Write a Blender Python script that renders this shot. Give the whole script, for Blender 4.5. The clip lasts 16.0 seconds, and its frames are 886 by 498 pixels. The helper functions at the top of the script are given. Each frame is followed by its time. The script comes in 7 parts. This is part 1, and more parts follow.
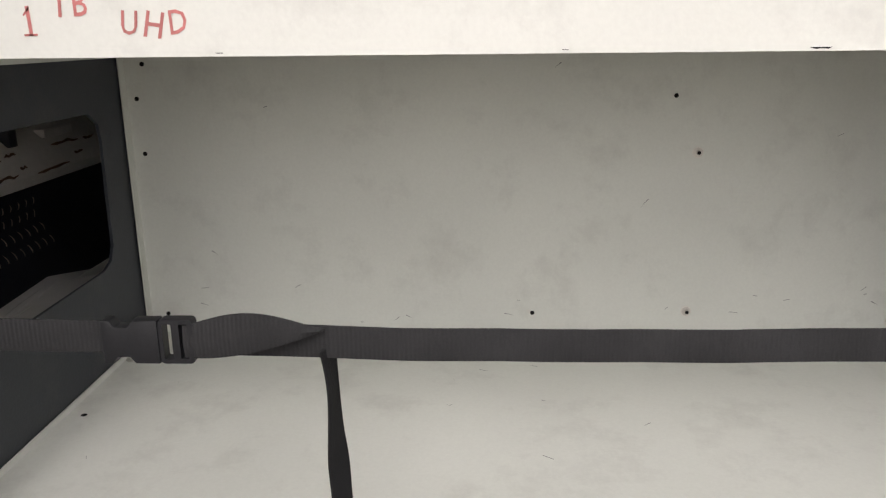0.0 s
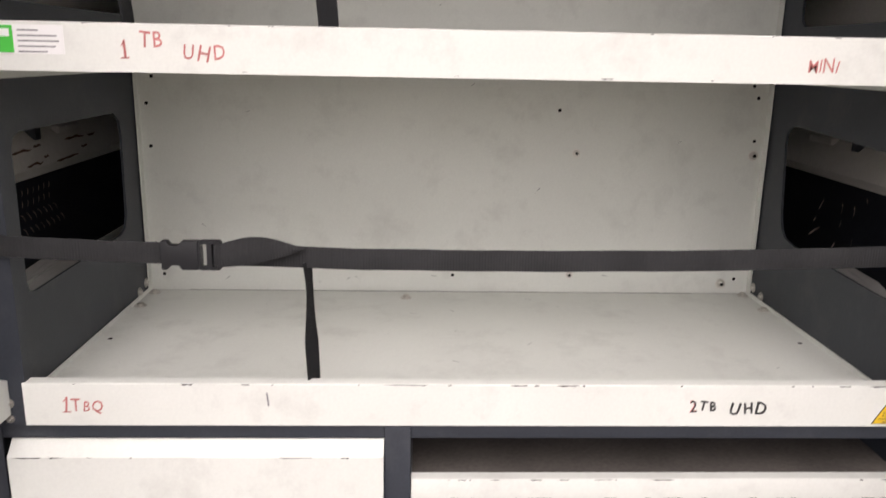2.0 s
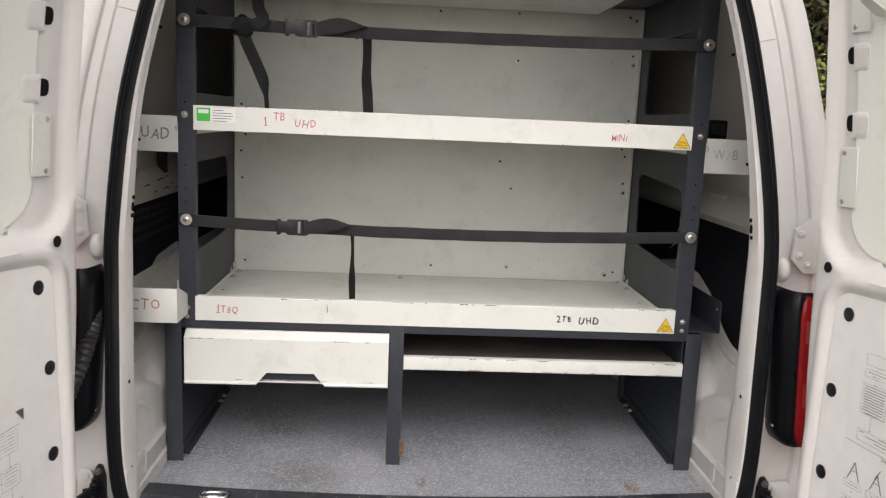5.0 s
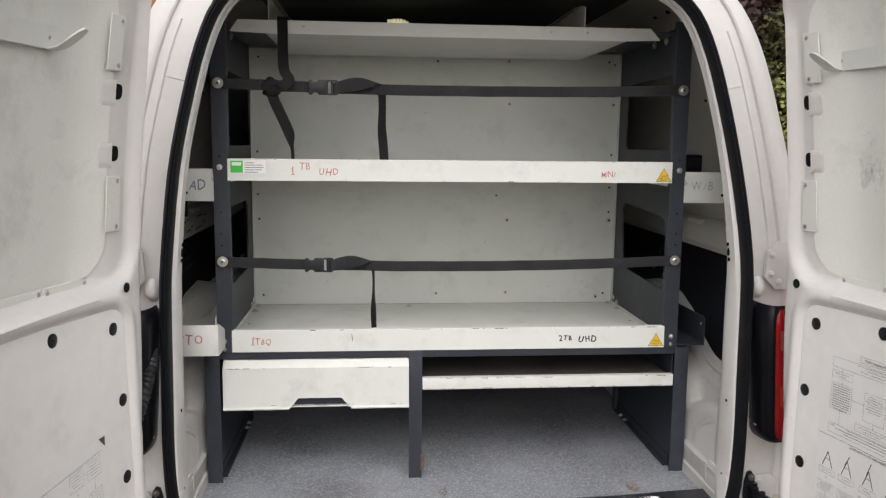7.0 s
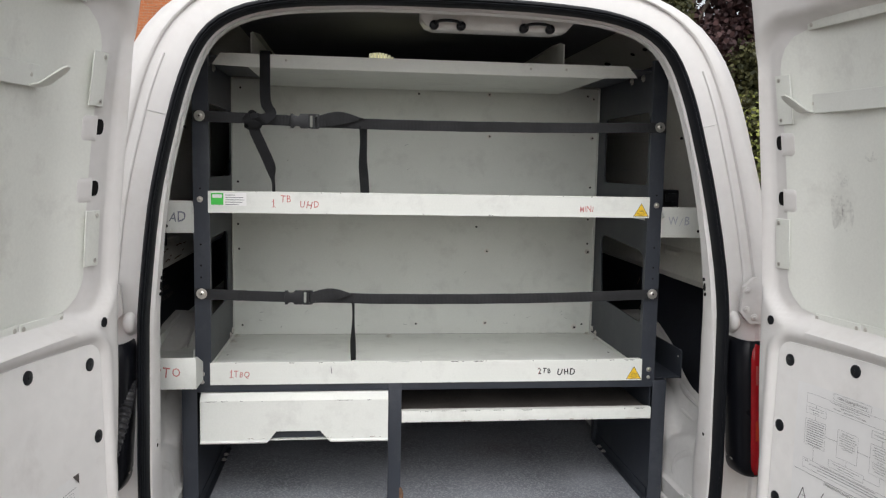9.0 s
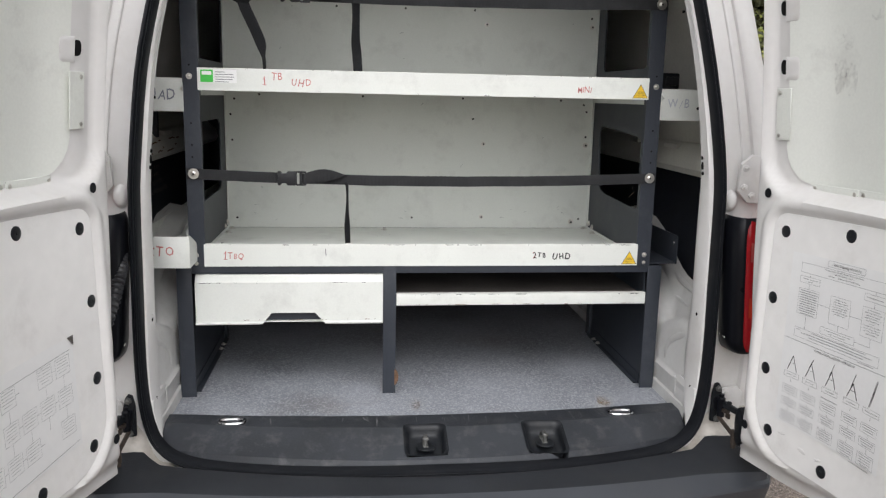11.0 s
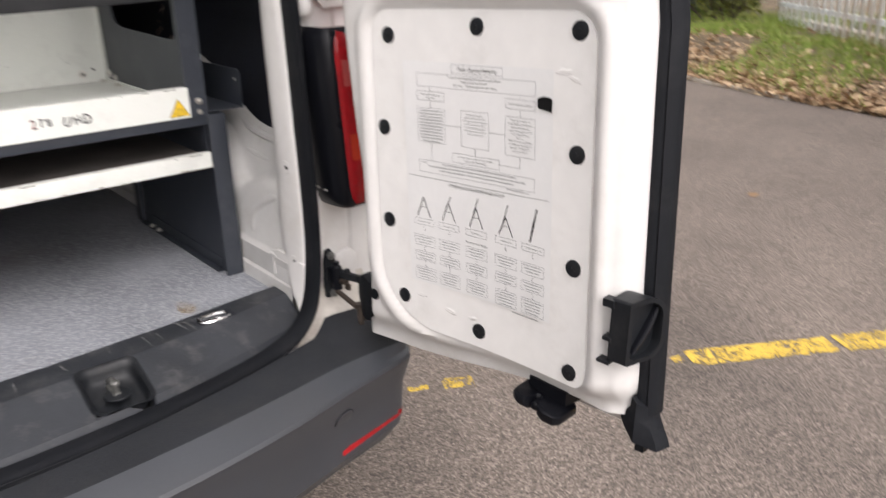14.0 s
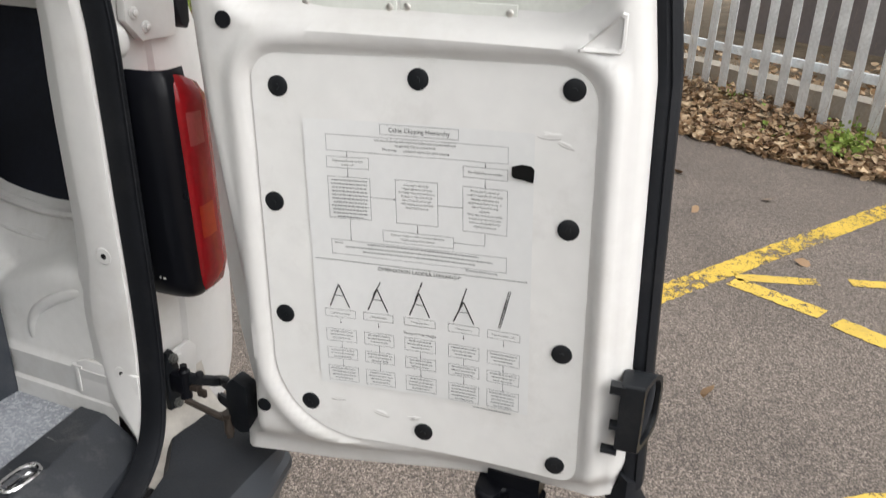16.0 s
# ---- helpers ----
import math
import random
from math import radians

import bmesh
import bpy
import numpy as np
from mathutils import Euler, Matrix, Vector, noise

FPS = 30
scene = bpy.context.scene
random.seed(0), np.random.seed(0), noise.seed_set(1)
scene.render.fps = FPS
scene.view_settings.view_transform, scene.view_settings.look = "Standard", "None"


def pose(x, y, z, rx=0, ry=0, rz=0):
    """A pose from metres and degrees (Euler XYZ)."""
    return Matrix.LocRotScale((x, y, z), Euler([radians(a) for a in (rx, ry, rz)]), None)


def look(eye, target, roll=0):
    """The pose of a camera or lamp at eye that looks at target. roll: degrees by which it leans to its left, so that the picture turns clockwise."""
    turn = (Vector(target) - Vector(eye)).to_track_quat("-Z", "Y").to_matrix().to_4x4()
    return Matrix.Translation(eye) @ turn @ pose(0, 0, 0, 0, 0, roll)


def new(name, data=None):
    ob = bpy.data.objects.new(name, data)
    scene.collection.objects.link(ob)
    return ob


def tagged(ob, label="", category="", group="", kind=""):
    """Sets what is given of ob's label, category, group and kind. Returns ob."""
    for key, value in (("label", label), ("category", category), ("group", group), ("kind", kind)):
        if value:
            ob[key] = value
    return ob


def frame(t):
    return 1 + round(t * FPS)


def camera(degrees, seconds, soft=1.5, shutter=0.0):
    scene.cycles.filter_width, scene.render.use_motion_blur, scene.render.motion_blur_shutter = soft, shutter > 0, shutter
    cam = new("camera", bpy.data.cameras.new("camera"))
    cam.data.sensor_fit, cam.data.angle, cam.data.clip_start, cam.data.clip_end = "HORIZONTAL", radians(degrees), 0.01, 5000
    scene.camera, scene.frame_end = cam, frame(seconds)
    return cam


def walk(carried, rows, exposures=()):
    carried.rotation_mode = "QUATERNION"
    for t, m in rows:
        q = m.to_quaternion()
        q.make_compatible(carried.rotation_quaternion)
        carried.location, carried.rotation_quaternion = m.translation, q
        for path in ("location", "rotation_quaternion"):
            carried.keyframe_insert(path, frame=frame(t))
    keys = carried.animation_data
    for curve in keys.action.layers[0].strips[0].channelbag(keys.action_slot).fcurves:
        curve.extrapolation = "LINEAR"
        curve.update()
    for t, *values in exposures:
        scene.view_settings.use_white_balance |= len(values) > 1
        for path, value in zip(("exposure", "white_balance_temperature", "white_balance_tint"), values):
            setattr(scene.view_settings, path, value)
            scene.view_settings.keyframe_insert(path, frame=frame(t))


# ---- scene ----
cam = camera(59.5, 16.0, soft=1.25, shutter=0.3)
PATH = [
    (0, (-0.092, -0.53, 1.275), (-0.161, 1.397, 0.744), -0.6),
    (0.5, (-0.084, -0.547, 1.266), (-0.204, 1.37, 0.706), -0.7),
    (1, (-0.087, -0.661, 1.239), (-0.164, 1.243, 0.63), -2.7),
    (1.5, (-0.106, -0.84, 1.251), (-0.063, 1.069, 0.655), -0.5),
    (2, (-0.074, -0.865, 1.288), (0.0, 1.073, 0.801), 1.1),
    (2.5, (0.022, -0.882, 1.324), (0.048, 1.083, 0.95), 1.1),
    (3, (0.079, -0.992, 1.353), (0.063, 0.983, 1.042), 1.0),
    (3.5, (0.01, -1.147, 1.333), (0.009, 0.83, 1.029), 0.6),
    (4, (-0.063, -1.33, 1.338), (-0.014, 0.641, 1.007), 1.5),
    (4.5, (-0.075, -1.5, 1.321), (0.015, 0.471, 0.993), 2.6),
    (4.7, (-0.078, -1.581, 1.308), (0.022, 0.389, 0.974), 2.7),
    (6.8, (-0.186, -1.845, 1.351), (-0.024, 0.128, 1.067), 0.7),
    (7, (-0.189, -1.855, 1.355), (-0.017, 0.119, 1.084), 0.6),
    (7.5, (-0.197, -1.868, 1.381), (0.002, 0.108, 1.149), 0.7),
    (8, (-0.21, -1.872, 1.393), (0.007, 0.105, 1.191), 0.8),
    (8.5, (-0.202, -1.869, 1.382), (0.022, 0.109, 1.19), 1.0),
    (9, (-0.189, -1.862, 1.381), (0.033, 0.114, 1.169), 1.1),
    (9.5, (-0.182, -1.852, 1.346), (0.039, 0.119, 1.091), 1.2),
    (10, (-0.167, -1.86, 1.295), (0.049, 0.104, 0.987), 1.2),
    (10.2, (-0.169, -1.863, 1.279), (0.048, 0.098, 0.951), 1.2),
    (12.3, (-0.175, -1.859, 1.254), (0.095, 0.074, 0.816), 1.3),
    (12.5, (-0.17, -1.858, 1.256), (0.118, 0.071, 0.812), 1.3),
    (13, (-0.157, -1.842, 1.252), (0.238, 0.067, 0.807), 1.4),
    (13.5, (-0.099, -1.668, 1.218), (0.717, 0.091, 0.725), 1.2),
    (14, (-0.028, -1.392, 1.134), (1.168, 0.038, 0.407), -1.2),
    (14.5, (-0.018, -1.183, 1.121), (1.447, -0.171, 0.21), -0.3),
    (15, (-0.071, -1.026, 1.165), (1.534, -0.26, 0.249), 1.2),
    (15.5, (-0.072, -0.983, 1.168), (1.586, -0.292, 0.288), 1.9),
    (16, (-0.063, -0.96, 1.197), (1.634, -0.26, 0.403), 1.8),
]
walk(cam, [(t, look(eye, target, roll)) for t, eye, target, roll in PATH],
     exposures=[(0.0, 0.61, 6750, 15), (1.0, 0.71, 6800, 16), (1.5, 0.78, 6800, 17), (2.0, 0.76, 6800, 19), (2.5, 0.83, 6800, 18), (3.0, 1.0, 6750, 19), (4.0, 0.85, 6750, 16), (4.5, 0.67, 6750, 15), (7.0, 0.41, 6550, 12), (9.0, 0.41, 6350, 11), (10.0, 0.5, 6300, 11), (12.5, 0.61, 6450, 12), (13.5, 0.7, 6600, 14), (14.0, 0.9, 6600, 15), (14.5, 0.84, 6550, 14), (15.0, 0.77, 6500, 12), (16.0, 0.72, 6400, 9)])

# ---- world and light ----
world = bpy.data.worlds.new("world")
scene.world = world
world.use_nodes = True
wt = world.node_tree
wt.nodes.clear()
SUN_EL, SUN_AZ = 49.0, 184.0
sky = wt.nodes.new("ShaderNodeTexSky")
sky.sky_type, sky.sun_disc = "NISHITA", False
sky.sun_elevation, sky.sun_rotation = radians(SUN_EL), radians(SUN_AZ)
sky.dust_density, sky.air_density = 4.0, 1.0
grey = wt.nodes.new("ShaderNodeHueSaturation")
grey.inputs["Saturation"].default_value = 0.15
back = wt.nodes.new("ShaderNodeBackground")
back.inputs["Strength"].default_value = 0.15
wout = wt.nodes.new("ShaderNodeOutputWorld")
wt.links.new(sky.outputs[0], grey.inputs["Color"])
wt.links.new(grey.outputs[0], back.inputs["Color"])
wt.links.new(back.outputs[0], wout.inputs["Surface"])

sun_data = bpy.data.lights.new("sun", "SUN")
sun_data.energy, sun_data.angle, sun_data.color = 0.85, radians(138), (1.0, 0.94, 0.86)
sun = new("sun", sun_data)
sun_from = Vector((math.sin(radians(SUN_AZ)) * math.cos(radians(SUN_EL)), math.cos(radians(SUN_AZ)) * math.cos(radians(SUN_EL)), math.sin(radians(SUN_EL))))
sun.matrix_world = look(sun_from * 20, (0, 0, 0))


# ---- materials ----
def shader(name, color, rough=0.5, metal=0.0, var=0.12, scale=8.0, fine=120.0, bump=0.05, coat=0.0, dirt=None, dirt_amount=0.0, dirt_scale=3.0, spec=0.5, second=None, bump_dist=0.002):
    """A surface with broad and fine variation of its colour, relief, and stains of a second colour."""
    mat = bpy.data.materials.new(name)
    mat.use_nodes = True
    nt = mat.node_tree
    nodes, links = nt.nodes, nt.links
    bsdf = nodes["Principled BSDF"]
    tex = nodes.new("ShaderNodeTexCoord")
    big = nodes.new("ShaderNodeTexNoise")
    big.inputs["Scale"].default_value, big.inputs["Detail"].default_value = scale, 4
    small = nodes.new("ShaderNodeTexNoise")
    small.inputs["Scale"].default_value, small.inputs["Detail"].default_value = fine, 3
    for n in (big, small):
        links.new(tex.outputs["Object"], n.inputs["Vector"])
    ramp = nodes.new("ShaderNodeMapRange")
    ramp.inputs["From Min"].default_value, ramp.inputs["From Max"].default_value = 0.3, 0.7
    ramp.inputs["To Min"].default_value, ramp.inputs["To Max"].default_value = 1 - var, 1 + var
    links.new(big.outputs["Fac"], ramp.inputs["Value"])
    ramp2 = nodes.new("ShaderNodeMapRange")
    ramp2.inputs["From Min"].default_value, ramp2.inputs["From Max"].default_value = 0.3, 0.7
    ramp2.inputs["To Min"].default_value, ramp2.inputs["To Max"].default_value = 1 - var * 0.6, 1 + var * 0.6
    links.new(small.outputs["Fac"], ramp2.inputs["Value"])
    mul = nodes.new("ShaderNodeMath")
    mul.operation = "MULTIPLY"
    links.new(ramp.outputs[0], mul.inputs[0])
    links.new(ramp2.outputs[0], mul.inputs[1])
    tint = nodes.new("ShaderNodeVectorMath")
    tint.operation = "SCALE"
    tint.inputs[0].default_value = color
    links.new(mul.outputs[0], tint.inputs["Scale"])
    col = tint.outputs[0]
    if second is not None:
        spots = nodes.new("ShaderNodeTexVoronoi")
        spots.inputs["Scale"].default_value = fine
        links.new(tex.outputs["Object"], spots.inputs["Vector"])
        cut = nodes.new("ShaderNodeSeparateColor")
        links.new(spots.outputs["Color"], cut.inputs[0])
        pick = nodes.new("ShaderNodeMapRange")
        pick.inputs["From Min"].default_value, pick.inputs["From Max"].default_value = 0.55, 0.95
        links.new(cut.outputs[0], pick.inputs["Value"])
        mix = nodes.new("ShaderNodeMix")
        mix.data_type = "RGBA"
        links.new(pick.outputs[0], mix.inputs["Factor"])
        links.new(col, mix.inputs["A"])
        mix.inputs["B"].default_value = (*second, 1)
        col = mix.outputs["Result"]
    if dirt is not None:
        stain = nodes.new("ShaderNodeTexNoise")
        stain.inputs["Scale"].default_value, stain.inputs["Detail"].default_value, stain.inputs["Roughness"].default_value = dirt_scale, 8, 0.7
        links.new(tex.outputs["Object"], stain.inputs["Vector"])
        lim = nodes.new("ShaderNodeMapRange")
        lim.inputs["From Min"].default_value, lim.inputs["From Max"].default_value = 0.52, 0.78
        lim.inputs["To Max"].default_value = dirt_amount
        links.new(stain.outputs["Fac"], lim.inputs["Value"])
        mix = nodes.new("ShaderNodeMix")
        mix.data_type = "RGBA"
        links.new(lim.outputs[0], mix.inputs["Factor"])
        links.new(col, mix.inputs["A"])
        mix.inputs["B"].default_value = (*dirt, 1)
        col = mix.outputs["Result"]
    links.new(col, bsdf.inputs["Base Color"])
    rr = nodes.new("ShaderNodeMapRange")
    rr.inputs["To Min"].default_value, rr.inputs["To Max"].default_value = max(0.02, rough - 0.08), min(1, rough + 0.08)
    links.new(big.outputs["Fac"], rr.inputs["Value"])
    links.new(rr.outputs[0], bsdf.inputs["Roughness"])
    bsdf.inputs["Metallic"].default_value = metal
    bsdf.inputs["Coat Weight"].default_value = coat
    bsdf.inputs["Coat Roughness"].default_value = 0.15
    bsdf.inputs["Specular IOR Level"].default_value = spec
    if bump:
        bp = nodes.new("ShaderNodeBump")
        bp.inputs["Strength"].default_value, bp.inputs["Distance"].default_value = bump, bump_dist
        links.new(small.outputs["Fac"], bp.inputs["Height"])
        links.new(bp.outputs[0], bsdf.inputs["Normal"])
    return mat


VAN_WHITE = shader("van_white_paint", (0.665, 0.652, 0.636), 0.45, var=0.03, scale=3, fine=60, bump=0.02, coat=0.15, dirt=(0.42, 0.38, 0.32), dirt_amount=0.35, dirt_scale=5)
JAMB_WHITE = shader("jamb_white_paint", (0.62, 0.612, 0.595), 0.4, var=0.04, scale=4, fine=70, bump=0.03, coat=0.2, dirt=(0.35, 0.31, 0.26), dirt_amount=0.4, dirt_scale=7)
GRIMY_WHITE = shader("grimy_white_paint", (0.5, 0.465, 0.415), 0.5, var=0.12, scale=9, fine=80, bump=0.05, coat=0.1, dirt=(0.16, 0.13, 0.1), dirt_amount=0.7, dirt_scale=16)
PANEL_WHITE = shader("door_board_white", (0.82, 0.81, 0.79), 0.38, var=0.03, scale=5, fine=40, bump=0.05, dirt=(0.45, 0.42, 0.38), dirt_amount=0.3, dirt_scale=9)
BLANK_GREY = shader("window_blank_grey", (0.735, 0.75, 0.7), 0.45, var=0.04, scale=4, fine=200, bump=0.03, dirt=(0.3, 0.28, 0.26), dirt_amount=0.55, dirt_scale=4)
RACK_WHITE = shader("rack_grey_white_powder_coat", (0.7, 0.715, 0.674), 0.5, var=0.035, scale=5, fine=260, bump=0.06, dirt=(0.32, 0.31, 0.29), dirt_amount=0.35, dirt_scale=11)
RACK_DARK = shader("rack_anthracite_powder_coat", (0.033, 0.038, 0.048), 0.42, var=0.1, scale=6, fine=300, bump=0.1, dirt=(0.13, 0.13, 0.135), dirt_amount=0.3, dirt_scale=9, spec=0.35)
BLACK_PLASTIC = shader("black_textured_plastic", (0.028, 0.031, 0.037), 0.42, var=0.25, scale=8, fine=500, bump=0.2, dirt=(0.15, 0.147, 0.145), dirt_amount=0.5, dirt_scale=26, spec=0.55)
DARK_PLASTIC = shader("black_moulded_plastic", (0.009, 0.0105, 0.013), 0.42, var=0.2, scale=9, fine=400, bump=0.12, dirt=(0.06, 0.057, 0.054), dirt_amount=0.3, dirt_scale=18, spec=0.3)
BUMPER_GREY = shader("bumper_charcoal_plastic", (0.042, 0.046, 0.054), 0.36, var=0.1, scale=5, fine=600, bump=0.15, dirt=(0.06, 0.058, 0.056), dirt_amount=0.3, dirt_scale=4, spec=0.65)
SCUFF = shader("pale_scuff", (0.16, 0.16, 0.162), 0.7, var=0.4, scale=60, fine=300, bump=0.0, spec=0.2)
STEP_PLASTIC = shader("black_step_plastic", (0.02, 0.022, 0.026), 0.6, var=0.2, scale=6, fine=420, bump=0.5, dirt=(0.05, 0.048, 0.045), dirt_amount=0.35, dirt_scale=9, spec=0.3)
RUBBER = shader("black_rubber", (0.0075, 0.0085, 0.011), 0.6, var=0.15, scale=12, fine=200, bump=0.1, dirt=(0.06, 0.058, 0.056), dirt_amount=0.2, dirt_scale=14, spec=0.2)
CONDUIT = shader("dusty_black_conduit", (0.022, 0.023, 0.026), 0.35, var=0.2, scale=12, fine=200, bump=0.05, dirt=(0.12, 0.115, 0.11), dirt_amount=0.3, dirt_scale=30, spec=0.6)
BUCKLE = shader("black_buckle_plastic", (0.014, 0.0148, 0.017), 0.4, var=0.15, scale=20, fine=300, bump=0.05, spec=0.35)
GLOSS_BLACK = shader("gloss_black_plastic", (0.006, 0.0065, 0.009), 0.3, var=0.1, bump=0.0, spec=0.2)
WEB = shader("black_webbing", (0.015, 0.0155, 0.017), 0.8, var=0.2, scale=20, fine=900, bump=0.6, dirt=(0.08, 0.08, 0.08), dirt_amount=0.2, dirt_scale=16, spec=0.2)
WEB_RIBBED = shader("black_ribbed_webbing", (0.026, 0.0265, 0.028), 0.8, var=0.2, scale=20, fine=900, bump=0.0, dirt=(0.08, 0.08, 0.08), dirt_amount=0.2, dirt_scale=16, spec=0.2)
ZINC = shader("zinc_plated_steel", (0.62, 0.6, 0.56), 0.35, 1.0, var=0.12, scale=60, fine=300, bump=0.05)
CHROME = shader("chrome", (0.75, 0.75, 0.76), 0.12, 1.0, var=0.05, bump=0.0)
HOLE = shader("dark_hole", (0.01, 0.01, 0.01), 0.9, var=0.0, bump=0.0, spec=0.1)
FLOOR_GREY = shader("speckled_grey_vinyl", (0.25, 0.262, 0.288), 0.42, var=0.3, scale=4, fine=280, bump=0.5, second=(0.43, 0.445, 0.47), dirt=(0.16, 0.12, 0.09), dirt_amount=0.5, dirt_scale=3)
BROWN_MAT = shader("worn_brown_shelf_mat", (0.1, 0.088, 0.08), 0.8, var=0.25, scale=9, fine=160, bump=0.3, dirt=(0.16, 0.14, 0.13), dirt_amount=0.4, dirt_scale=7)
LINER_BLACK = shader("black_side_liner", (0.008, 0.01, 0.018), 0.7, var=0.3, scale=5, fine=90, bump=0.1, dirt=(0.03, 0.033, 0.04), dirt_amount=0.35, dirt_scale=10)
LINER_GREY = shader("grey_side_liner", (0.74, 0.72, 0.67), 0.6, var=0.06, scale=3, fine=100, bump=0.05)
HEADLINER = shader("dark_grey_headliner", (0.17, 0.178, 0.2), 0.85, var=0.1, scale=4, fine=400, bump=0.3)
RED_LENS = shader("red_lamp_lens", (0.32, 0.007, 0.011), 0.2, var=0.2, scale=14, fine=140, bump=0.1, coat=0.2, spec=0.3)
AMBER_LENS = shader("amber_lamp_lens", (0.44, 0.034, 0.013), 0.25, var=0.1, fine=140, bump=0.1, coat=0.2, spec=0.3)
CLEAR_LENS = shader("pale_lamp_lens", (0.42, 0.075, 0.07), 0.2, var=0.15, fine=160, bump=0.2, coat=0.2, spec=0.3)
ASPHALT = shader("asphalt", (0.22, 0.183, 0.156), 0.9, var=0.16, scale=1.2, fine=330, bump=0.0, dirt=(0.085, 0.075, 0.069), dirt_amount=0.45, dirt_scale=0.8)
EARTH = shader("leafy_earth", (0.17, 0.13, 0.085), 0.95, var=0.35, scale=3, fine=40, bump=0.8, bump_dist=0.02)
CONCRETE = shader("concrete", (0.42, 0.38, 0.32), 0.9, var=0.15, scale=3, fine=60, bump=0.4)
GALVANISED = shader("galvanised_steel", (0.74, 0.77, 0.78), 0.5, 0.1, var=0.18, scale=6, fine=50, bump=0.1)
SHED = shader("brown_grey_cladding", (0.19, 0.165, 0.16), 0.7, var=0.12, scale=2, fine=30, bump=0.1)
GREASE = shader("brown_grease", (0.05, 0.038, 0.03), 0.5, var=0.3, scale=40, fine=200, bump=0.3)
DULL_STEEL = shader("dull_dark_steel", (0.2, 0.2, 0.19), 0.5, 0.7, var=0.25, scale=60, fine=300, bump=0.1)
RUST = shader("rust", (0.15, 0.085, 0.05), 0.9, var=0.3, scale=40, fine=200, bump=0.4)


def aggregate(mat):
    """Turns a plain surface into rolled stone chippings: each cell with its own shade and a dark, deep joint."""
    nt = mat.node_tree
    bsdf = nt.nodes["Principled BSDF"]
    base = bsdf.inputs["Base Color"].links[0].from_socket
    tex = nt.nodes.new("ShaderNodeTexCoord")
    shade, height = None, None
    for scale, low, high in ((240.0, 0.5, 1.75), (560.0, 0.65, 1.45)):
        cells = nt.nodes.new("ShaderNodeTexVoronoi")
        cells.inputs["Scale"].default_value = scale
        nt.links.new(tex.outputs["Object"], cells.inputs["Vector"])
        cut = nt.nodes.new("ShaderNodeSeparateColor")
        nt.links.new(cells.outputs["Color"], cut.inputs[0])
        rng = nt.nodes.new("ShaderNodeMapRange")
        rng.inputs["To Min"].default_value, rng.inputs["To Max"].default_value = low, high
        power = nt.nodes.new("ShaderNodeMath")
        power.operation = "POWER"
        power.inputs[1].default_value = 1.7
        nt.links.new(cut.outputs[0], power.inputs[0])
        nt.links.new(power.outputs[0], rng.inputs["Value"])
        dip = nt.nodes.new("ShaderNodeMapRange")
        dip.inputs["From Min"].default_value, dip.inputs["From Max"].default_value = 0.25, 0.75
        dip.inputs["To Min"].default_value, dip.inputs["To Max"].default_value = 1.0, 0.0
        nt.links.new(cells.outputs["Distance"], dip.inputs["Value"])
        if shade is None:
            shade, height = rng.outputs[0], dip.outputs[0]
        else:
            mul = nt.nodes.new("ShaderNodeMath")
            mul.operation = "MULTIPLY"
            nt.links.new(shade, mul.inputs[0])
            nt.links.new(rng.outputs[0], mul.inputs[1])
            shade = mul.outputs[0]
    tint = nt.nodes.new("ShaderNodeVectorMath")
    tint.operation = "SCALE"
    nt.links.new(base, tint.inputs[0])
    nt.links.new(shade, tint.inputs["Scale"])
    nt.links.new(tint.outputs[0], bsdf.inputs["Base Color"])
    bp = nt.nodes.new("ShaderNodeBump")
    bp.inputs["Strength"].default_value, bp.inputs["Distance"].default_value = 0.8, 0.004
    nt.links.new(height, bp.inputs["Height"])
    nt.links.new(bp.outputs[0], bsdf.inputs["Normal"])


aggregate(ASPHALT)


def ribbed(mat):
    """Cross ribs of a woven band, 3 mm apart."""
    nt = mat.node_tree
    tex = nt.nodes.new("ShaderNodeTexCoord")
    wave = nt.nodes.new("ShaderNodeTexWave")
    wave.inputs["Scale"].default_value, wave.inputs["Distortion"].default_value = 95.0, 0.4
    nt.links.new(tex.outputs["Object"], wave.inputs["Vector"])
    bp = nt.nodes.new("ShaderNodeBump")
    bp.inputs["Strength"].default_value, bp.inputs["Distance"].default_value = 0.4, 0.0008
    nt.links.new(wave.outputs["Fac"], bp.inputs["Height"])
    nt.links.new(bp.outputs[0], nt.nodes["Principled BSDF"].inputs["Normal"])


ribbed(WEB_RIBBED)


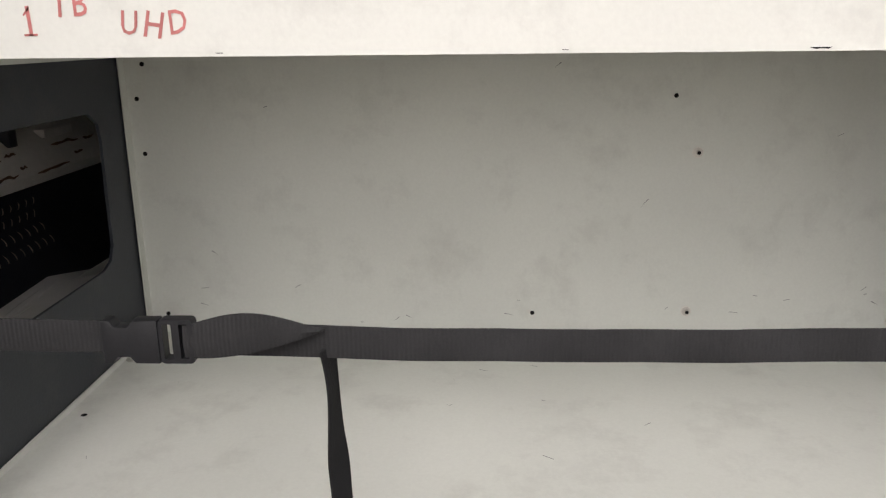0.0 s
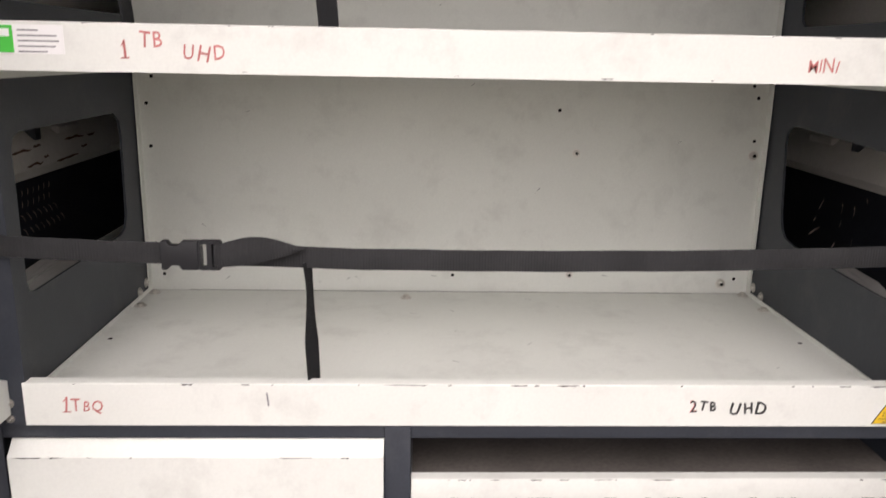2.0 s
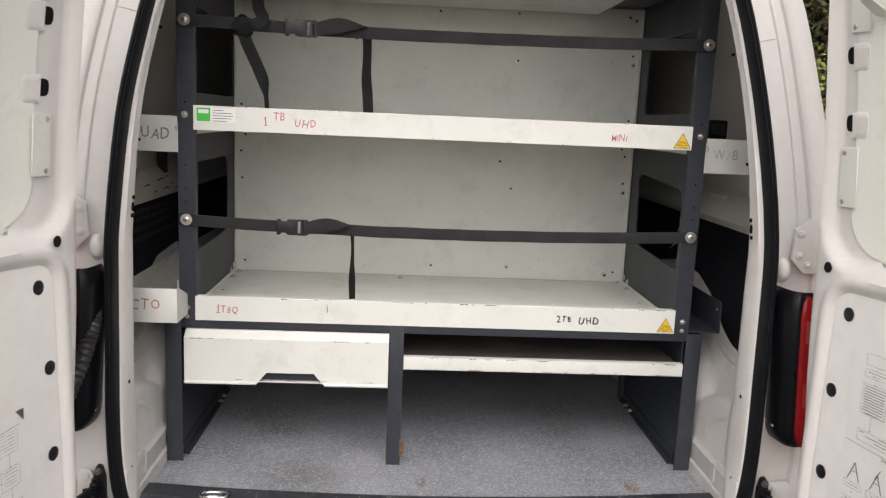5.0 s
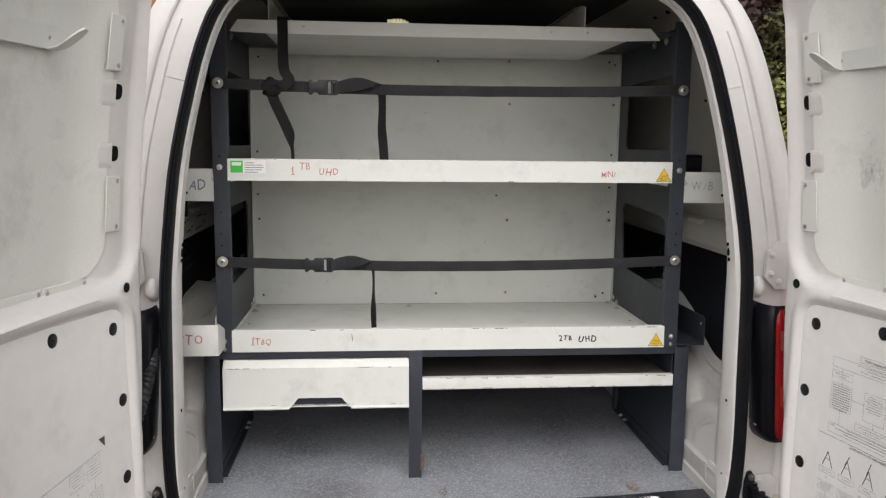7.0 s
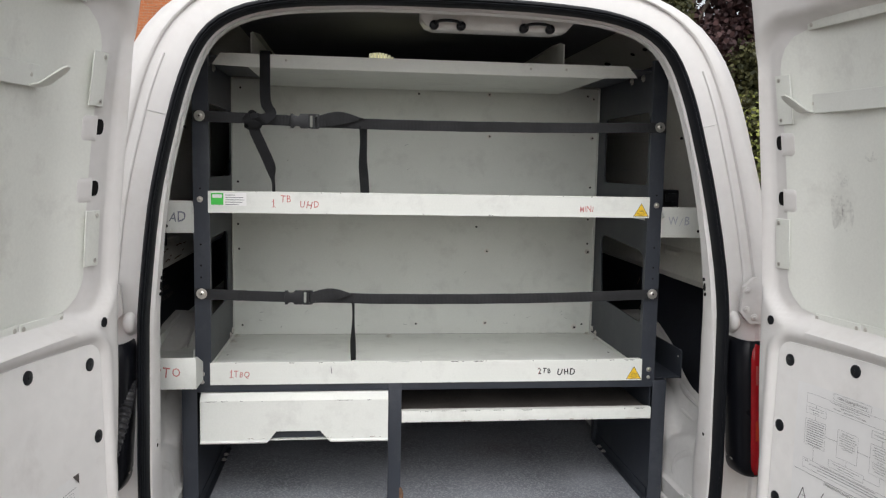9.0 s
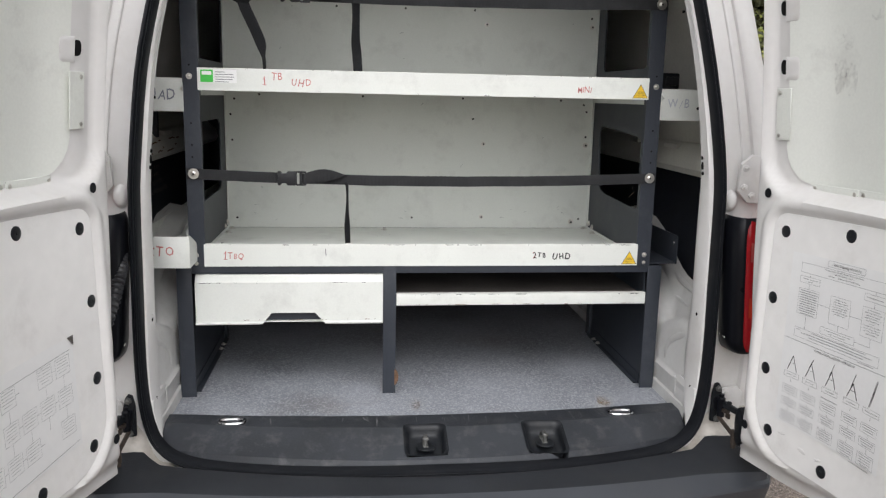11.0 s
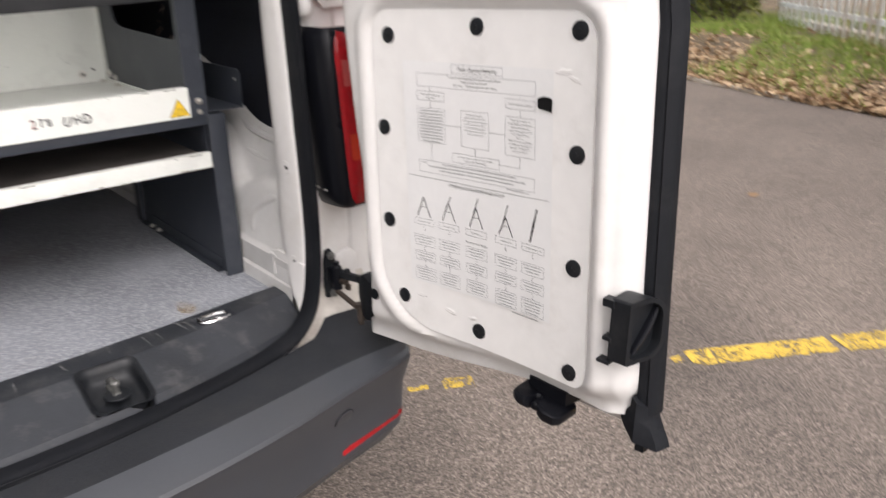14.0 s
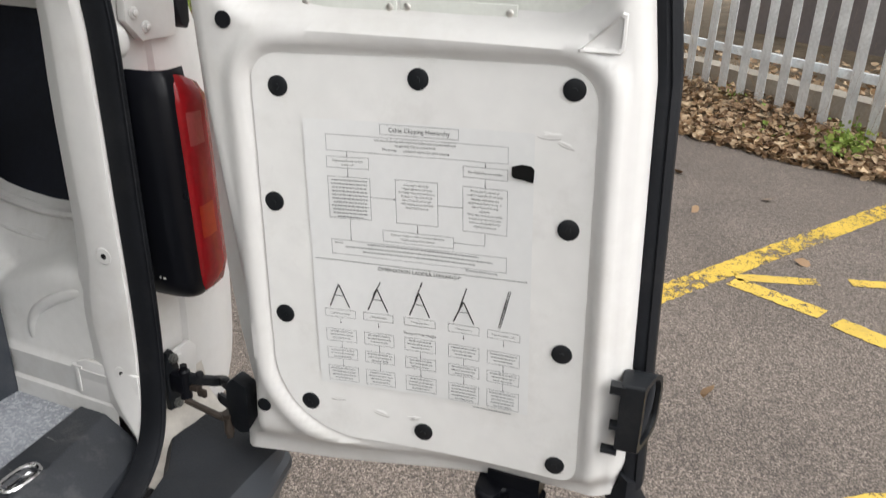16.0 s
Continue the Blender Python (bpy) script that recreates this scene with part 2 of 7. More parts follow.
def worn(name, color, thick, most=1.0, soft=0.06):
    """Road paint that is worn through to the asphalt in flakes and streaks."""
    mat = shader(name, color, 0.7, var=0.12, scale=5, fine=120, bump=0.6, dirt=(0.25, 0.18, 0.08), dirt_amount=0.35, dirt_scale=7)
    nt = mat.node_tree
    tex = nt.nodes.new("ShaderNodeTexCoord")
    total = None
    for scale, gain, detail in ((3.0, 0.6, 2), (26.0, 0.8, 5), (150.0, 0.95, 3)):
        n = nt.nodes.new("ShaderNodeTexNoise")
        n.inputs["Scale"].default_value, n.inputs["Detail"].default_value = scale, detail
        nt.links.new(tex.outputs["Object"], n.inputs["Vector"])
        m = nt.nodes.new("ShaderNodeMath")
        m.operation = "MULTIPLY_ADD"
        m.inputs[1].default_value = gain
        nt.links.new(n.outputs["Fac"], m.inputs[0])
        if total is None:
            m.inputs[2].default_value = 0.0
        else:
            nt.links.new(total, m.inputs[2])
        total = m.outputs[0]
    cut = nt.nodes.new("ShaderNodeMapRange")
    cut.inputs["From Min"].default_value, cut.inputs["From Max"].default_value = thick, thick - soft
    cut.inputs["To Max"].default_value = most
    nt.links.new(total, cut.inputs["Value"])
    nt.links.new(cut.outputs[0], nt.nodes["Principled BSDF"].inputs["Alpha"])
    return mat


SMUDGE = worn("grey_brown_smudge", (0.26, 0.23, 0.21), 1.26, 0.34, 0.6)
OCHRE_STAIN = worn("ochre_stain", (0.42, 0.3, 0.14), 1.24, 0.5, 0.35)
YELLOW_WORN = worn("worn_yellow_road_paint", (0.66, 0.45, 0.07), 1.27)
YELLOW_SOUND = worn("sound_yellow_road_paint", (0.67, 0.46, 0.08), 1.34)
YELLOW_STICKER = shader("yellow_sticker", (0.8, 0.52, 0.03), 0.4, var=0.03, bump=0.0)
GREEN_STICKER = shader("green_sticker", (0.05, 0.5, 0.06), 0.4, var=0.03, bump=0.0)
PAPER = shader("white_paper", (0.8, 0.8, 0.79), 0.5, var=0.02, scale=8, fine=90, bump=0.05)
INK = shader("black_ink", (0.03, 0.03, 0.03), 0.6, var=0.1, bump=0.0)
GREY_INK = shader("grey_ink", (0.2, 0.2, 0.205), 0.6, var=0.1, bump=0.0)
RED_INK = shader("red_marker", (0.5, 0.17, 0.16), 0.5, var=0.2, scale=40, bump=0.0)
CREASE_SHADE = shader("grey_shade_line", (0.4, 0.38, 0.36), 0.6, var=0.2, scale=40, bump=0.0)
# tan for the painted rim light of the liner's holes, and for its scratches
LIT_RIM_SCRATCH = shader("tan_lit_rim_and_scratch", (0.45, 0.36, 0.29), 0.5, var=0.4, scale=60, bump=0.0)
FAINT_INK = shader("faint_blue_marker", (0.45, 0.47, 0.52), 0.5, var=0.2, scale=40, bump=0.0)
BLUE_INK = shader("blue_grey_marker", (0.22, 0.235, 0.28), 0.5, var=0.2, scale=40, bump=0.0)


# ---- builders ----
def part(name, bm, material, parent=None, label="", smooth=40.0):
    """Links a bmesh as one mesh object under a thing or a part."""
    me = bpy.data.meshes.new(name)
    bmesh.ops.recalc_face_normals(bm, faces=bm.faces)
    bm.to_mesh(me)
    bm.free()
    for p in me.polygons:
        p.use_smooth = True
    me.set_sharp_from_angle(angle=radians(smooth))
    for m in material if isinstance(material, (list, tuple)) else (material,):
        me.materials.append(m)
    ob = new(name, me)
    if parent is not None:
        ob.parent = parent
        ob.matrix_parent_inverse = parent.matrix_basis.inverted()
    if label:
        tagged(ob, label)
    return ob


def thing(name, at, label, category, group="", kind=""):
    ob = new(name)
    ob.empty_display_size = 0.05
    ob.location = at
    return tagged(ob, label, category, group, kind)


def box(bm, a, b, bev=0.0, seg=2):
    x0, y0, z0 = (min(p, q) for p, q in zip(a, b))
    x1, y1, z1 = (max(p, q) for p, q in zip(a, b))
    v = [bm.verts.new(p) for p in ((x0, y0, z0), (x1, y0, z0), (x1, y1, z0), (x0, y1, z0), (x0, y0, z1), (x1, y0, z1), (x1, y1, z1), (x0, y1, z1))]
    fs = [bm.faces.new([v[i] for i in q]) for q in ((0, 3, 2, 1), (4, 5, 6, 7), (0, 1, 5, 4), (1, 2, 6, 5), (2, 3, 7, 6), (3, 0, 4, 7))]
    if bev:
        es = list({e for f in fs for e in f.edges})
        bmesh.ops.bevel(bm, geom=es, offset=bev, segments=seg, affect="EDGES", profile=0.6)
    return bm


def boxm(*boxes, bev=0.0):
    bm = bmesh.new()
    for a, b in boxes:
        box(bm, a, b, bev)
    return bm


def prism(bm, pts, axis, a, b, bev=0.0, holes=()):
    """A flat outline (with holes) in the two other axes, as thick as from a to b along the axis (0, 1, 2)."""
    def put(p, d):
        q = list(p)
        q.insert(axis, d)
        return q
    edges = []
    for loop in (pts, *holes):
        vs = [bm.verts.new(put(p, a)) for p in loop]
        edges += [bm.edges.new((vs[i], vs[(i + 1) % len(vs)])) for i in range(len(vs))]
    if holes:
        made = bmesh.ops.triangle_fill(bm, use_beauty=True, edges=edges)
        faces = [g for g in made["geom"] if isinstance(g, bmesh.types.BMFace)]
    else:
        faces = [bm.faces.new({v: None for e in edges for v in e.verts})]
    ext = bmesh.ops.extrude_face_region(bm, geom=faces)
    d = [0, 0, 0]
    d[axis] = b - a
    vs = [g for g in ext["geom"] if isinstance(g, bmesh.types.BMVert)]
    bmesh.ops.translate(bm, verts=vs, vec=d)
    bmesh.ops.recalc_face_normals(bm, faces=bm.faces)
    if bev:
        es = [e for e in bm.edges if len(e.link_faces) == 2 and e.calc_face_angle(0) > 0.8]
        bmesh.ops.bevel(bm, geom=es, offset=bev, segments=2, affect="EDGES", profile=0.6)
    return bm


def rounded(x0, z0, x1, z1, r, n=5):
    """A rectangle's outline with round corners; r may be four radii, from the lower left anticlockwise."""
    rs = r if isinstance(r, (list, tuple)) else (r,) * 4
    out = []
    for k, (cx, cz, sx, sz) in enumerate(((x0, z0, 1, 1), (x1, z0, -1, 1), (x1, z1, -1, -1), (x0, z1, 1, -1))):
        q = rs[k]
        for i in range(n + 1):
            a = radians(180 + 90 * k + 90 * i / n)
            out.append((cx + sx * q + q * math.cos(a), cz + sz * q + q * math.sin(a)))
    return out


def loft(bm, rings, close_ring=False, close_all=False, caps=False):
    grid = [[bm.verts.new(p) for p in ring] for ring in rings]
    n, m = len(grid), len(grid[0])
    for i in range(n if close_all else n - 1):
        for j in range(m if close_ring else m - 1):
            a, b = grid[i], grid[(i + 1) % n]
            bm.faces.new((a[j], a[(j + 1) % m], b[(j + 1) % m], b[j]))
    if caps and close_ring:
        bm.faces.new(grid[0][::-1])
        bm.faces.new(grid[-1])
    return bm


def frames_along(pts):
    pts = [Vector(p) for p in pts]
    out, side = [], None
    for i, p in enumerate(pts):
        t = (pts[min(i + 1, len(pts) - 1)] - pts[max(i - 1, 0)]).normalized()
        if side is None:
            side = t.orthogonal().normalized()
        side = (side - t * side.dot(t)).normalized()
        out.append((p, t, side, t.cross(side)))
    return out


def tube(bm, pts, r, n=8, caps=True):
    rings = []
    for i, (p, t, s, u) in enumerate(frames_along(pts)):
        q = r(i / (len(pts) - 1)) if callable(r) else r
        rings.append([p + q * (s * math.cos(2 * math.pi * k / n) + u * math.sin(2 * math.pi * k / n)) for k in range(n)])
    return loft(bm, rings, close_ring=True, caps=caps)


def spline(pts, n=6):
    """A smooth curve through the points."""
    p = [Vector(q) for q in pts]
    out = []
    for i in range(len(p) - 1):
        a, b, c, d = p[max(i - 1, 0)], p[i], p[i + 1], p[min(i + 2, len(p) - 1)]
        for k in range(n):
            t = k / n
            out.append(0.5 * ((2 * b) + (c - a) * t + (2 * a - 5 * b + 4 * c - d) * t * t + (3 * b - a - 3 * c + d) * t ** 3))
    return out + [p[-1]]


def ribbon(bm, pts, across, width, thick=0.0015):
    """A band along the points; across: its width's direction, one or one for each point."""
    rings = []
    pts = [Vector(p) for p in pts]
    for i, p in enumerate(pts):
        t = (pts[min(i + 1, len(pts) - 1)] - pts[max(i - 1, 0)]).normalized()
        w = Vector(across[i] if isinstance(across, list) else across)
        w = (w - t * w.dot(t)).normalized() * width / 2
        n = t.cross(w).normalized() * thick / 2
        rings.append([p - w - n, p - w * 0.9 - n * 1.3, p + w * 0.9 - n * 1.3, p + w - n, p + w + n, p + w * 0.9 + n * 1.3, p - w * 0.9 + n * 1.3, p - w + n])
    return loft(bm, rings, close_ring=True, caps=True)


def disc(bm, c, axis, r, h, n=16, dome=0.0, bev=0.0):
    """A short round body from c along the axis, with a domed or bevelled end."""
    ax = Vector(axis).normalized()
    s = ax.orthogonal().normalized()
    u = ax.cross(s)
    steps = [(r, 0.0), (r, h - bev), (r - bev, h)] if bev else [(r, 0.0), (r, h)]
    if dome:
        steps += [(r * math.cos(a), h + dome * math.sin(a)) for a in (0.5, 1.0, 1.35)]
    rings = [[Vector(c) + ax * d + q * (s * math.cos(2 * math.pi * k / n) + u * math.sin(2 * math.pi * k / n)) for k in range(n)] for q, d in steps]
    return loft(bm, rings, close_ring=True, caps=True)


def bolt_head(bm, c, axis, r=0.006):
    """A washer with a round head and a socket."""
    disc(bm, c, axis, r * 1.75, 0.0012, 18)
    a = Vector(axis).normalized()
    disc(bm, Vector(c) + a * 0.0012, axis, r, 0.003, 14, dome=0.0015)


def glyphs(text, size, m, bm=None, shear=0.0, thin=0.0, spread=1.0):
    """Letters of the built-in font as a flat mesh, in the plane of the pose m (x along the line, y up)."""
    cu = bpy.data.curves.new("line", "FONT")
    cu.body, cu.size, cu.shear, cu.offset, cu.space_character = text, size, shear, thin, spread
    cu.resolution_u = 2
    ob = bpy.data.objects.new("line", cu)
    me = bpy.data.meshes.new_from_object(ob)
    bm = bm or bmesh.new()
    me.transform(m)
    bm.from_mesh(me)
    bpy.data.meshes.remove(me)
    bpy.data.objects.remove(ob)
    bpy.data.curves.remove(cu)
    return bm


def scrawl(text, size, m, seed=0, gap=1.0, steps=()):
    """A line of hand lettering: each letter a little turned, raised and sized by itself."""
    rnd = random.Random(seed)
    bm, x = bmesh.new(), 0.0
    for i, ch in enumerate(text):
        if ch == " ":
            x += size * 0.45 * gap
            continue
        s = size * rnd.uniform(0.85, 1.12)
        up = steps[i] if i < len(steps) else rnd.uniform(-0.06, 0.06) * size
        one = glyphs(ch, s, Matrix.Rotation(rnd.uniform(-0.12, 0.12), 4, "Z"), shear=rnd.uniform(-0.05, 0.2), thin=0.006 * size)
        if ch == "1":
            cx = sum(v.co.x for v in one.verts) / len(one.verts) / s
            for quad in (((cx - 0.2, 0.0), (cx + 0.2, 0.01), (cx + 0.2, 0.06), (cx - 0.2, 0.05)), ((cx - 0.17, 0.5), (cx - 0.13, 0.47), (cx + 0.03, 0.62), (cx + 0.03, 0.7))):
                one.faces.new([one.verts.new((a * s, b * s, 0)) for a, b in quad])
        xs = [v.co.x for v in one.verts]
        left, wide = min(xs), max(xs) - min(xs)
        bmesh.ops.scale(one, vec=(0.82, 1, 1), verts=one.verts)
        bmesh.ops.transform(one, verts=one.verts, matrix=m @ Matrix.Translation((x - left * 0.82, up, 0)))
        me = bpy.data.meshes.new("letter")
        one.to_mesh(me)
        one.free()
        bm.from_mesh(me)
        bpy.data.meshes.remove(me)
        x += wide * 0.82 + 0.13 * size * gap
    return bm


# ---- ground ----
def verge_edge(y):
    """Where the car park's asphalt ends, in x, at a given y."""
    pts = ((-30, 2.0), (-5, 3.4), (-2, 4.15), (-1.5, 4.33), (-1.0, 4.5), (-0.5, 4.8), (0.0, 5.2), (0.6, 5.6), (1.3, 5.72), (2.3, 6.0), (4.0, 6.7), (6.0, 7.8), (30, 20.0))
    for (ya, xa), (yb, xb) in zip(pts, pts[1:]):
        if y <= yb:
            return xa + (xb - xa) * (y - ya) / (yb - ya)
    return pts[-1][1]


gb = bmesh.new()
gx = [-400, -120, -40, -12, -5, -2, 0, 2, 3, 4, 4.5, 5, 5.5, 6, 6.5, 7, 8, 10, 14, 20, 40, 120, 400]
gy = [-400, -120, -40, -12, -5, -3, -2, -1, 0, 1, 2, 3, 4, 6, 9, 14, 25, 60, 150, 400]
loft(gb, [[(x, y, -0.012) for x in gx] for y in gy])
ground = tagged(part("ground", gb, EARTH), "brown earth with sparse grass beyond the car park", "ground", kind="structure")

rb = bmesh.new()
ry = [-30, -12, -5, -3] + [-2 + 0.25 * i for i in range(33)] + [8, 12, 20, 30]
loft(rb, [[(x, y, 0.0) for x in (-30, -10, -4, 0)] + [(verge_edge(y) * k, y, 0.0) for k in (0.5, 0.8, 1.0)] for y in ry])
road = tagged(part("road", rb, ASPHALT), "worn brown-grey asphalt of a car park", "road", kind="structure")

vb = bmesh.new()
rings = []
for y in [-30, -12, -5, -3] + [-2 + 0.2 * i for i in range(41)] + [8, 12, 20, 30]:
    e = verge_edge(y)
    rings.append([(e + d - 0.02, y, -0.005 + min(0.2, 0.16 * d) + (0.02 * noise.noise((d * 3, y * 3, 0)) if d > 0.1 else 0)) for d in (0, 0.1, 0.25, 0.5, 0.8, 1.2, 1.8, 2.6, 4, 8, 16, 30)])
loft(vb, rings)
verge = tagged(part("verge", vb, EARTH), "raised earth bank strewn with dead leaves", "ground", kind="structure")


def strip(pts, width, mat, label, seed=1):
    """A painted line on the asphalt with a slightly ragged outline."""
    path = []
    for (x0, y0), (x1, y1) in zip(pts, pts[1:]):
        n = max(2, int(math.hypot(x1 - x0, y1 - y0) / 0.012))
        path += [Vector((x0 + (x1 - x0) * i / n, y0 + (y1 - y0) * i / n)) for i in range(n)]
    path.append(Vector(pts[-1]))
    bm = bmesh.new()
    rings = []
    for i, p in enumerate(path):
        t = (path[min(i + 2, len(path) - 1)] - path[max(i - 2, 0)]).normalized()
        n = Vector((-t.y, t.x))
        a = width / 2 + 0.006 * noise.noise((p.x * 30, p.y * 30, seed)) + 0.003 * noise.noise((p.x * 110, p.y * 110, seed))
        b = width / 2 + 0.006 * noise.noise((p.x * 30, p.y * 30, seed + 9)) + 0.003 * noise.noise((p.x * 110, p.y * 110, seed + 9))
        rings.append([(p.x + n.x * o, p.y + n.y * o, 0.003) for o in (-b, -b * 0.4, a * 0.4, a)])
    loft(bm, rings)
    return tagged(part("road_marking", bm, mat), label, "road marking", kind="structure")


strip([(1.165, 0.046), (1.24, 0.006)], 0.055, YELLOW_WORN, "remains of a yellow painted line on the asphalt", 8)
strip([(1.075, 0.088), (1.125, 0.062)], 0.022, YELLOW_WORN, "remains of a yellow painted line on the asphalt", 10)
strip([(1.745, -0.298), (1.775, -0.312)], 0.035, YELLOW_WORN, "remains of a yellow painted line on the asphalt", 11)
strip([(1.79, -0.325), (2.18, -0.562)], 0.088, YELLOW_WORN, "worn yellow painted line on the asphalt", 12)
strip([(2.2, -0.575), (4.2, -1.78)], 0.1, YELLOW_WORN, "worn yellow painted line across the asphalt", 1)
strip([(2.70, -0.96), (2.56, -1.26)], 0.085, YELLOW_SOUND, "yellow painted line meeting the long line", 2)
strip([(2.52, -1.30), (2.2, -1.85)], 0.085, YELLOW_SOUND, "yellow painted line meeting the long line", 5)
strip([(2.74, -0.97), (2.83, -1.25)], 0.06, YELLOW_SOUND, "yellow painted line meeting the long line", 3)
strip([(2.88, -1.36), (3.0, -1.75)], 0.06, YELLOW_SOUND, "yellow painted line meeting the long line", 6)
strip([(1.22, -1.1), (1.32, -1.165), (1.42, -1.21), (1.51, -1.27), (1.58, -1.345), (1.625, -1.43), (1.65, -1.56)], 0.098, YELLOW_SOUND, "curved yellow painted line on the asphalt", 4)


def smooth_step(a, b, v):
    t = max(0.0, min(1.0, (v - a) / (b - a)))
    return t * t * (3 - 2 * t)


# ---- van ----
van = thing("van", (0, 0, 0), "white panel van with both rear doors open", "van")
PROFILE = [(0.0, 0.484), (0.17, 0.481), (0.34, 0.478), (0.48, 0.48), (0.55, 0.491), (0.59, 0.518), (0.61, 0.562), (0.62, 0.63), (0.6225, 0.72), (0.62, 0.86), (0.6175, 1.0), (0.6125, 1.11), (0.592, 1.29), (0.566, 1.43),
           (0.537, 1.55), (0.5, 1.635), (0.44, 1.684), (0.345, 1.709), (0.22, 1.718), (0.1, 1.721), (0.0, 1.721)]
LEAN = 0.2


def aperture_y(x, z):
    return -0.25 + LEAN * max(0.0, z - 1.05) ** 1.5 - 0.10 * (1 - min(1.0, (x / 0.625) ** 2)) * (1.0 if z < 0.8 else 0.6)


def aperture():
    """The round of the rear opening, as (x, z, outward x, outward z), closed."""
    half = spline([(x, z, 0) for x, z in PROFILE], 3)
    mid = lambda z: -0.005 * smooth_step(1.1, 1.35, z)
    loop = [(p.x + mid(p.y), p.y) for p in half] + [(-p.x + mid(p.y), p.y) for p in half[-2:0:-1]]
    out = []
    for i, (x, z) in enumerate(loop):
        (xa, za), (xb, zb) = loop[i - 1], loop[(i + 1) % len(loop)]
        t = Vector((xb - xa, zb - za)).normalized()
        out.append((x, z, t.y, -t.x))
    return out


LOOP = aperture()


def ring(off, dy, top=1.0, sunk=True):
    """A ring parallel to the opening, off outwards and dy forwards; sunk: flush with the sill at the bottom."""
    out = []
    for x, z, nx, nz in LOOP:
        y = aperture_y(x, z)
        kx, kz, d = off * nx, off * nz, dy
        if off > 0.03:
            k = off * (1 - (1 - top) * max(0.0, nz))
            k *= 1 + smooth_step(0.07, 0.15, off) * (0.42 * smooth_step(1.22, 0.95, z) * (1 - 0.75 * smooth_step(0.19, 0.26, off)) - 0.08 * smooth_step(1.05, 1.4, z))
            kx, kz = k * nx, k * nz
        if off < 0:
            narrow = 0.42
            kx, kz = kx * narrow, kz * narrow
            d = dy if not sunk else dy * (0.77 + 0.2 * smooth_step(0.8, 0.66, z) - 0.37 * smooth_step(0.95, 1.45, z)) if dy > 0.03 else dy
        if nz < 0:
            low = min(1.0, -nz / 0.7)
            if off > 0.03:
                kx = math.copysign(off * (1 + 0.42 * smooth_step(0.07, 0.15, off)) * max(abs(nx), max(0.0, min(1.0, (abs(x) - 0.42) / 0.16))), x)
                kz = max(nz * off, -0.03)
            elif off < 0 and sunk:
                kx, kz, d = kx * (1 - low), kz * (1 - low), d + (0.012 - d) * low
        out.append((x + kx, y + d, z + kz))
    return out


def van_shell():
    # inner flange, door jamb, rear corner and flanks in one skin
    bm = bmesh.new()
    loft(bm, [ring(-0.01, 0.12), ring(-0.036, 0.085), ring(-0.039, 0.078), ring(-0.036, 0.068), ring(-0.034, 0.031), ring(-0.024, 0.016), ring(-0.005, 0.012), ring(0.018, 0.014), ring(0.05, 0.019), ring(0.075, 0.023, 0.78), ring(0.088, 0.024, 0.74),
              ring(0.092, 0.018, 0.71), ring(0.098, 0.016, 0.69), ring(0.112, 0.017, 0.66), ring(0.13, 0.021, 0.62), ring(0.146, 0.029, 0.6), ring(0.15, 0.0335, 0.58), ring(0.155, 0.0365, 0.58), ring(0.17, 0.05, 0.55), ring(0.18, 0.07, 0.52), ring(0.186, 0.098, 0.5), ring(0.212, 0.15, 0.48), ring(0.24, 0.25, 0.47),
              ring(0.262, 0.5, 0.45), ring(0.268, 2.6, 0.45)], close_ring=True)
    part("body_shell", bm, VAN_WHITE, van, "white painted steel bodywork", smooth=32)
    # rubber seal on the flange
    bm = bmesh.new()
    sec = [(-0.016, 0.012), (-0.018, -0.004), (-0.014, -0.0155), (-0.0095, -0.0195), (-0.0065, -0.0165), (-0.004, -0.0205), (-0.0005, -0.0212), (0.002, -0.017), (0.0045, -0.0208), (0.008, -0.019), (0.0095, -0.0145), (0.013, -0.009), (0.014, 0.004), (0.012, 0.012)]
    loft(bm, [ring(o, d, 1.0, False) for o, d in sec], close_ring=True, close_all=True)
    part("door_seal", bm, RUBBER, van, "black ribbed rubber seal round the opening", smooth=28)

    # raised rib down each jamb, and sealed joints across it
    for s in (-1, 1):
        ids = [i for i, (x, z, nx, nz) in enumerate(LOOP) if x * s > 0.05 and 1.08 < z < 1.6]
        line = ring(0.066, 0.0205, 0.8)
        bm = bmesh.new()
        tube(bm, [Vector(line[i]) for i in ids], lambda t: 0.0032, 8)
        part("body_rib", bm, VAN_WHITE, van)
    for zc in (1.475,):
        for s in (-1, 1):
            ids = [i for i, (x, z, nx, nz) in enumerate(LOOP) if x * s > 0 and z > 0.9]
            i = min(ids, key=lambda k: abs(LOOP[k][1] - zc))
            pts = [Vector(ring(o, d, t)[i]) for o, d, t in ((0.016, 0.0132, 1), (0.034, 0.016, 1), (0.048, 0.018, 1), (0.062, 0.0205, 0.85))]
            bm = bmesh.new()
            tube(bm, pts, 0.0012, 6)
            part("body_joint", bm, JAMB_WHITE, van)


van_shell()


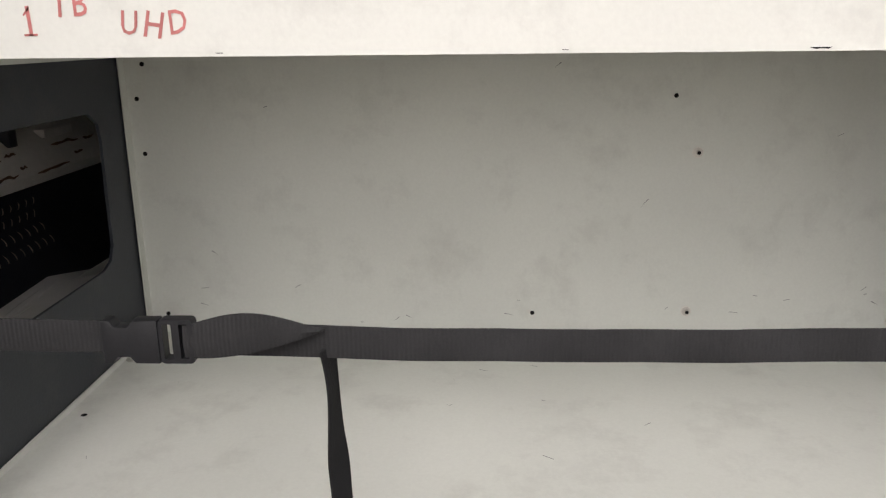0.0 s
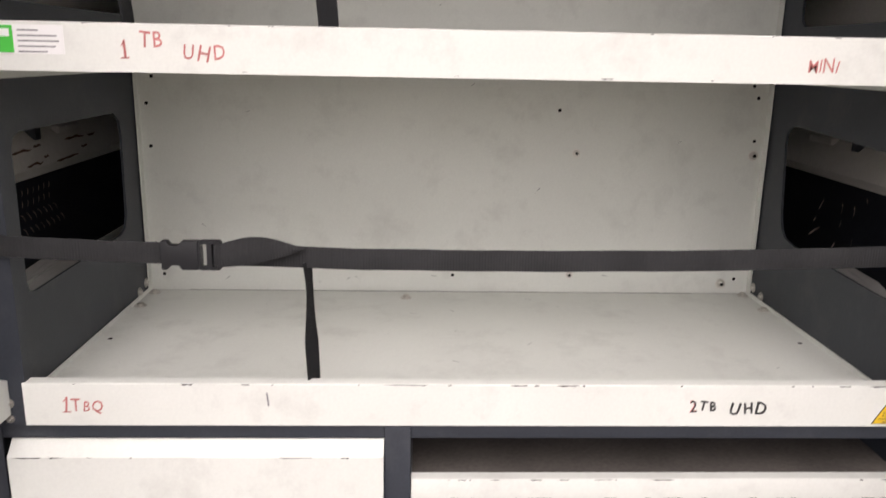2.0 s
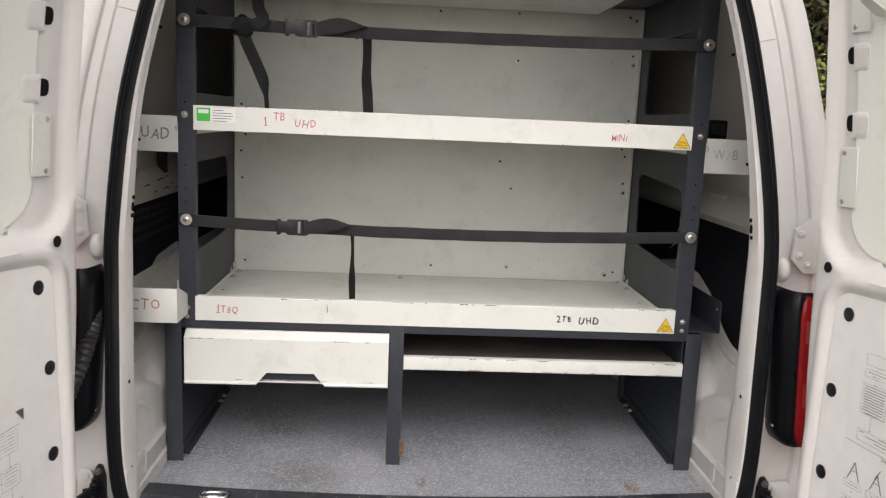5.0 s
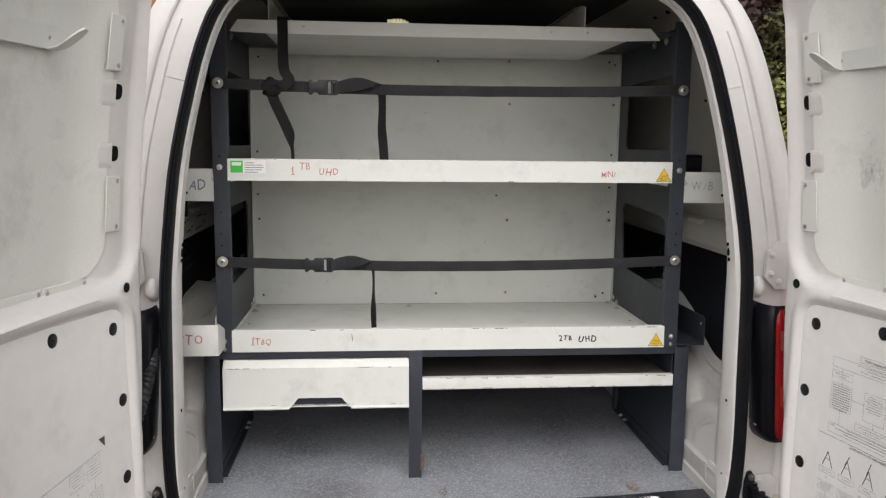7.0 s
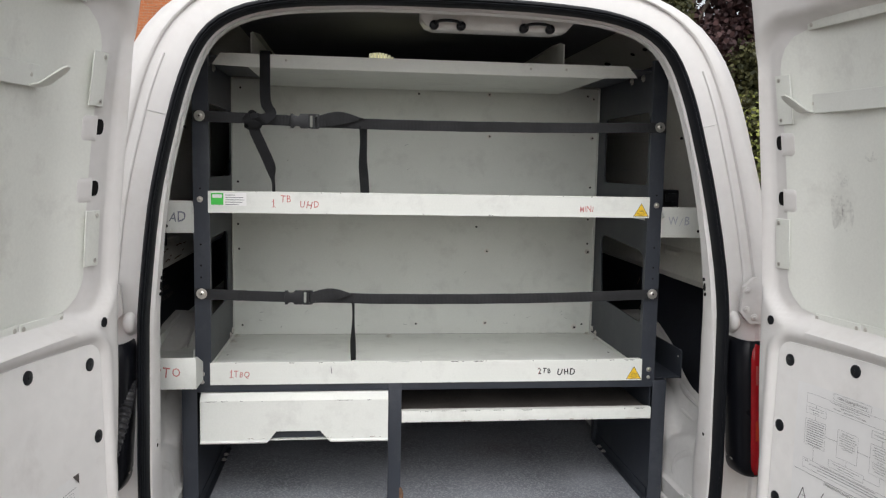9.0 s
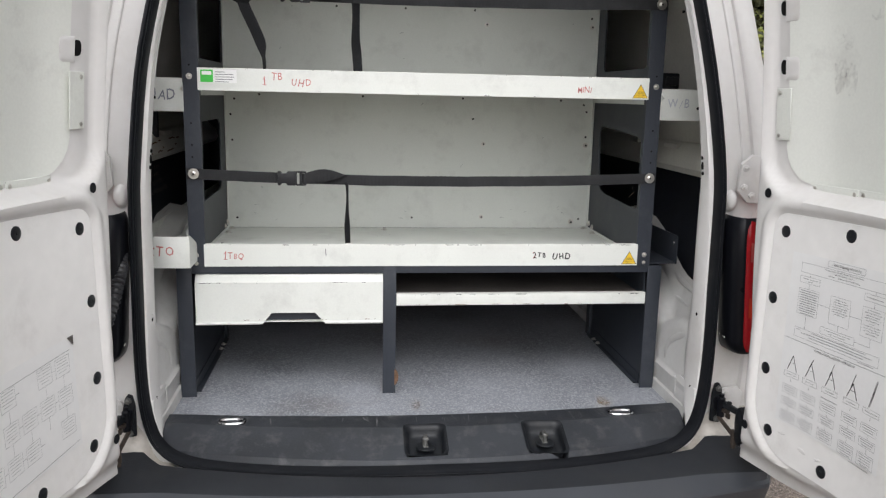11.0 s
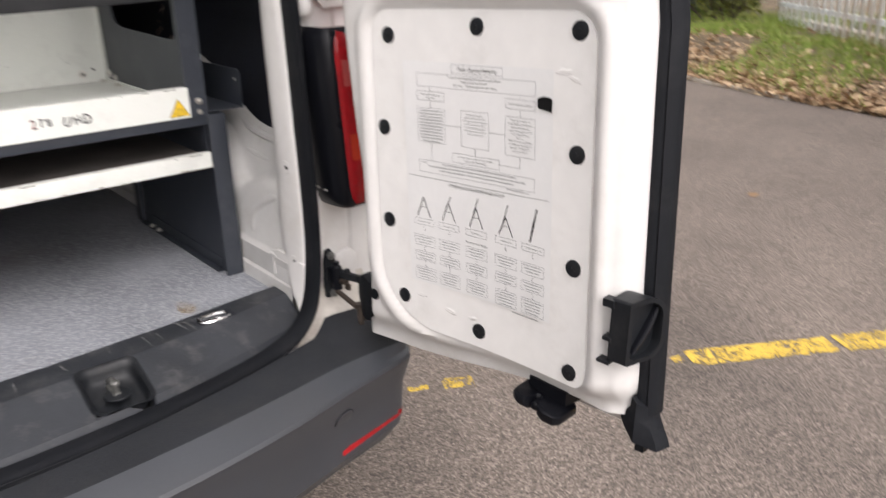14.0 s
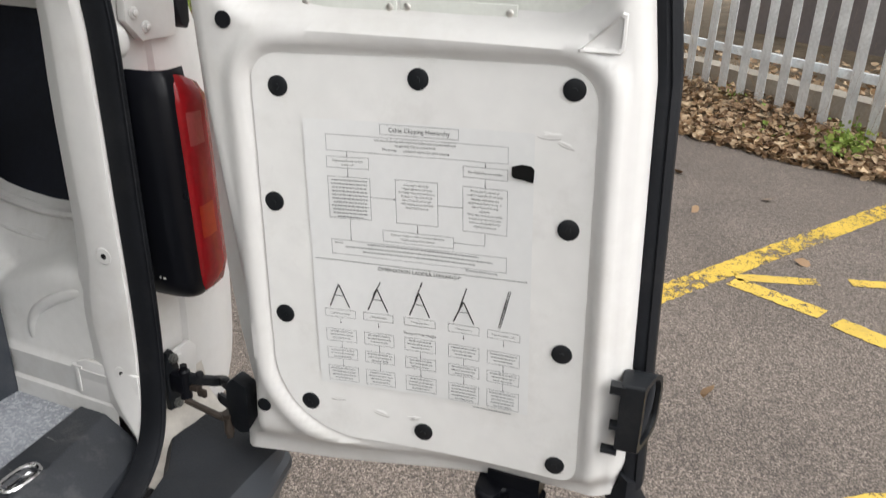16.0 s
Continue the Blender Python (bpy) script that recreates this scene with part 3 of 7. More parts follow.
def front_body():
    """The closed nose of the van, ahead of the load space."""
    base = ring(0.268, 2.6, 0.45)
    bm = bmesh.new()
    loft(bm, [[(x * w, y + f, 0.3 + (z - 0.3) * k) for x, y, z in base] for f, k, w in ((0.0, 1.0, 1.0), (0.35, 0.97, 0.99), (0.75, 0.66, 0.97), (1.2, 0.56, 0.93), (1.45, 0.42, 0.85))], close_ring=True, caps=True)
    part("front_body", bm, VAN_WHITE, van)
    for y in (0.58, 3.26):
        for s in (-1, 1):
            bm = bmesh.new()
            prof = ((0.2, 0.0), (0.285, 0.01), (0.305, 0.03), (0.31, 0.06), (0.31, 0.13), (0.305, 0.16), (0.285, 0.18), (0.2, 0.19))
            loft(bm, [[(s * (0.64 + w), y + r * math.cos(a), 0.31 + r * math.sin(a)) for r, w in prof] for a in [2 * math.pi * k / 40 for k in range(40)]], close_all=True, close_ring=True)
            wheel = part("wheel", bm, RUBBER, van, "black tyre on a steel wheel")
            bm = bmesh.new()
            disc(bm, (s * 0.79, y, 0.31), (s, 0, 0), 0.198, 0.02, 32, dome=0.01)
            part("rim", bm, DULL_STEEL, wheel)


front_body()

# load floor, inner sides and roof
FLOOR_Z = 0.52
bm = bmesh.new()
prism(bm, [(-0.6, -0.12), (-0.3, -0.15), (0.0, -0.16), (0.3, -0.15), (0.6, -0.12), (0.78, 0.2), (0.78, 2.3), (-0.78, 2.3), (-0.78, 0.2)], 2, FLOOR_Z - 0.02, FLOOR_Z)
part("load_floor", bm, FLOOR_GREY, van, "speckled grey vinyl floor with rust stains")
part("bulkhead", prism(bmesh.new(), [(x, max(z, 0.5)) for x, y, z in ring(0.186, 1.3, 0.4)], 1, 1.55, 1.58), LINER_BLACK, van, "dark bulkhead behind the load space")


def inner_side(s):
    """One inner side of the load space: liner boards, hollow waist rail, upper panel and wheel arch."""
    def mx(pts):
        return [(s * x, y, z) for x, y, z in pts]
    bm = bmesh.new()
    loft(bm, [mx([(0.70, y, 0.5), (0.70, y, 0.79), (0.745, y, 0.91), (0.79, y, 0.985), (0.80, y, 1.0), (0.795, y, 1.06), (0.81, y, 1.075)]) for y in (-0.2, 0.0, 0.6, 1.2, 2.3)])
    part("side_liner", bm, LINER_BLACK, van, "black liner board on the inner side")
    bm = bmesh.new()
    loft(bm, [mx([(0.80, y, 1.053), (0.768, y, 1.057), (0.758, y, 1.075), (0.765, y, 1.107), (0.785, y, 1.125), (0.8, y, 1.14), (0.84, y, 1.15)]) for y in (-0.04, 0.1, 0.6, 1.2, 2.3)])
    part("waist_rail", bm, LINER_GREY, van, "cream painted waist rail with scuffs")
    bm = bmesh.new()
    loft(bm, [mx([(0.81, y, 1.13), (0.80, y, 1.3), (0.752, y, 1.5), (0.685, y, 1.63), (0.6, y, 1.712), (0.54, y, 1.742), (0.5, y, 1.757)]) for y in (-0.02, 0.1, 0.4, 1.2, 2.3)])
    part("upper_panel", bm, LINER_GREY, van, "pale grey upper side panel")
    # wheel arch: low box with a ledge, then the inclined wall with a flange against the liner
    course = [(-0.2, 0.752, 0.778, 0.805, 0.70), (-0.1, 0.742, 0.768, 0.803, 0.70), (-0.03, 0.715, 0.757, 0.80, 0.70), (0.01, 0.7, 0.756, 0.803, 0.70), (0.03, 0.708, 0.759, 0.805, 0.70), (0.06, 0.735, 0.775, 0.81, 0.70), (0.1, 0.775, 0.81, 0.822, 0.702), (0.14, 0.8, 0.825, 0.836, 0.706), (0.18, 0.815, 0.836, 0.848, 0.715),
              (0.23, 0.83, 0.85, 0.862, 0.726), (0.3, 0.85, 0.872, 0.885, 0.738), (0.42, 0.875, 0.898, 0.912, 0.745), (0.6, 0.885, 0.908, 0.92, 0.748), (0.8, 0.85, 0.87, 0.88, 0.735), (1.0, 0.75, 0.77, 0.78, 0.7)]
    rings = []
    for i, (y0, *va) in enumerate(course[:-1]):
        y1, *vb_ = course[i + 1]
        for k in range(4):
            t = k / 4
            y = y0 + (y1 - y0) * t
            z1, z2, top, xt = (p + (q - p) * t for p, q in zip(va, vb_))
            sharp = smooth_step(0.0, 0.07, y)
            rings.append(mx([(0.600, y, 0.515), (0.602, y, 0.545), (0.607, y, 0.549), (0.604, y, 0.592), (0.609, y, 0.598), (0.6125, y, 0.604), (0.613, y, z1 - 0.03), (0.617, y, z1 - 0.012), (0.628, y, z1 - 0.001), (0.64 + 0.006 * (1 - sharp), y, z1 + 0.003 + 0.01 * sharp), (0.652, y, z1 + 0.01 + 0.3 * sharp * (z2 - z1)), (0.660, y, z2 - 0.012), (0.664, y, z2 - 0.003), (0.672, y, z2 + 0.002), (xt - 0.012, y, top - 0.006), (xt, y, top)]))
    bm = bmesh.new()
    loft(bm, rings)
    arch = part("wheel_arch", bm, JAMB_WHITE, van, "white painted inner wheel arch")
    for drop, side_, r in ((0.014, 0.016, 0.0075), (0.05, 0.034, 0.005)):
        bm = bmesh.new()
        tube(bm, spline(mx([(xt - side_, y, top - drop) for y, z1, z2, top, xt in course if -0.12 < y < 0.9]), 4), r, 8)
        part("arch_flange", bm, JAMB_WHITE, arch)
    bm = bmesh.new()
    tube(bm, spline(mx([(0.6255, -0.04, 0.612), (0.6225, -0.042, 0.625), (0.6215, -0.047, 0.645), (0.6215, -0.064, 0.667), (0.6215, -0.1, 0.69), (0.622, -0.135, 0.706), (0.625, -0.15, 0.712)]), 6), 0.012, 12)
    part("pressed_bead", bm, JAMB_WHITE, arch)
    # lower trim of the pillar with its clip
    bm = bmesh.new()
    prism(bm, [(-0.232, 0.528), (-0.238, 0.56), (-0.24, 0.606), (-0.15, 0.61), (-0.13, 0.603), (-0.122, 0.528)], 0, s * 0.605, s * 0.612, bev=0.003)
    foot = part("pillar_trim", bm, VAN_WHITE, van)
    bm = bmesh.new()
    box(bm, (s * 0.603, -0.134, 0.555), (s * 0.61, -0.126, 0.596), 0.002)
    box(bm, (s * 0.6035, -0.14, 0.592), (s * 0.61, -0.12, 0.597), 0.001)
    part("trim_clip", bm, JAMB_WHITE, foot)


inner_side(1)
inner_side(-1)
for y, z, wide, tall in ((0.57, 1.711, 0.02, 0.012), (0.346, 1.711, 0.008, 0.008), (0.25, 1.711, 0.01, 0.008)):
    bm = bmesh.new()
    n, q = Vector((-0.31, 0, -0.95)), Vector((-0.95, 0, 0.31))
    loft(bm, [[Vector((0.6, y, z)) + n * h + q * tall * math.sin(a) + Vector((0, wide * math.cos(a), 0)) for a in [2 * math.pi * i / 16 for i in range(16)]] for h in (-0.003, 0.001)], close_ring=True, caps=True)
    part("hole", bm, HOLE, van)
bm = bmesh.new()
loft(bm, [[(x, y, 1.762 - 0.01 * (abs(x) / 0.5) ** 4) for x in (-0.51, -0.4, -0.2, 0, 0.2, 0.4, 0.51)] for y in (-0.05, 0.3, 1.0, 2.3)])
part("headliner", bm, HEADLINER, van, "dark grey roof lining")

# sill cover with two latch recesses and two dished lashing points
def sill_front(x):
    return -0.122 - 0.04 * (1 - (x / 0.6) ** 2)


def dish(x, y):
    """How far the sill is sunk at a place."""
    d = 0.0
    for cx, cy, hx, hy, depth, edge in ((-0.022, -0.272, 0.045, 0.046, 0.031, 0.006), (0.248, -0.268, 0.045, 0.046, 0.031, 0.006), (-0.452, -0.182, 0.034, 0.016, 0.008, 0.012), (0.452, -0.182, 0.034, 0.016, 0.008, 0.012)):
        q = max(abs(x - cx) - hx, abs(y - cy) - hy)
        d = max(d, depth * max(0.0, min(1.0, -q / edge)))
    return d


bm = bmesh.new()
secs = []
for i in range(361):
    x = -0.6 + 1.2 * i / 360
    f, b = sill_front(x), aperture_y(x, 0.5)
    row = [(x, f + 0.02, FLOOR_Z - 0.01), (x, f, FLOOR_Z + 0.004)]
    for k in range(41):
        y = f - 0.008 + (b + 0.02 - f + 0.008) * k / 40
        t = k / 40
        row.append((x, y, FLOOR_Z + 0.011 + 0.0012 * noise.noise((x * 9, y * 9, 1)) - 0.034 * max(0.0, (t - 0.42) / 0.58) - dish(x, y)))
    row.append((x, b + 0.012, 0.47))
    secs.append(row)
loft(bm, secs)
sill = part("sill_cover", bm, BLACK_PLASTIC, van, "black textured plastic sill cover, dusty and scuffed", smooth=35)
for cx, cy in ((-0.022, -0.268), (0.248, -0.264)):
    bm = bmesh.new()
    disc(bm, (cx, cy - 0.006, 0.5), (0, 0, 1), 0.0045, 0.02, 12, bev=0.001)
    disc(bm, (cx, cy - 0.006, 0.517), (0, 0, 1), 0.007, 0.006, 14, bev=0.002)
    box(bm, (cx - 0.006, cy - 0.012, 0.498), (cx + 0.006, cy + 0.03, 0.503), 0.001)
    tube(bm, [(cx, cy - 0.006, 0.515), (cx + 0.002, cy + 0.02, 0.514), (cx, cy + 0.034, 0.505)], 0.004, 8)
    part("striker", bm, DULL_STEEL, sill, "dull steel latch striker")
    # recess lining, darker than the sill plastic so that its colour carries the shade
    bm = bmesh.new()
    rows = []
    for inset, drop in ((-0.003, -0.0012), (0.0, 0.0004), (0.0035, 0.003), (0.006, 0.012), (0.0075, 0.02), (0.012, 0.0245), (0.02, 0.0255)):
        hx, hy, r = 0.0455 - inset, 0.0455 - inset, 0.016
        row = []
        for qx, qy in ((1, 1), (-1, 1), (-1, -1), (1, -1)):
            for k in range(5):
                a = math.pi / 8 * (k if qx * qy > 0 else 4 - k)
                x, y = cx + qx * (hx - r + r * math.cos(a)), cy - 0.004 + qy * (hy - r + r * math.sin(a))
                f, b = sill_front(x), aperture_y(x, 0.5)
                t = (y - f + 0.008) / (b + 0.02 - f + 0.008)
                row.append((x, y, FLOOR_Z + 0.0115 - 0.034 * max(0.0, (t - 0.42) / 0.58) - drop))
        rows.append(row)
    loft(bm, rows, close_ring=True, caps=False)
    bm.faces.new([bm.verts.new(p) for p in rows[-1]])
    part("latch_recess", bm, DARK_PLASTIC, sill, "rounded latch recess, its shade put into a darker black")
    bm = bmesh.new()
    disc(bm, (cx, cy - 0.008, 0.499), (0, 0, 1), 0.02, 0.003, 24, bev=0.001)
    part("latch_plate", bm, DARK_PLASTIC, sill)
for s_ in (-1, 1):
    bm = bmesh.new()
    pts = [(s_ * 0.452 + 0.027 * math.copysign(abs(math.cos(a)) ** 0.7, math.cos(a)), -0.182 + 0.0142 * math.copysign(abs(math.sin(a)) ** 0.8, math.sin(a)), 0.531) for a in [2 * math.pi * k / 32 for k in range(33)]]
    tube(bm, pts, 0.0036, 8, caps=False)
    box(bm, (s_ * 0.452 - 0.018, -0.187, 0.5245), (s_ * 0.452 + 0.018, -0.177, 0.528), 0.001)
    part("lashing_ring", bm, CHROME, sill, "chrome folding lashing ring")

rnd = random.Random(41)
bm = bmesh.new()
for _ in range(46):
    x = rnd.uniform(-0.5, 0.56)
    if min(abs(x + 0.022), abs(x - 0.248)) < 0.055 and rnd.random() < 0.7:
        continue
    y = sill_front(x) - rnd.uniform(0.012, 0.03)
    l, w, lean_ = rnd.uniform(0.008, 0.05), rnd.uniform(0.0006, 0.0018), rnd.gauss(0, 0.006)
    if y - l < aperture_y(x, 0.5) + 0.05:
        continue
    bm.faces.new([bm.verts.new((px, py, FLOOR_Z + 0.0128)) for px, py in ((x - w, y), (x + w, y), (x + lean_ + w * 0.5, y - l), (x + lean_ - w * 0.5, y - l))])
tagged(part("scratches", bm, SCUFF, sill, "pale scratches in the plastic"), kind="stuff")

# bumper: dark ledge behind the seal, a sloping band, then the rear face
def bumper_y(q):
    """The bumper's rear edge at a distance from the middle."""
    if q < 0.557:
        return -0.505 + 0.06 * (q / 0.557) ** 2.6
    return -0.445 + 0.19 * (q - 0.557) + (0.23 * ((q - 0.7) / 0.09) ** 1.8 if q > 0.7 else 0.0)


def bumper_plan(a):
    """Plan of the bumper's rear edge by a from -1 to 1."""
    x = 0.79 * math.sin(a * math.pi / 2 * 0.98)
    return x, bumper_y(abs(x))


bm = bmesh.new()
rings = []
for i in range(81):
    a = -1 + 2 * i / 80
    x, y = bumper_plan(a)
    q = abs(x)
    inner = aperture_y(x, 0.48) - 0.032 if q < 0.62 else -0.29 + 0.3 * max(0.0, q - 0.72) - 0.015 * smooth_step(0.62, 0.66, q)
    inner = max(inner, y + 0.02)
    lip = y + 0.058 * max(0.15, 1 - (q / 0.76) ** 4)
    lip = min(lip, inner - 0.004)
    inner += 0.026 * smooth_step(0.6, 0.64, q) * smooth_step(0.74, 0.7, q)
    hump = 0.024 * smooth_step(0.59, 0.645, q) * smooth_step(0.75, 0.69, q)
    rings.append([(x * 0.985, inner + 0.03, 0.44), (x * 0.985, inner + 0.004, 0.472 + hump), (x * 0.988, inner, 0.482 + hump), (x * 0.988, inner - 0.003, 0.4865 + hump), (x * 0.989, inner - 0.009, 0.487 + hump), (x * 0.99, min(inner - 0.013, inner * 0.5 + lip * 0.5), 0.4825 + 0.4 * hump), (x, lip + 0.006, 0.4825), (x, lip, 0.481), (x, y + 0.012, 0.4635), (x, y + 0.003, 0.459), (x, y, 0.452),
                  (x, y + 0.004, 0.44), (x, y + 0.026, 0.39), (x, y + 0.03, 0.345), (x * 0.995, y + 0.034, 0.30), (x * 0.98, y + 0.06, 0.262), (x * 0.92, y + 0.15, 0.25)])
loft(bm, [r[7:] for r in rings])
bumper = part("rear_bumper", bm, BUMPER_GREY, van, "charcoal plastic rear bumper", smooth=25)
part("bumper_step", loft(bmesh.new(), [r[:8] for r in rings]), STEP_PLASTIC, bumper, "black textured tread behind the bumper's edge", smooth=25)
for s_ in (-1, 1):
    bm = bmesh.new()
    disc(bm, (s_ * 0.557, -0.4195, 0.392), (0.2 * s_, -0.9, -0.4), 0.0215, 0.0022, 28)
    seam = part("tow_cap_seam", bm, RUBBER, bumper)
    bm = bmesh.new()
    disc(bm, (s_ * 0.557, -0.4195, 0.392), (0.2 * s_, -0.9, -0.4), 0.0198, 0.0032, 28, bev=0.0008)
    part("tow_cap", bm, BUMPER_GREY, seam, "round tow eye cap")
    bm = bmesh.new()
    rows = []
    for k in range(13):
        x = 0.555 + 0.155 * k / 12
        y = bumper_y(x)
        rows.append([(s_ * x, y + 0.034 + o, 0.32 + 0.008 * (x - 0.555) / 0.155 + h) for o, h in ((0.002, -0.011), (-0.002, -0.008), (-0.002, 0.008), (0.002, 0.011))])
    loft(bm, rows)
    part("reflector", bm, RED_LENS, bumper, "red reflector strip")

# white sheet between the seal's lower corner and the bumper
for s_ in (-1, 1):
    bm = bmesh.new()
    rows = []
    for k in range(13):
        x = 0.56 + 0.17 * k / 12
        up = 0.07 * smooth_step(0.585, 0.655, x)
        rows.append([(s_ * x, y, z) for y, z in ((-0.243, 0.475 + up * 1.3), (-0.252, 0.472 + up * 0.7), (-0.27, 0.47 + up * 0.38), (-0.3, 0.468 + up * 0.2), (-0.325, 0.462))])
    loft(bm, rows)
    part("jamb_gutter", bm, GRIMY_WHITE, van, "white sheet darkened by road grime")


def tail_lamp(s):
    """A tail lamp: gloss black cheek towards the opening, then the lens that wraps round the corner."""
    def mx(p):
        return (s * (p[0] - 0.010 - 0.018 * (p[2] - 0.712) / 0.306), p[1] + 0.005, p[2])
    z0, z1 = 0.712, 1.018
    bm = bmesh.new()
    heights = (0.0, 0.004, 0.012, 0.03, 0.12, -0.12, -0.03, -0.012, -0.004, -0.0001)
    plan = ((0.70, -0.18), (0.672, -0.19), (0.668, -0.205), (0.662, -0.235), (0.66, -0.262), (0.662, -0.287), (0.666, -0.304), (0.671, -0.312), (0.68, -0.317), (0.71, -0.314))
    rings = []
    for k, (x, y) in enumerate(plan):
        row = []
        for h in heights:
            z = z0 + h if h >= 0 else z1 + h
            e = max(0.0, 1 - min(z - z0, z1 - z) / 0.03) ** 2
            row.append(mx((x + 0.01 * e, y + 0.012 * e, z)))
        rings.append(row)
    loft(bm, rings)
    lamp = part("tail_lamp", bm, GLOSS_BLACK, van, "gloss black tail lamp housing")
    bm = bmesh.new()
    for k, (w, h) in enumerate(((0.003, 0.004), (0.001, 0.004), (0.001, 0.004), (0.001, 0.004), (0.004, 0.0045), (0.004, 0.003))):
        y = -0.235 - 0.0075 * k
        x = 0.6615
        box(bm, mx((x - 0.0012, y, 0.742)), mx((x + 0.001, y - w, 0.742 + h)))
    tagged(part("maker_bars", bm, LINER_GREY, lamp), kind="stuff")

    def lens_skin(zs, cols, push):
        rr = []
        for z in zs:
            e = max(0.0, 1 - min(z - z0, z1 - z) / 0.04) ** 2
            rise = max(0.0, (z - z0) / (z1 - z0)) ** 8
            rr.append([mx((x + 0.012 * e - push * 0.4, y + 0.018 * e - push, z - rise * 0.09 * max(0.0, (x - 0.688) / 0.137) ** 1.3)) for x, y in cols])
        skin = loft(bmesh.new(), rr)
        if not push:
            skin.faces.new([skin.verts.new(p) for p in rr[-1] + [mx((0.72, -0.2, z1 - 0.015))]])
        return skin
    cols = ((0.682, -0.314), (0.684, -0.319), (0.689, -0.3225), (0.70, -0.324), (0.73, -0.318), (0.765, -0.295), (0.80, -0.25), (0.825, -0.18))
    lens = part("lens", lens_skin([z0 + 0.006 + (z1 - z0 - 0.012) * k / 30 for k in range(31)], cols, 0.0), RED_LENS, lamp)
    for a, b, mat in ((0.80, 0.845, AMBER_LENS), (0.925, 0.968, CLEAR_LENS)):
        bm = lens_skin([a + (b - a) * k / 4 for k in range(5)], ((0.691, -0.3228), (0.695, -0.3234), (0.70, -0.324), (0.712, -0.3217), (0.722, -0.3195)), 0.0007)
        part("lens_patch", bm, mat, lens)


tail_lamp(1)
tail_lamp(-1)


# ---- rear doors ----
def smooth(a, b, v):
    t = max(0.0, min(1.0, (v - a) / (b - a)))
    return t * t * (3 - 2 * t)


def sd_round(u, z, u0, z0, u1, z1, r):
    """Signed distance to a rectangle with round corners."""
    cu, cz, hu, hz = (u0 + u1) / 2, (z0 + z1) / 2, (u1 - u0) / 2 - r, (z1 - z0) / 2 - r
    du, dz = abs(u - cu) - hu, abs(z - cz) - hz
    return math.hypot(max(du, 0), max(dz, 0)) + min(max(du, dz), 0) - r


def door_edge(z):
    """Where the hinge edge lies along the door at a height."""
    return -0.085 - 0.055 * smooth(0.65, 1.12, z) + 0.012 * smooth(1.3, 1.7, z) - 0.03 * smooth(0.56, 0.535, z)


def free_edge(z):
    return 0.408 - 0.05 * (z - 0.6) - 0.1 * max(0.0, z - 1.05)


def half_width(z):
    pts = PROFILE[8:]
    for (xa, za), (xb, zb) in zip(pts, pts[1:]):
        if za <= z <= zb and zb > za:
            return xa + (xb - xa) * (z - za) / (zb - za)
    return 0.62 if z < 1 else 0.3


TILT = 0.0535


def swell(u):
    """The door's slight curve across its width."""
    return 0.0095 * (1 - min(1.8, ((u - 0.152) / 0.175) ** 2)) - 0.0045


def board_uz(u, z):
    """Place on the lower board's own square grid, which leans with the hinge."""
    return u + 0.05 * (z - 0.82), z - 0.03 * (u - 0.15)


def recess(u):
    """Depth of the window recess: shallow flange by the hinge, deeper inwards."""
    return 0.021 + 0.025 * smooth(-0.07, 0.04, u)


def door_w(u, z):
    """The pressed relief of the door's inner skin: larger is further out."""
    w = -LEAN * max(0.0, z - 1.05) ** 1.5
    us, zs = board_uz(u, z)
    lower = sd_round(us, zs, -0.046, 0.572, 0.348, 1.063, 0.045 if us > 0.15 else (0.04 if z > 0.8 else 0.115))
    w -= 0.007 * smooth(0.03, 0.01, abs(lower - 0.012) * 2)
    w += 0.005 * smooth(0.0, -0.008, lower)
    h, e = door_edge(z), free_edge(z)
    win = sd_round(u, z, -0.107, 1.082, e - 0.02, 1.672, 0.085)
    w += recess(u) * smooth(0.004, -0.018 - 0.01 * smooth(-0.05, 0.0, u), win)
    corner = sd_round(u, z, 0.31, 1.078, 0.345, 1.115, 0.008)
    w += 0.007 * smooth(0.004, -0.006, corner) * (1.0 if (u - 0.31) > (z - 1.078) * 0.9 else 0.0)
    w += 0.05 * smooth(0.03, 0.0, u - h) ** 1.3 + 0.014 * smooth(0.04, 0.01, e - u) + 0.041 * smooth(0.011, 0.0, e - u)
    w += 0.03 * smooth(0.05, 0.0, z - (0.53 + 0.03 * smooth(0.0, 0.3, u))) ** 1.5
    return w


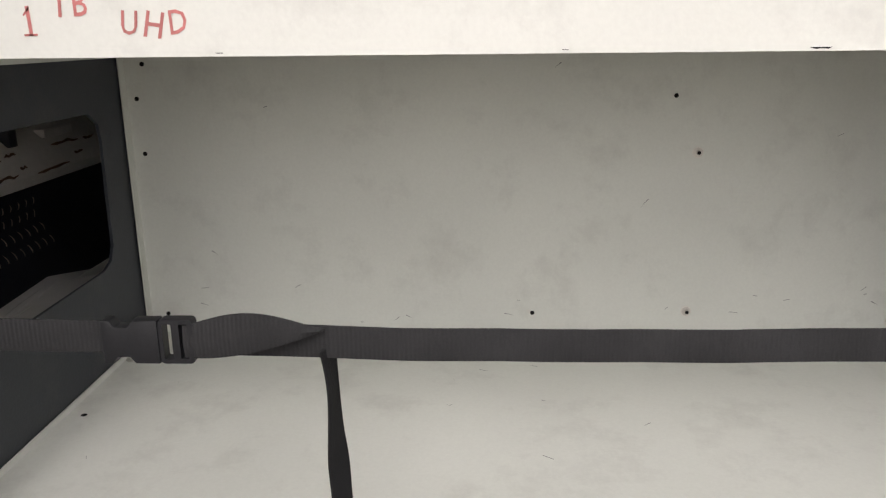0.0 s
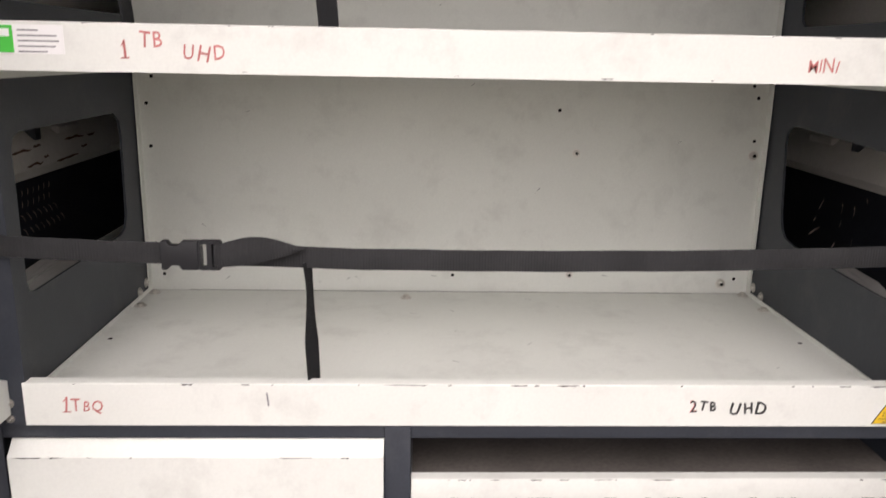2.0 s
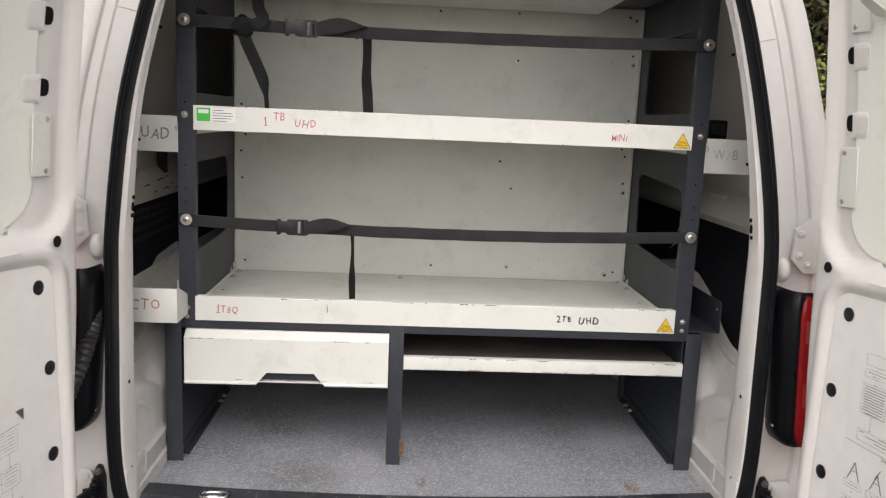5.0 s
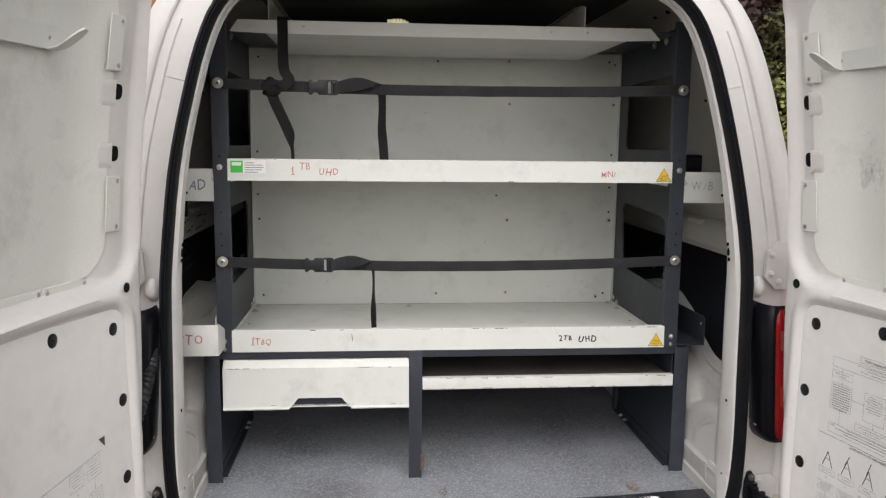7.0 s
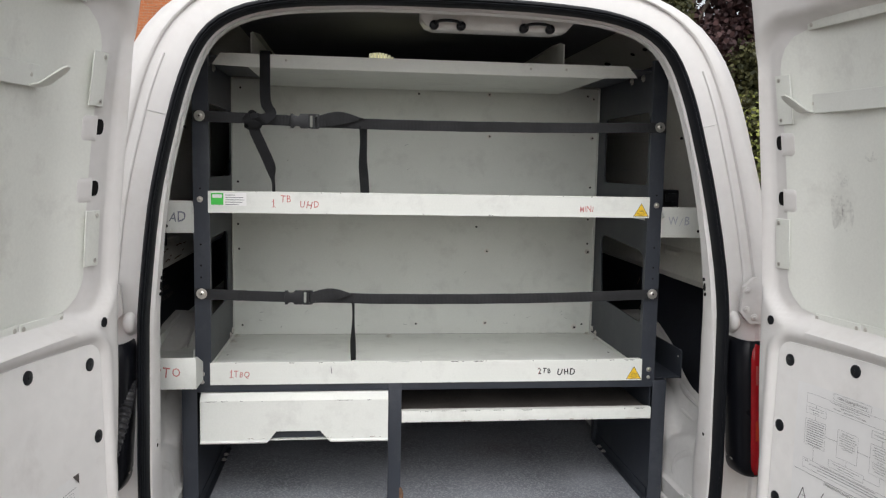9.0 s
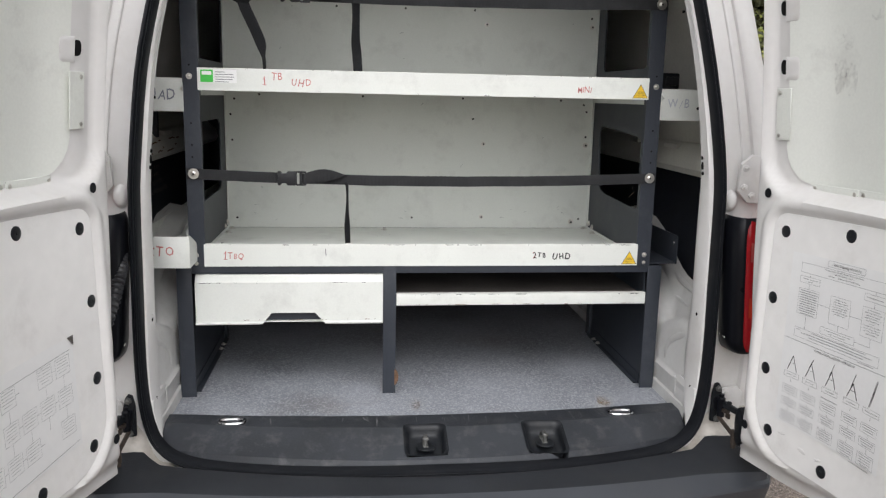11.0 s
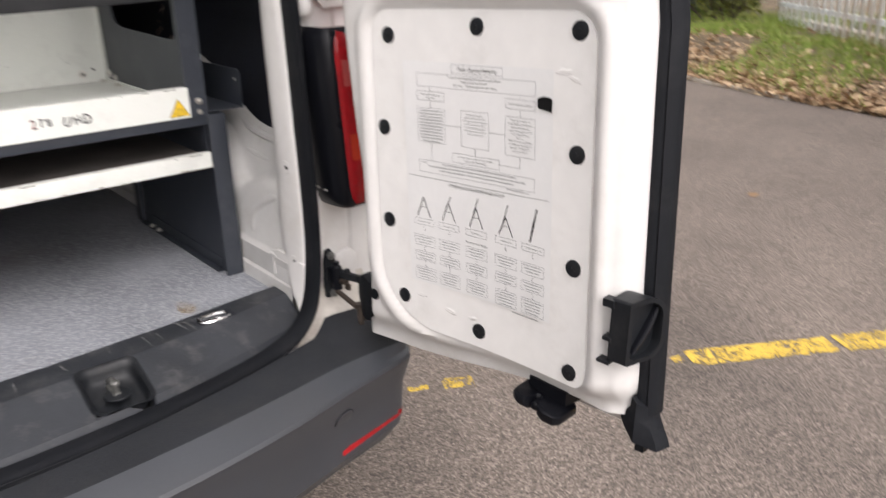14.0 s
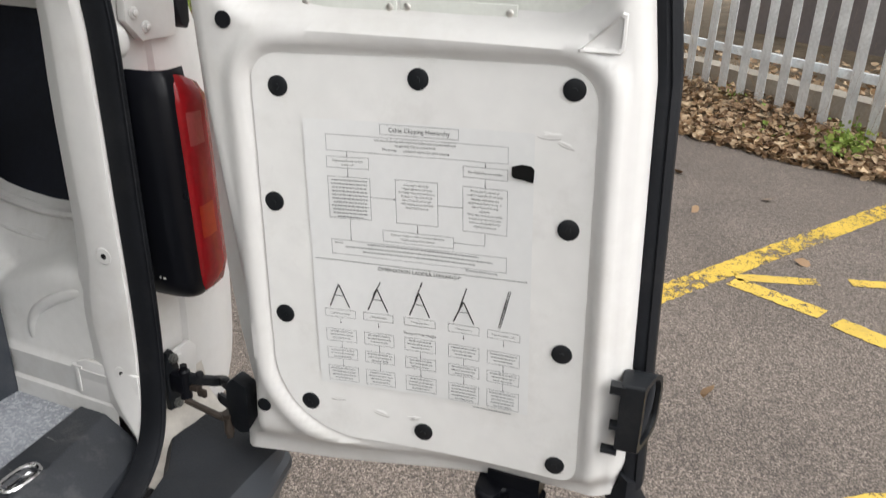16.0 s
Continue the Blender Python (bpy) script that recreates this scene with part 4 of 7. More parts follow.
def rear_door(s, origin, along, name_label):
    """One rear door as it stands open: origin on its inner face, along: its way from the hinge."""
    d = Vector((*along, 0)).normalized()
    out = Vector((-d.y, d.x, 0)) * (1 if s > 0 else -1)
    o = Vector(origin)

    def at(u, w, z):
        p = o + d * u + out * (w + TILT * (z - 0.6) + swell(u))
        return Vector((p.x, p.y, z))

    nu, nz = 72, 150
    bm = bmesh.new()
    rings = []
    for j in range(nz + 1):
        z = 0.515 + (1.74 - 0.515) * j / nz
        h = door_edge(z)
        row = []
        for i in range(nu + 1):
            u = h + (free_edge(z) - h) * i / nu
            zz = z + 0.035 * smooth(0.0, 0.35, u) * smooth(0.7, 0.515, z)
            row.append(at(u, door_w(u, zz), zz))
        rings.append(row)
    loft(bm, rings)
    # outer skin and rim
    rim = []
    for j in range(0, nz + 1, 10):
        z = 0.515 + (1.74 - 0.515) * j / nz
        h = door_edge(z)
        zz = lambda u: z - 0.008 * smooth(0.0, 0.35, u) * smooth(0.7, 0.515, z)
        zi = lambda u: z + 0.035 * smooth(0.0, 0.35, u) * smooth(0.7, 0.515, z)
        base, e = -LEAN * max(0.0, z - 1.05) ** 1.5, free_edge(z)
        rim.append([at(h, door_w(h, z), z), at(h - (0.006 + 0.018 * smooth(1.0, 0.76, z)) * smooth(0.64, 0.7, z) - 0.01, base + 0.06, z), at(h - 0.012, base + 0.085, z), at(h + 0.02, base + 0.10, z), at(0.15, base + 0.115, zz(0.15)), at(e - 0.01, base + 0.10, zz(0.4)), at(e + 0.008, base + 0.09, zz(0.4)), at(e + 0.004, base + 0.066, zz(0.4)), at(e, door_w(e, zi(e)), zi(e))])
    loft(bm, rim)
    for k in (0, -1):
        bm.faces.new([bm.verts.new(p) for p in rim[k]])
    door = part("rear_door", bm, VAN_WHITE, van, name_label, smooth=50)

    # lower board, a thin bent sheet with a slightly ragged outline
    bm = bmesh.new()
    u0, z0, u1, z1 = -0.040, 0.578, 0.342, 1.057
    corner = lambda near, r: r - math.sqrt(max(0.0, r * r - max(0.0, r - near) ** 2))
    front, back_ = [], []
    heights = [z0 + 0.0006 * k * k for k in range(11)] + [z0 + 0.08 + (z1 - z0 - 0.12) * k / 44 for k in range(45)] + [z1 - 0.0004 * k * k for k in range(9, -1, -1)]
    for z in heights:
        left = u0 + max(corner(z - z0, 0.11), corner(z1 - z, 0.03)) + 0.0011 * noise.noise((z * 190, s, 1.0))
        right = u1 - max(corner(z - z0, 0.02), corner(z1 - z, 0.04)) + 0.0011 * noise.noise((z * 190, s, 2.0))
        for rows_, w in ((front, 0.0), (back_, 0.004)):
            row = []
            for k in range(25):
                us = left + (right - left) * k / 24
                u = us - 0.05 * (z - 0.82)
                zz = z + 0.03 * (u - 0.15)
                row.append(at(u, w + (0.0006 * noise.noise((u * 9, zz * 9, s)) if w == 0 else 0.0), zz))
            rows_.append(row)
    loft(bm, front)
    loft(bm, back_)
    loft(bm, [[r[0] for r in front], [r[0] for r in back_]])
    loft(bm, [[r[-1] for r in front], [r[-1] for r in back_]])
    loft(bm, [front[0], back_[0]])
    loft(bm, [front[-1], back_[-1]])
    bmesh.ops.remove_doubles(bm, verts=bm.verts, dist=0.00005)
    board = part("inner_board", bm, PANEL_WHITE, door, "white door lining board, dented and scuffed")
    for u, z in PLUGS:
        bm = bmesh.new()
        disc(bm, at(u, 0.0005, z), -out, 0.0118, 0.0018, 22, dome=0.0014)
        disc(bm, at(u, -0.003, z), -out, 0.0032, 0.001, 10)
        part("plug", bm, DARK_PLASTIC, board)
    # window blank and what is screwed to it
    lean = lambda z: -LEAN * max(0.0, z - 1.05) ** 1.5
    shift = 0.0 if s > 0 else 0.02
    bm = bmesh.new()
    rows = []
    for j in range(30):
        z = 1.098 + 0.557 * j / 29
        near = min(z - 1.098, 1.655 - z)
        r = 0.085
        cut = r - math.sqrt(max(0.0, r * r - max(0.0, r - near) ** 2))
        a, b = -0.062 + shift + cut, free_edge(z) - 0.03 - cut
        rows.append([at(u, lean(z) + recess(u) - 0.0025, z) for u in [a + (b - a) * k / 16 for k in range(17)]])
    loft(bm, rows)
    blank = part("window_blank", bm, BLANK_GREY, door, "grey-green painted blank over the window, scuffed")
    # shallow white pockets in the blank's edge beside the slots
    for z in (1.436, 1.327):
        bm = bmesh.new()
        u = -0.051 + shift
        rows = []
        for k, lift in ((1.0, 0.0005), (0.94, -0.0006), (0.5, -0.0006)):
            rows.append([at(p, lean(q) + recess(p) - 0.0027 + lift, q) for p, q in [(u + (px - u) * k, z + (pz - z) * k) for px, pz in rounded(u - 0.02, z - 0.022, u + 0.009, z + 0.022, (0.001, 0.008, 0.008, 0.001), 4)]])
        loft(bm, rows, close_ring=True, caps=True)
        part("pocket", bm, VAN_WHITE, door)

    def plate(name, u0, u1, z0, z1, w, mat, holes=(), label="", thick=0.002):
        bm = bmesh.new()
        us = [(u0, z0), (u1, z0), (u1, z1), (u0, z1)]
        front = [at(u, lean(z) + w, z) for u, z in us]
        rear = [at(u, lean(z) + w + thick, z) for u, z in us]
        loft(bm, [front, rear], close_ring=True, caps=True)
        bmesh.ops.bevel(bm, geom=list(bm.edges), offset=0.0007, segments=1, affect="EDGES")
        ob = part(name, bm, mat, door, label)
        for u, z in holes:
            bm = bmesh.new()
            disc(bm, at(u, lean(z) + w, z), -out, 0.0042, 0.0012, 12, dome=0.001)
            disc(bm, at(u, lean(z) + w - 0.0016, z), -out, 0.0016, 0.0006, 8)
            part("rivet", bm, ZINC, ob)

    plate("retaining_strip", -0.006, 0.104, 1.094, 1.112, 0.034, BLANK_GREY, ((0.0, 1.103), (0.096, 1.103)))
    plate("retaining_strip", 0.107, 0.236, 1.095, 1.113, 0.036, BLANK_GREY, ((0.115, 1.104), (0.228, 1.104)))
    plate("retaining_strip", 0.0, 0.24, 1.643, 1.66, 0.03, BLANK_GREY, ((0.01, 1.651), (0.2, 1.651)))
    for z0, z1, u in ((1.474, 1.567, -0.073), (1.19, 1.29, -0.09)):
        plate("clamp_plate", u + shift, u + 0.037 + shift, z0, z1, 0.0155, BLANK_GREY, ((u + 0.009 + shift, z0 + 0.009), (u + 0.009 + shift, z1 - 0.009)), thick=0.0025)
    # flat bar with a turned-out hook
    ub = -0.028 if s > 0 else 0.085
    plate("rail_bar", ub, ub + 0.25, 1.493, 1.528, 0.036, RACK_WHITE, ((ub + 0.022, 1.512), (ub + 0.09, 1.513)))
    bm = bmesh.new()
    rows = []
    for w, z, u0, u1 in ((0.036, 1.493, 0.0, 0.026), (0.018, 1.497, 0.0, 0.026), (-0.006, 1.512, 0.0, 0.024), (-0.018, 1.52, 0.002, 0.021), (-0.024, 1.524, 0.007, 0.016)):
        rows.append([at(ub + u0, lean(1.5) + w, z), at(ub + u1, lean(1.5) + w, z), at(ub + u1, lean(1.5) + w, z + 0.003), at(ub + u0, lean(1.5) + w, z + 0.003)])
    loft(bm, rows, close_ring=True, caps=True)
    part("hook", bm, RACK_WHITE, door)
    # oval slots in the flange, and grommets
    for z in (1.439, 1.330):
        u = -0.0745 + 0.9 * shift
        bm = bmesh.new()
        rows = []
        for k, lift in ((1.0, 0.001), (1.0, -0.0008), (0.5, -0.001)):
            row = []
            for i in range(24):
                q = 2 * math.pi * (i + 0.5) / 24
                uu = u + 0.0108 * math.copysign(abs(math.cos(q)) ** 0.7, math.cos(q)) * k
                zz = z + 0.0138 * math.copysign(abs(math.sin(q)) ** 0.8, math.sin(q)) * k
                row.append(at(uu, door_w(uu, zz) + lift, zz))
            rows.append(row)
        loft(bm, rows, close_ring=True, caps=True)
        part("slot", bm, HOLE, door)
    for u, z, r in ((-0.078 + 0.7 * shift, 1.085, 0.0095), (-0.05, 0.606, 0.0095)):
        bm = bmesh.new()
        disc(bm, at(u, door_w(u, z) - 0.001, z), -out, r, 0.0016, 18, bev=0.0005)
        part("grommet", bm, RUBBER, door)
    return door, at, out, d


PLUGS = [(-0.0195, 1.0168), (0.1405, 1.0355), (0.3068, 1.0397), (-0.0275, 0.8829), (0.3153, 0.8937), (-0.0182, 0.7398), (0.3225, 0.748), (0.0128, 0.6208), (0.1625, 0.604), (0.3285, 0.602)]
DOOR_R = rear_door(1, (0.6421, -0.48, 0), (0.1173, -0.9931), "white rear door, open, with a lining board")
DOOR_L = rear_door(-1, (-0.6473, -0.4697, 0), (-0.2069, -0.9784), "white rear door, open, with a lining board")

# rubber edge strip on the free edge of the door with the lock
door_r, at_r, out_r, d_r = DOOR_R
bm = bmesh.new()
rings = []
for j in range(25):
    z = 0.555 + 1.18 * j / 24
    b, e = -LEAN * max(0.0, z - 1.05) ** 1.5, free_edge(z)
    rings.append([at_r(e + u, b + w, z) for u, w in ((-0.008, 0.06), (0.0, 0.05), (0.008, 0.05), (0.012, 0.053), (0.014, 0.051), (0.021, 0.06), (0.024, 0.075), (0.018, 0.088), (0.0, 0.08))])
loft(bm, rings, close_ring=True, caps=True)
part("edge_seal", bm, RUBBER, door_r, "black rubber strip along the door edge")
bm = bmesh.new()
flare = ((0.58, 0.0, 0.0), (0.566, 0.001, 0.001), (0.556, 0.009, 0.004), (0.546, 0.014, 0.01), (0.534, 0.008, 0.016), (0.522, -0.002, 0.02))
loft(bm, [[at_r(u, w, z - drop) for u, w, drop in ((0.404 - a, 0.044, 0.0), (0.414, 0.038, 0.004), (0.424 + b, 0.05, 0.012), (0.428 + b * 1.1, 0.075, 0.014), (0.42 + b * 0.5, 0.09, 0.008), (0.402 - a * 0.5, 0.088, 0.0))] for z, a, b in flare], close_ring=True, caps=True)
loft(bm, [[at_r(u, w, z) for u, w in ((0.412, 0.05), (0.425, 0.05), (0.427, 0.075), (0.412, 0.078))] for z in (0.53, 0.508, 0.5)], close_ring=True, caps=True)
part("seal_end", bm, RUBBER, door_r, "black rubber end piece of the strip")
# lock pocket on the door's edge
bm = bmesh.new()
outline = rounded(0.652, 0.045, 0.736, 0.103, (0.004, 0.004, 0.03, 0.024), 6)
for k0, k1, hole in ((0.0, 0.72, ()), (0.72, 1.0, (rounded(0.656, 0.049, 0.732, 0.099, (0.004, 0.004, 0.027, 0.021), 6),)), (0.96, 1.06, (rounded(0.658, 0.051, 0.73, 0.097, (0.008, 0.008, 0.024, 0.02), 6),))):
    tmp = bmesh.new()
    prism(tmp, [(w - 0.055, z) for z, w in outline], 0, k0, k1, holes=[[(w - 0.055, z) for z, w in loop] for loop in hole])
    for vert in tmp.verts:
        k, w, z = vert.co
        vert.co = at_r(0.392 + k * (0.024 + 0.32 * (w + 0.01)), w, z - 0.002)
    me_ = bpy.data.meshes.new("tmp")
    tmp.to_mesh(me_)
    tmp.free()
    bm.from_mesh(me_)
    bpy.data.meshes.remove(me_)
for z0, z1, reach in ((0.646, 0.65, 0.014), (0.678, 0.683, 0.008), (0.722, 0.732, 0.012)):
    loft(bm, [[at_r(u, w, z) for u, w in ((0.392 - reach, 0.0), (0.392 - reach, -0.013), (0.396, -0.013), (0.396, 0.0))] for z in (z0, z1)], close_ring=True, caps=True)
lock = part("lock_pocket", bm, DARK_PLASTIC, door_r, "black plastic lock pocket")
bm = bmesh.new()
ribbon(bm, spline([at_r(0.414, 0.006, 0.662), at_r(0.42, 0.02, 0.682), at_r(0.423, 0.034, 0.702), at_r(0.422, 0.046, 0.72)], 5), d_r, 0.012, 0.003)
part("pull", bm, GLOSS_BLACK, lock)
# triangular pressing under the window
bm = bmesh.new()
tri = [(0.311, 1.08), (0.327, 1.08), (0.345, 1.08), (0.3485, 1.083), (0.3485, 1.098), (0.348, 1.112), (0.344, 1.1135), (0.333, 1.102), (0.3215, 1.0905), (0.311, 1.082)]
loft(bm, [[at_r(0.334 + (u - 0.334) * k, door_w(0.334 + (u - 0.334) * k, 1.095 + (z - 1.095) * k) - lift, 1.095 + (z - 1.095) * k) for u, z in tri] for k, lift in ((1.22, -0.001), (1.1, 0.0018), (0.95, 0.0016), (0.84, -0.0004))], close_ring=True)
part("pressed_triangle", bm, VAN_WHITE, door_r)
# latch under the door
bm = bmesh.new()
lobes = ((0.222, 0.05), (0.222, 0.002), (0.226, -0.008), (0.238, -0.014), (0.252, -0.011), (0.259, 0.0), (0.261, 0.014), (0.268, 0.018), (0.276, 0.013), (0.277, 0.0), (0.282, -0.011), (0.298, -0.017), (0.318, -0.012), (0.326, 0.0), (0.328, 0.05))
def lobe(u, w, g=0.0):
    return 0.275 + (u - 0.275) * (0.82 - 0.12 * g), 0.012 + (w - 0.012) * 0.75 + g * 0.005


loft(bm, [[at_r(*lobe(u, w, g), z - 0.1 * (u - 0.275)) for u, w in lobes] for z, g in ((0.515, 1.0), (0.518, 0.3), (0.522, 0.0), (0.531, 0.0), (0.534, 0.6))], close_ring=True, caps=True)
disc(bm, at_r(0.27, 0.016, 0.523), -out_r, 0.007, 0.012, 14, dome=0.003)
loft(bm, [[at_r(u, w, z) for u, w in ((0.24, 0.07), (0.243, 0.024), (0.31, 0.024), (0.318, 0.07))] for z in (0.53, 0.552)], close_ring=True, caps=True)
part("latch", bm, GLOSS_BLACK, door_r, "black latch body under the door")


# hinges, check straps and the cable conduit
def hinges(s, door, at, out):
    body = bmesh.new()
    prism(body, [(s * 0.66, 1.07), (s * 0.684, 1.044), (s * 0.744, 1.044), (s * 0.748, 1.14), (s * 0.69, 1.15), (s * 0.664, 1.128)], 1, -0.248, -0.236, bev=0.0015)
    plate = part("hinge_plate", body, VAN_WHITE, van, "white painted door hinge")
    for x, z in ((0.673, 1.12), (0.673, 1.078), (0.692, 1.06)):
        bm = bmesh.new()
        disc(bm, (s * x, -0.248, z), (0, -1, 0), 0.0075, 0.003, 16, bev=0.001)
        disc(bm, (s * x, -0.251, z), (0, -1, 0), 0.004, 0.0025, 12, dome=0.001)
        part("bolt", bm, VAN_WHITE, plate)
    bm = bmesh.new()
    loft(bm, [[(s * (0.648 + 0.0125 * k * math.cos(a)), -0.244 - h, 1.048 + 0.02 * k * math.sin(a)) for a in [2 * math.pi * i / 20 for i in range(20)]] for k, h in ((1.25, -0.004), (1.0, 0.001), (0.9, 0.006), (0.65, 0.01), (0.3, 0.0115))], close_ring=True, caps=True)
    part("door_buffer", bm, VAN_WHITE, van, "white rounded buffer on the door pillar")
    bm = bmesh.new()
    prism(bm, [(s * 0.744, 1.2), (s * 0.768, 1.2), (s * 0.768, 1.06), (s * 0.762, 1.05), (s * 0.752, 1.058), (s * 0.745, 1.08)], 1, -0.252, -0.2, bev=0.003)
    part("hinge_arm", bm, DARK_PLASTIC, plate)
    # lower hinge: black bracket on the jamb, bent arm, stay rod and the plate on the door
    bm = bmesh.new()
    prism(bm, [(s * 0.638, 0.538), (s * 0.66, 0.534), (s * 0.663, 0.598), (s * 0.658, 0.622), (s * 0.652, 0.631), (s * 0.643, 0.628), (s * 0.638, 0.606)], 1, -0.262, -0.254, bev=0.002)
    base_ = part("hinge_bracket", bm, DARK_PLASTIC, van, "black greasy lower hinge bracket")
    for z in (0.618, 0.545):
        bm = bmesh.new()
        disc(bm, (s * 0.651, -0.262, z), (0, -1, 0), 0.0075, 0.005, 6)
        disc(bm, (s * 0.651, -0.267, z), (0, -1, 0), 0.0045, 0.003, 12, dome=0.001)
        part("bolt", bm, DULL_STEEL, base_)
    bm = bmesh.new()
    box(bm, (s * 0.642, -0.284, 0.568), (s * 0.661, -0.258, 0.598), 0.005)
    disc(bm, (s * 0.652, -0.28, 0.558), (0, 0, 1), 0.0085, 0.046, 14, bev=0.003)
    disc(bm, (s * 0.652, -0.28, 0.604), (0, 0, 1), 0.0055, 0.007, 6)
    part("knuckle", bm, GLOSS_BLACK, base_)
    bm = bmesh.new()
    ribbon(bm, spline([(s * 0.655, -0.284, 0.590), (s * 0.66, -0.300, 0.588), (s * 0.672, -0.314, 0.583), (s * 0.674, -0.328, 0.586), (s * 0.664, -0.342, 0.592), (s * 0.658, -0.36, 0.59)], 5), (0, 0, 1), 0.013, 0.008)
    disc(bm, (s * 0.66, -0.3, 0.594), (0, 0, 1), 0.006, 0.005, 10, dome=0.002)
    part("hinge_arm", bm, DARK_PLASTIC, base_)
    bm = bmesh.new()
    box(bm, (s * 0.65, -0.3, 0.572), (s * 0.664, -0.276, 0.58), 0.002)
    box(bm, (s * 0.655, -0.31, 0.562), (s * 0.661, -0.296, 0.574), 0.002)
    part("check_arm", bm, GREASE, base_)
    bm = bmesh.new()
    tube(bm, [(s * 0.648, -0.282, 0.556), (s * 0.65, -0.315, 0.548), (s * 0.651, -0.352, 0.541)], 0.0048, 8)
    disc(bm, (s * 0.651, -0.351, 0.522), (0, 0, 1), 0.007, 0.026, 12, bev=0.002)
    disc(bm, (s * 0.651, -0.351, 0.548), (0, 0, 1), 0.0095, 0.006, 6)
    disc(bm, (s * 0.651, -0.351, 0.514), (0, 0, 1), 0.0055, 0.008, 6)
    part("stay_rod", bm, GREASE, base_, "greasy brown steel stay rod")
    bm = bmesh.new()
    prism(bm, [(-0.388, 0.534), (-0.372, 0.528), (-0.358, 0.536), (-0.352, 0.575), (-0.354, 0.604), (-0.366, 0.616), (-0.388, 0.606)], 0, s * 0.647, s * 0.672, bev=0.004)
    part("hinge_plate", bm, DARK_PLASTIC, door, "black lower hinge plate")
    # white pressing behind the hinge, with a bolt
    bm = bmesh.new()
    prism(bm, [(s * 0.664, 0.548), (s * 0.712, 0.548), (s * 0.718, 0.6), (s * 0.704, 0.616), (s * 0.672, 0.612), (s * 0.664, 0.596)], 1, -0.247, -0.24, bev=0.002)
    disc(bm, (s * 0.679, -0.247, 0.6), (0, -1, 0), 0.006, 0.003, 14, bev=0.001)
    part("jamb_pressing", bm, VAN_WHITE, van)


hinges(1, *DOOR_R[:3])
hinges(-1, *DOOR_L[:3])
bm = bmesh.new()
path = spline([(-0.668, -0.225, 0.937), (-0.654, -0.242, 0.933), (-0.646, -0.27, 0.918), (-0.646, -0.3, 0.885), (-0.652, -0.335, 0.84), (-0.664, -0.375, 0.79), (-0.68, -0.42, 0.76)], 16)
tube(bm, path, lambda t: 0.0135 + 0.002 * math.sin(t * 2 * math.pi * 34), 14)
part("cable_conduit", bm, CONDUIT, van, "black corrugated cable conduit to the door")


# ---- shelving rack ----
rack = thing("shelving_rack", (0, 0.26, FLOOR_Z), "anthracite and white steel van racking on the load floor", "rack")
SIDE_Y = 0.53


def rack_side(s):
    outline = [(0.0, 0.85), (SIDE_Y, 0.85), (SIDE_Y, 1.645), (0.0, 1.645)]
    low = [(0.09, 0.99), (0.1, 0.98), (0.13, 0.978), (0.38, 0.986), (0.412, 0.992), (0.428, 1.006), (0.436, 1.03), (0.452, 1.15), (0.45, 1.168), (0.435, 1.179), (0.412, 1.182), (0.13, 1.168), (0.1, 1.158), (0.09, 1.142)]
    if s < 0:
        low = [(0.09, 1.0), (0.095, 0.987), (0.11, 0.982), (0.41, 0.986), (0.432, 0.994), (0.443, 1.012), (0.447, 1.15), (0.442, 1.172), (0.42, 1.186), (0.112, 1.186), (0.096, 1.18), (0.09, 1.168)]
    high = rounded(0.09, 1.342, 0.45 if s > 0 else 0.515, 1.53, 0.02, 3)
    bm = bmesh.new()
    prism(bm, outline, 0, s * 0.562, s * 0.566, holes=(low, high))
    part("side_panel", bm, RACK_DARK, rack)
    bm = bmesh.new()
    prism(bm, [(s * x, y) for x, y in ((0.531, -0.002), (0.568, -0.002), (0.568, 0.02), (0.566, 0.02), (0.566, 0.0), (0.533, 0.0), (0.533, 0.014), (0.531, 0.014))], 2, 0.848, 1.648)
    post = part("post", bm, RACK_DARK, rack)
    for z in (1.11, 1.138, 1.188, 1.319):
        bm = bmesh.new()
        disc(bm, (s * 0.552, -0.0018, z), (0, -1, 0), 0.0022, 0.0004, 10)
        part("bolt_hole", bm, HOLE, post)
    for z, r in ((0.877, 0.0036), (0.857, 0.0028), (1.294, 0.004)):
        bm = bmesh.new()
        bolt_head(bm, (s * 0.5525, -0.002, z), (0, -1, 0), r)
        part("bolt", bm, ZINC, post)


rack_side(1)
rack_side(-1)


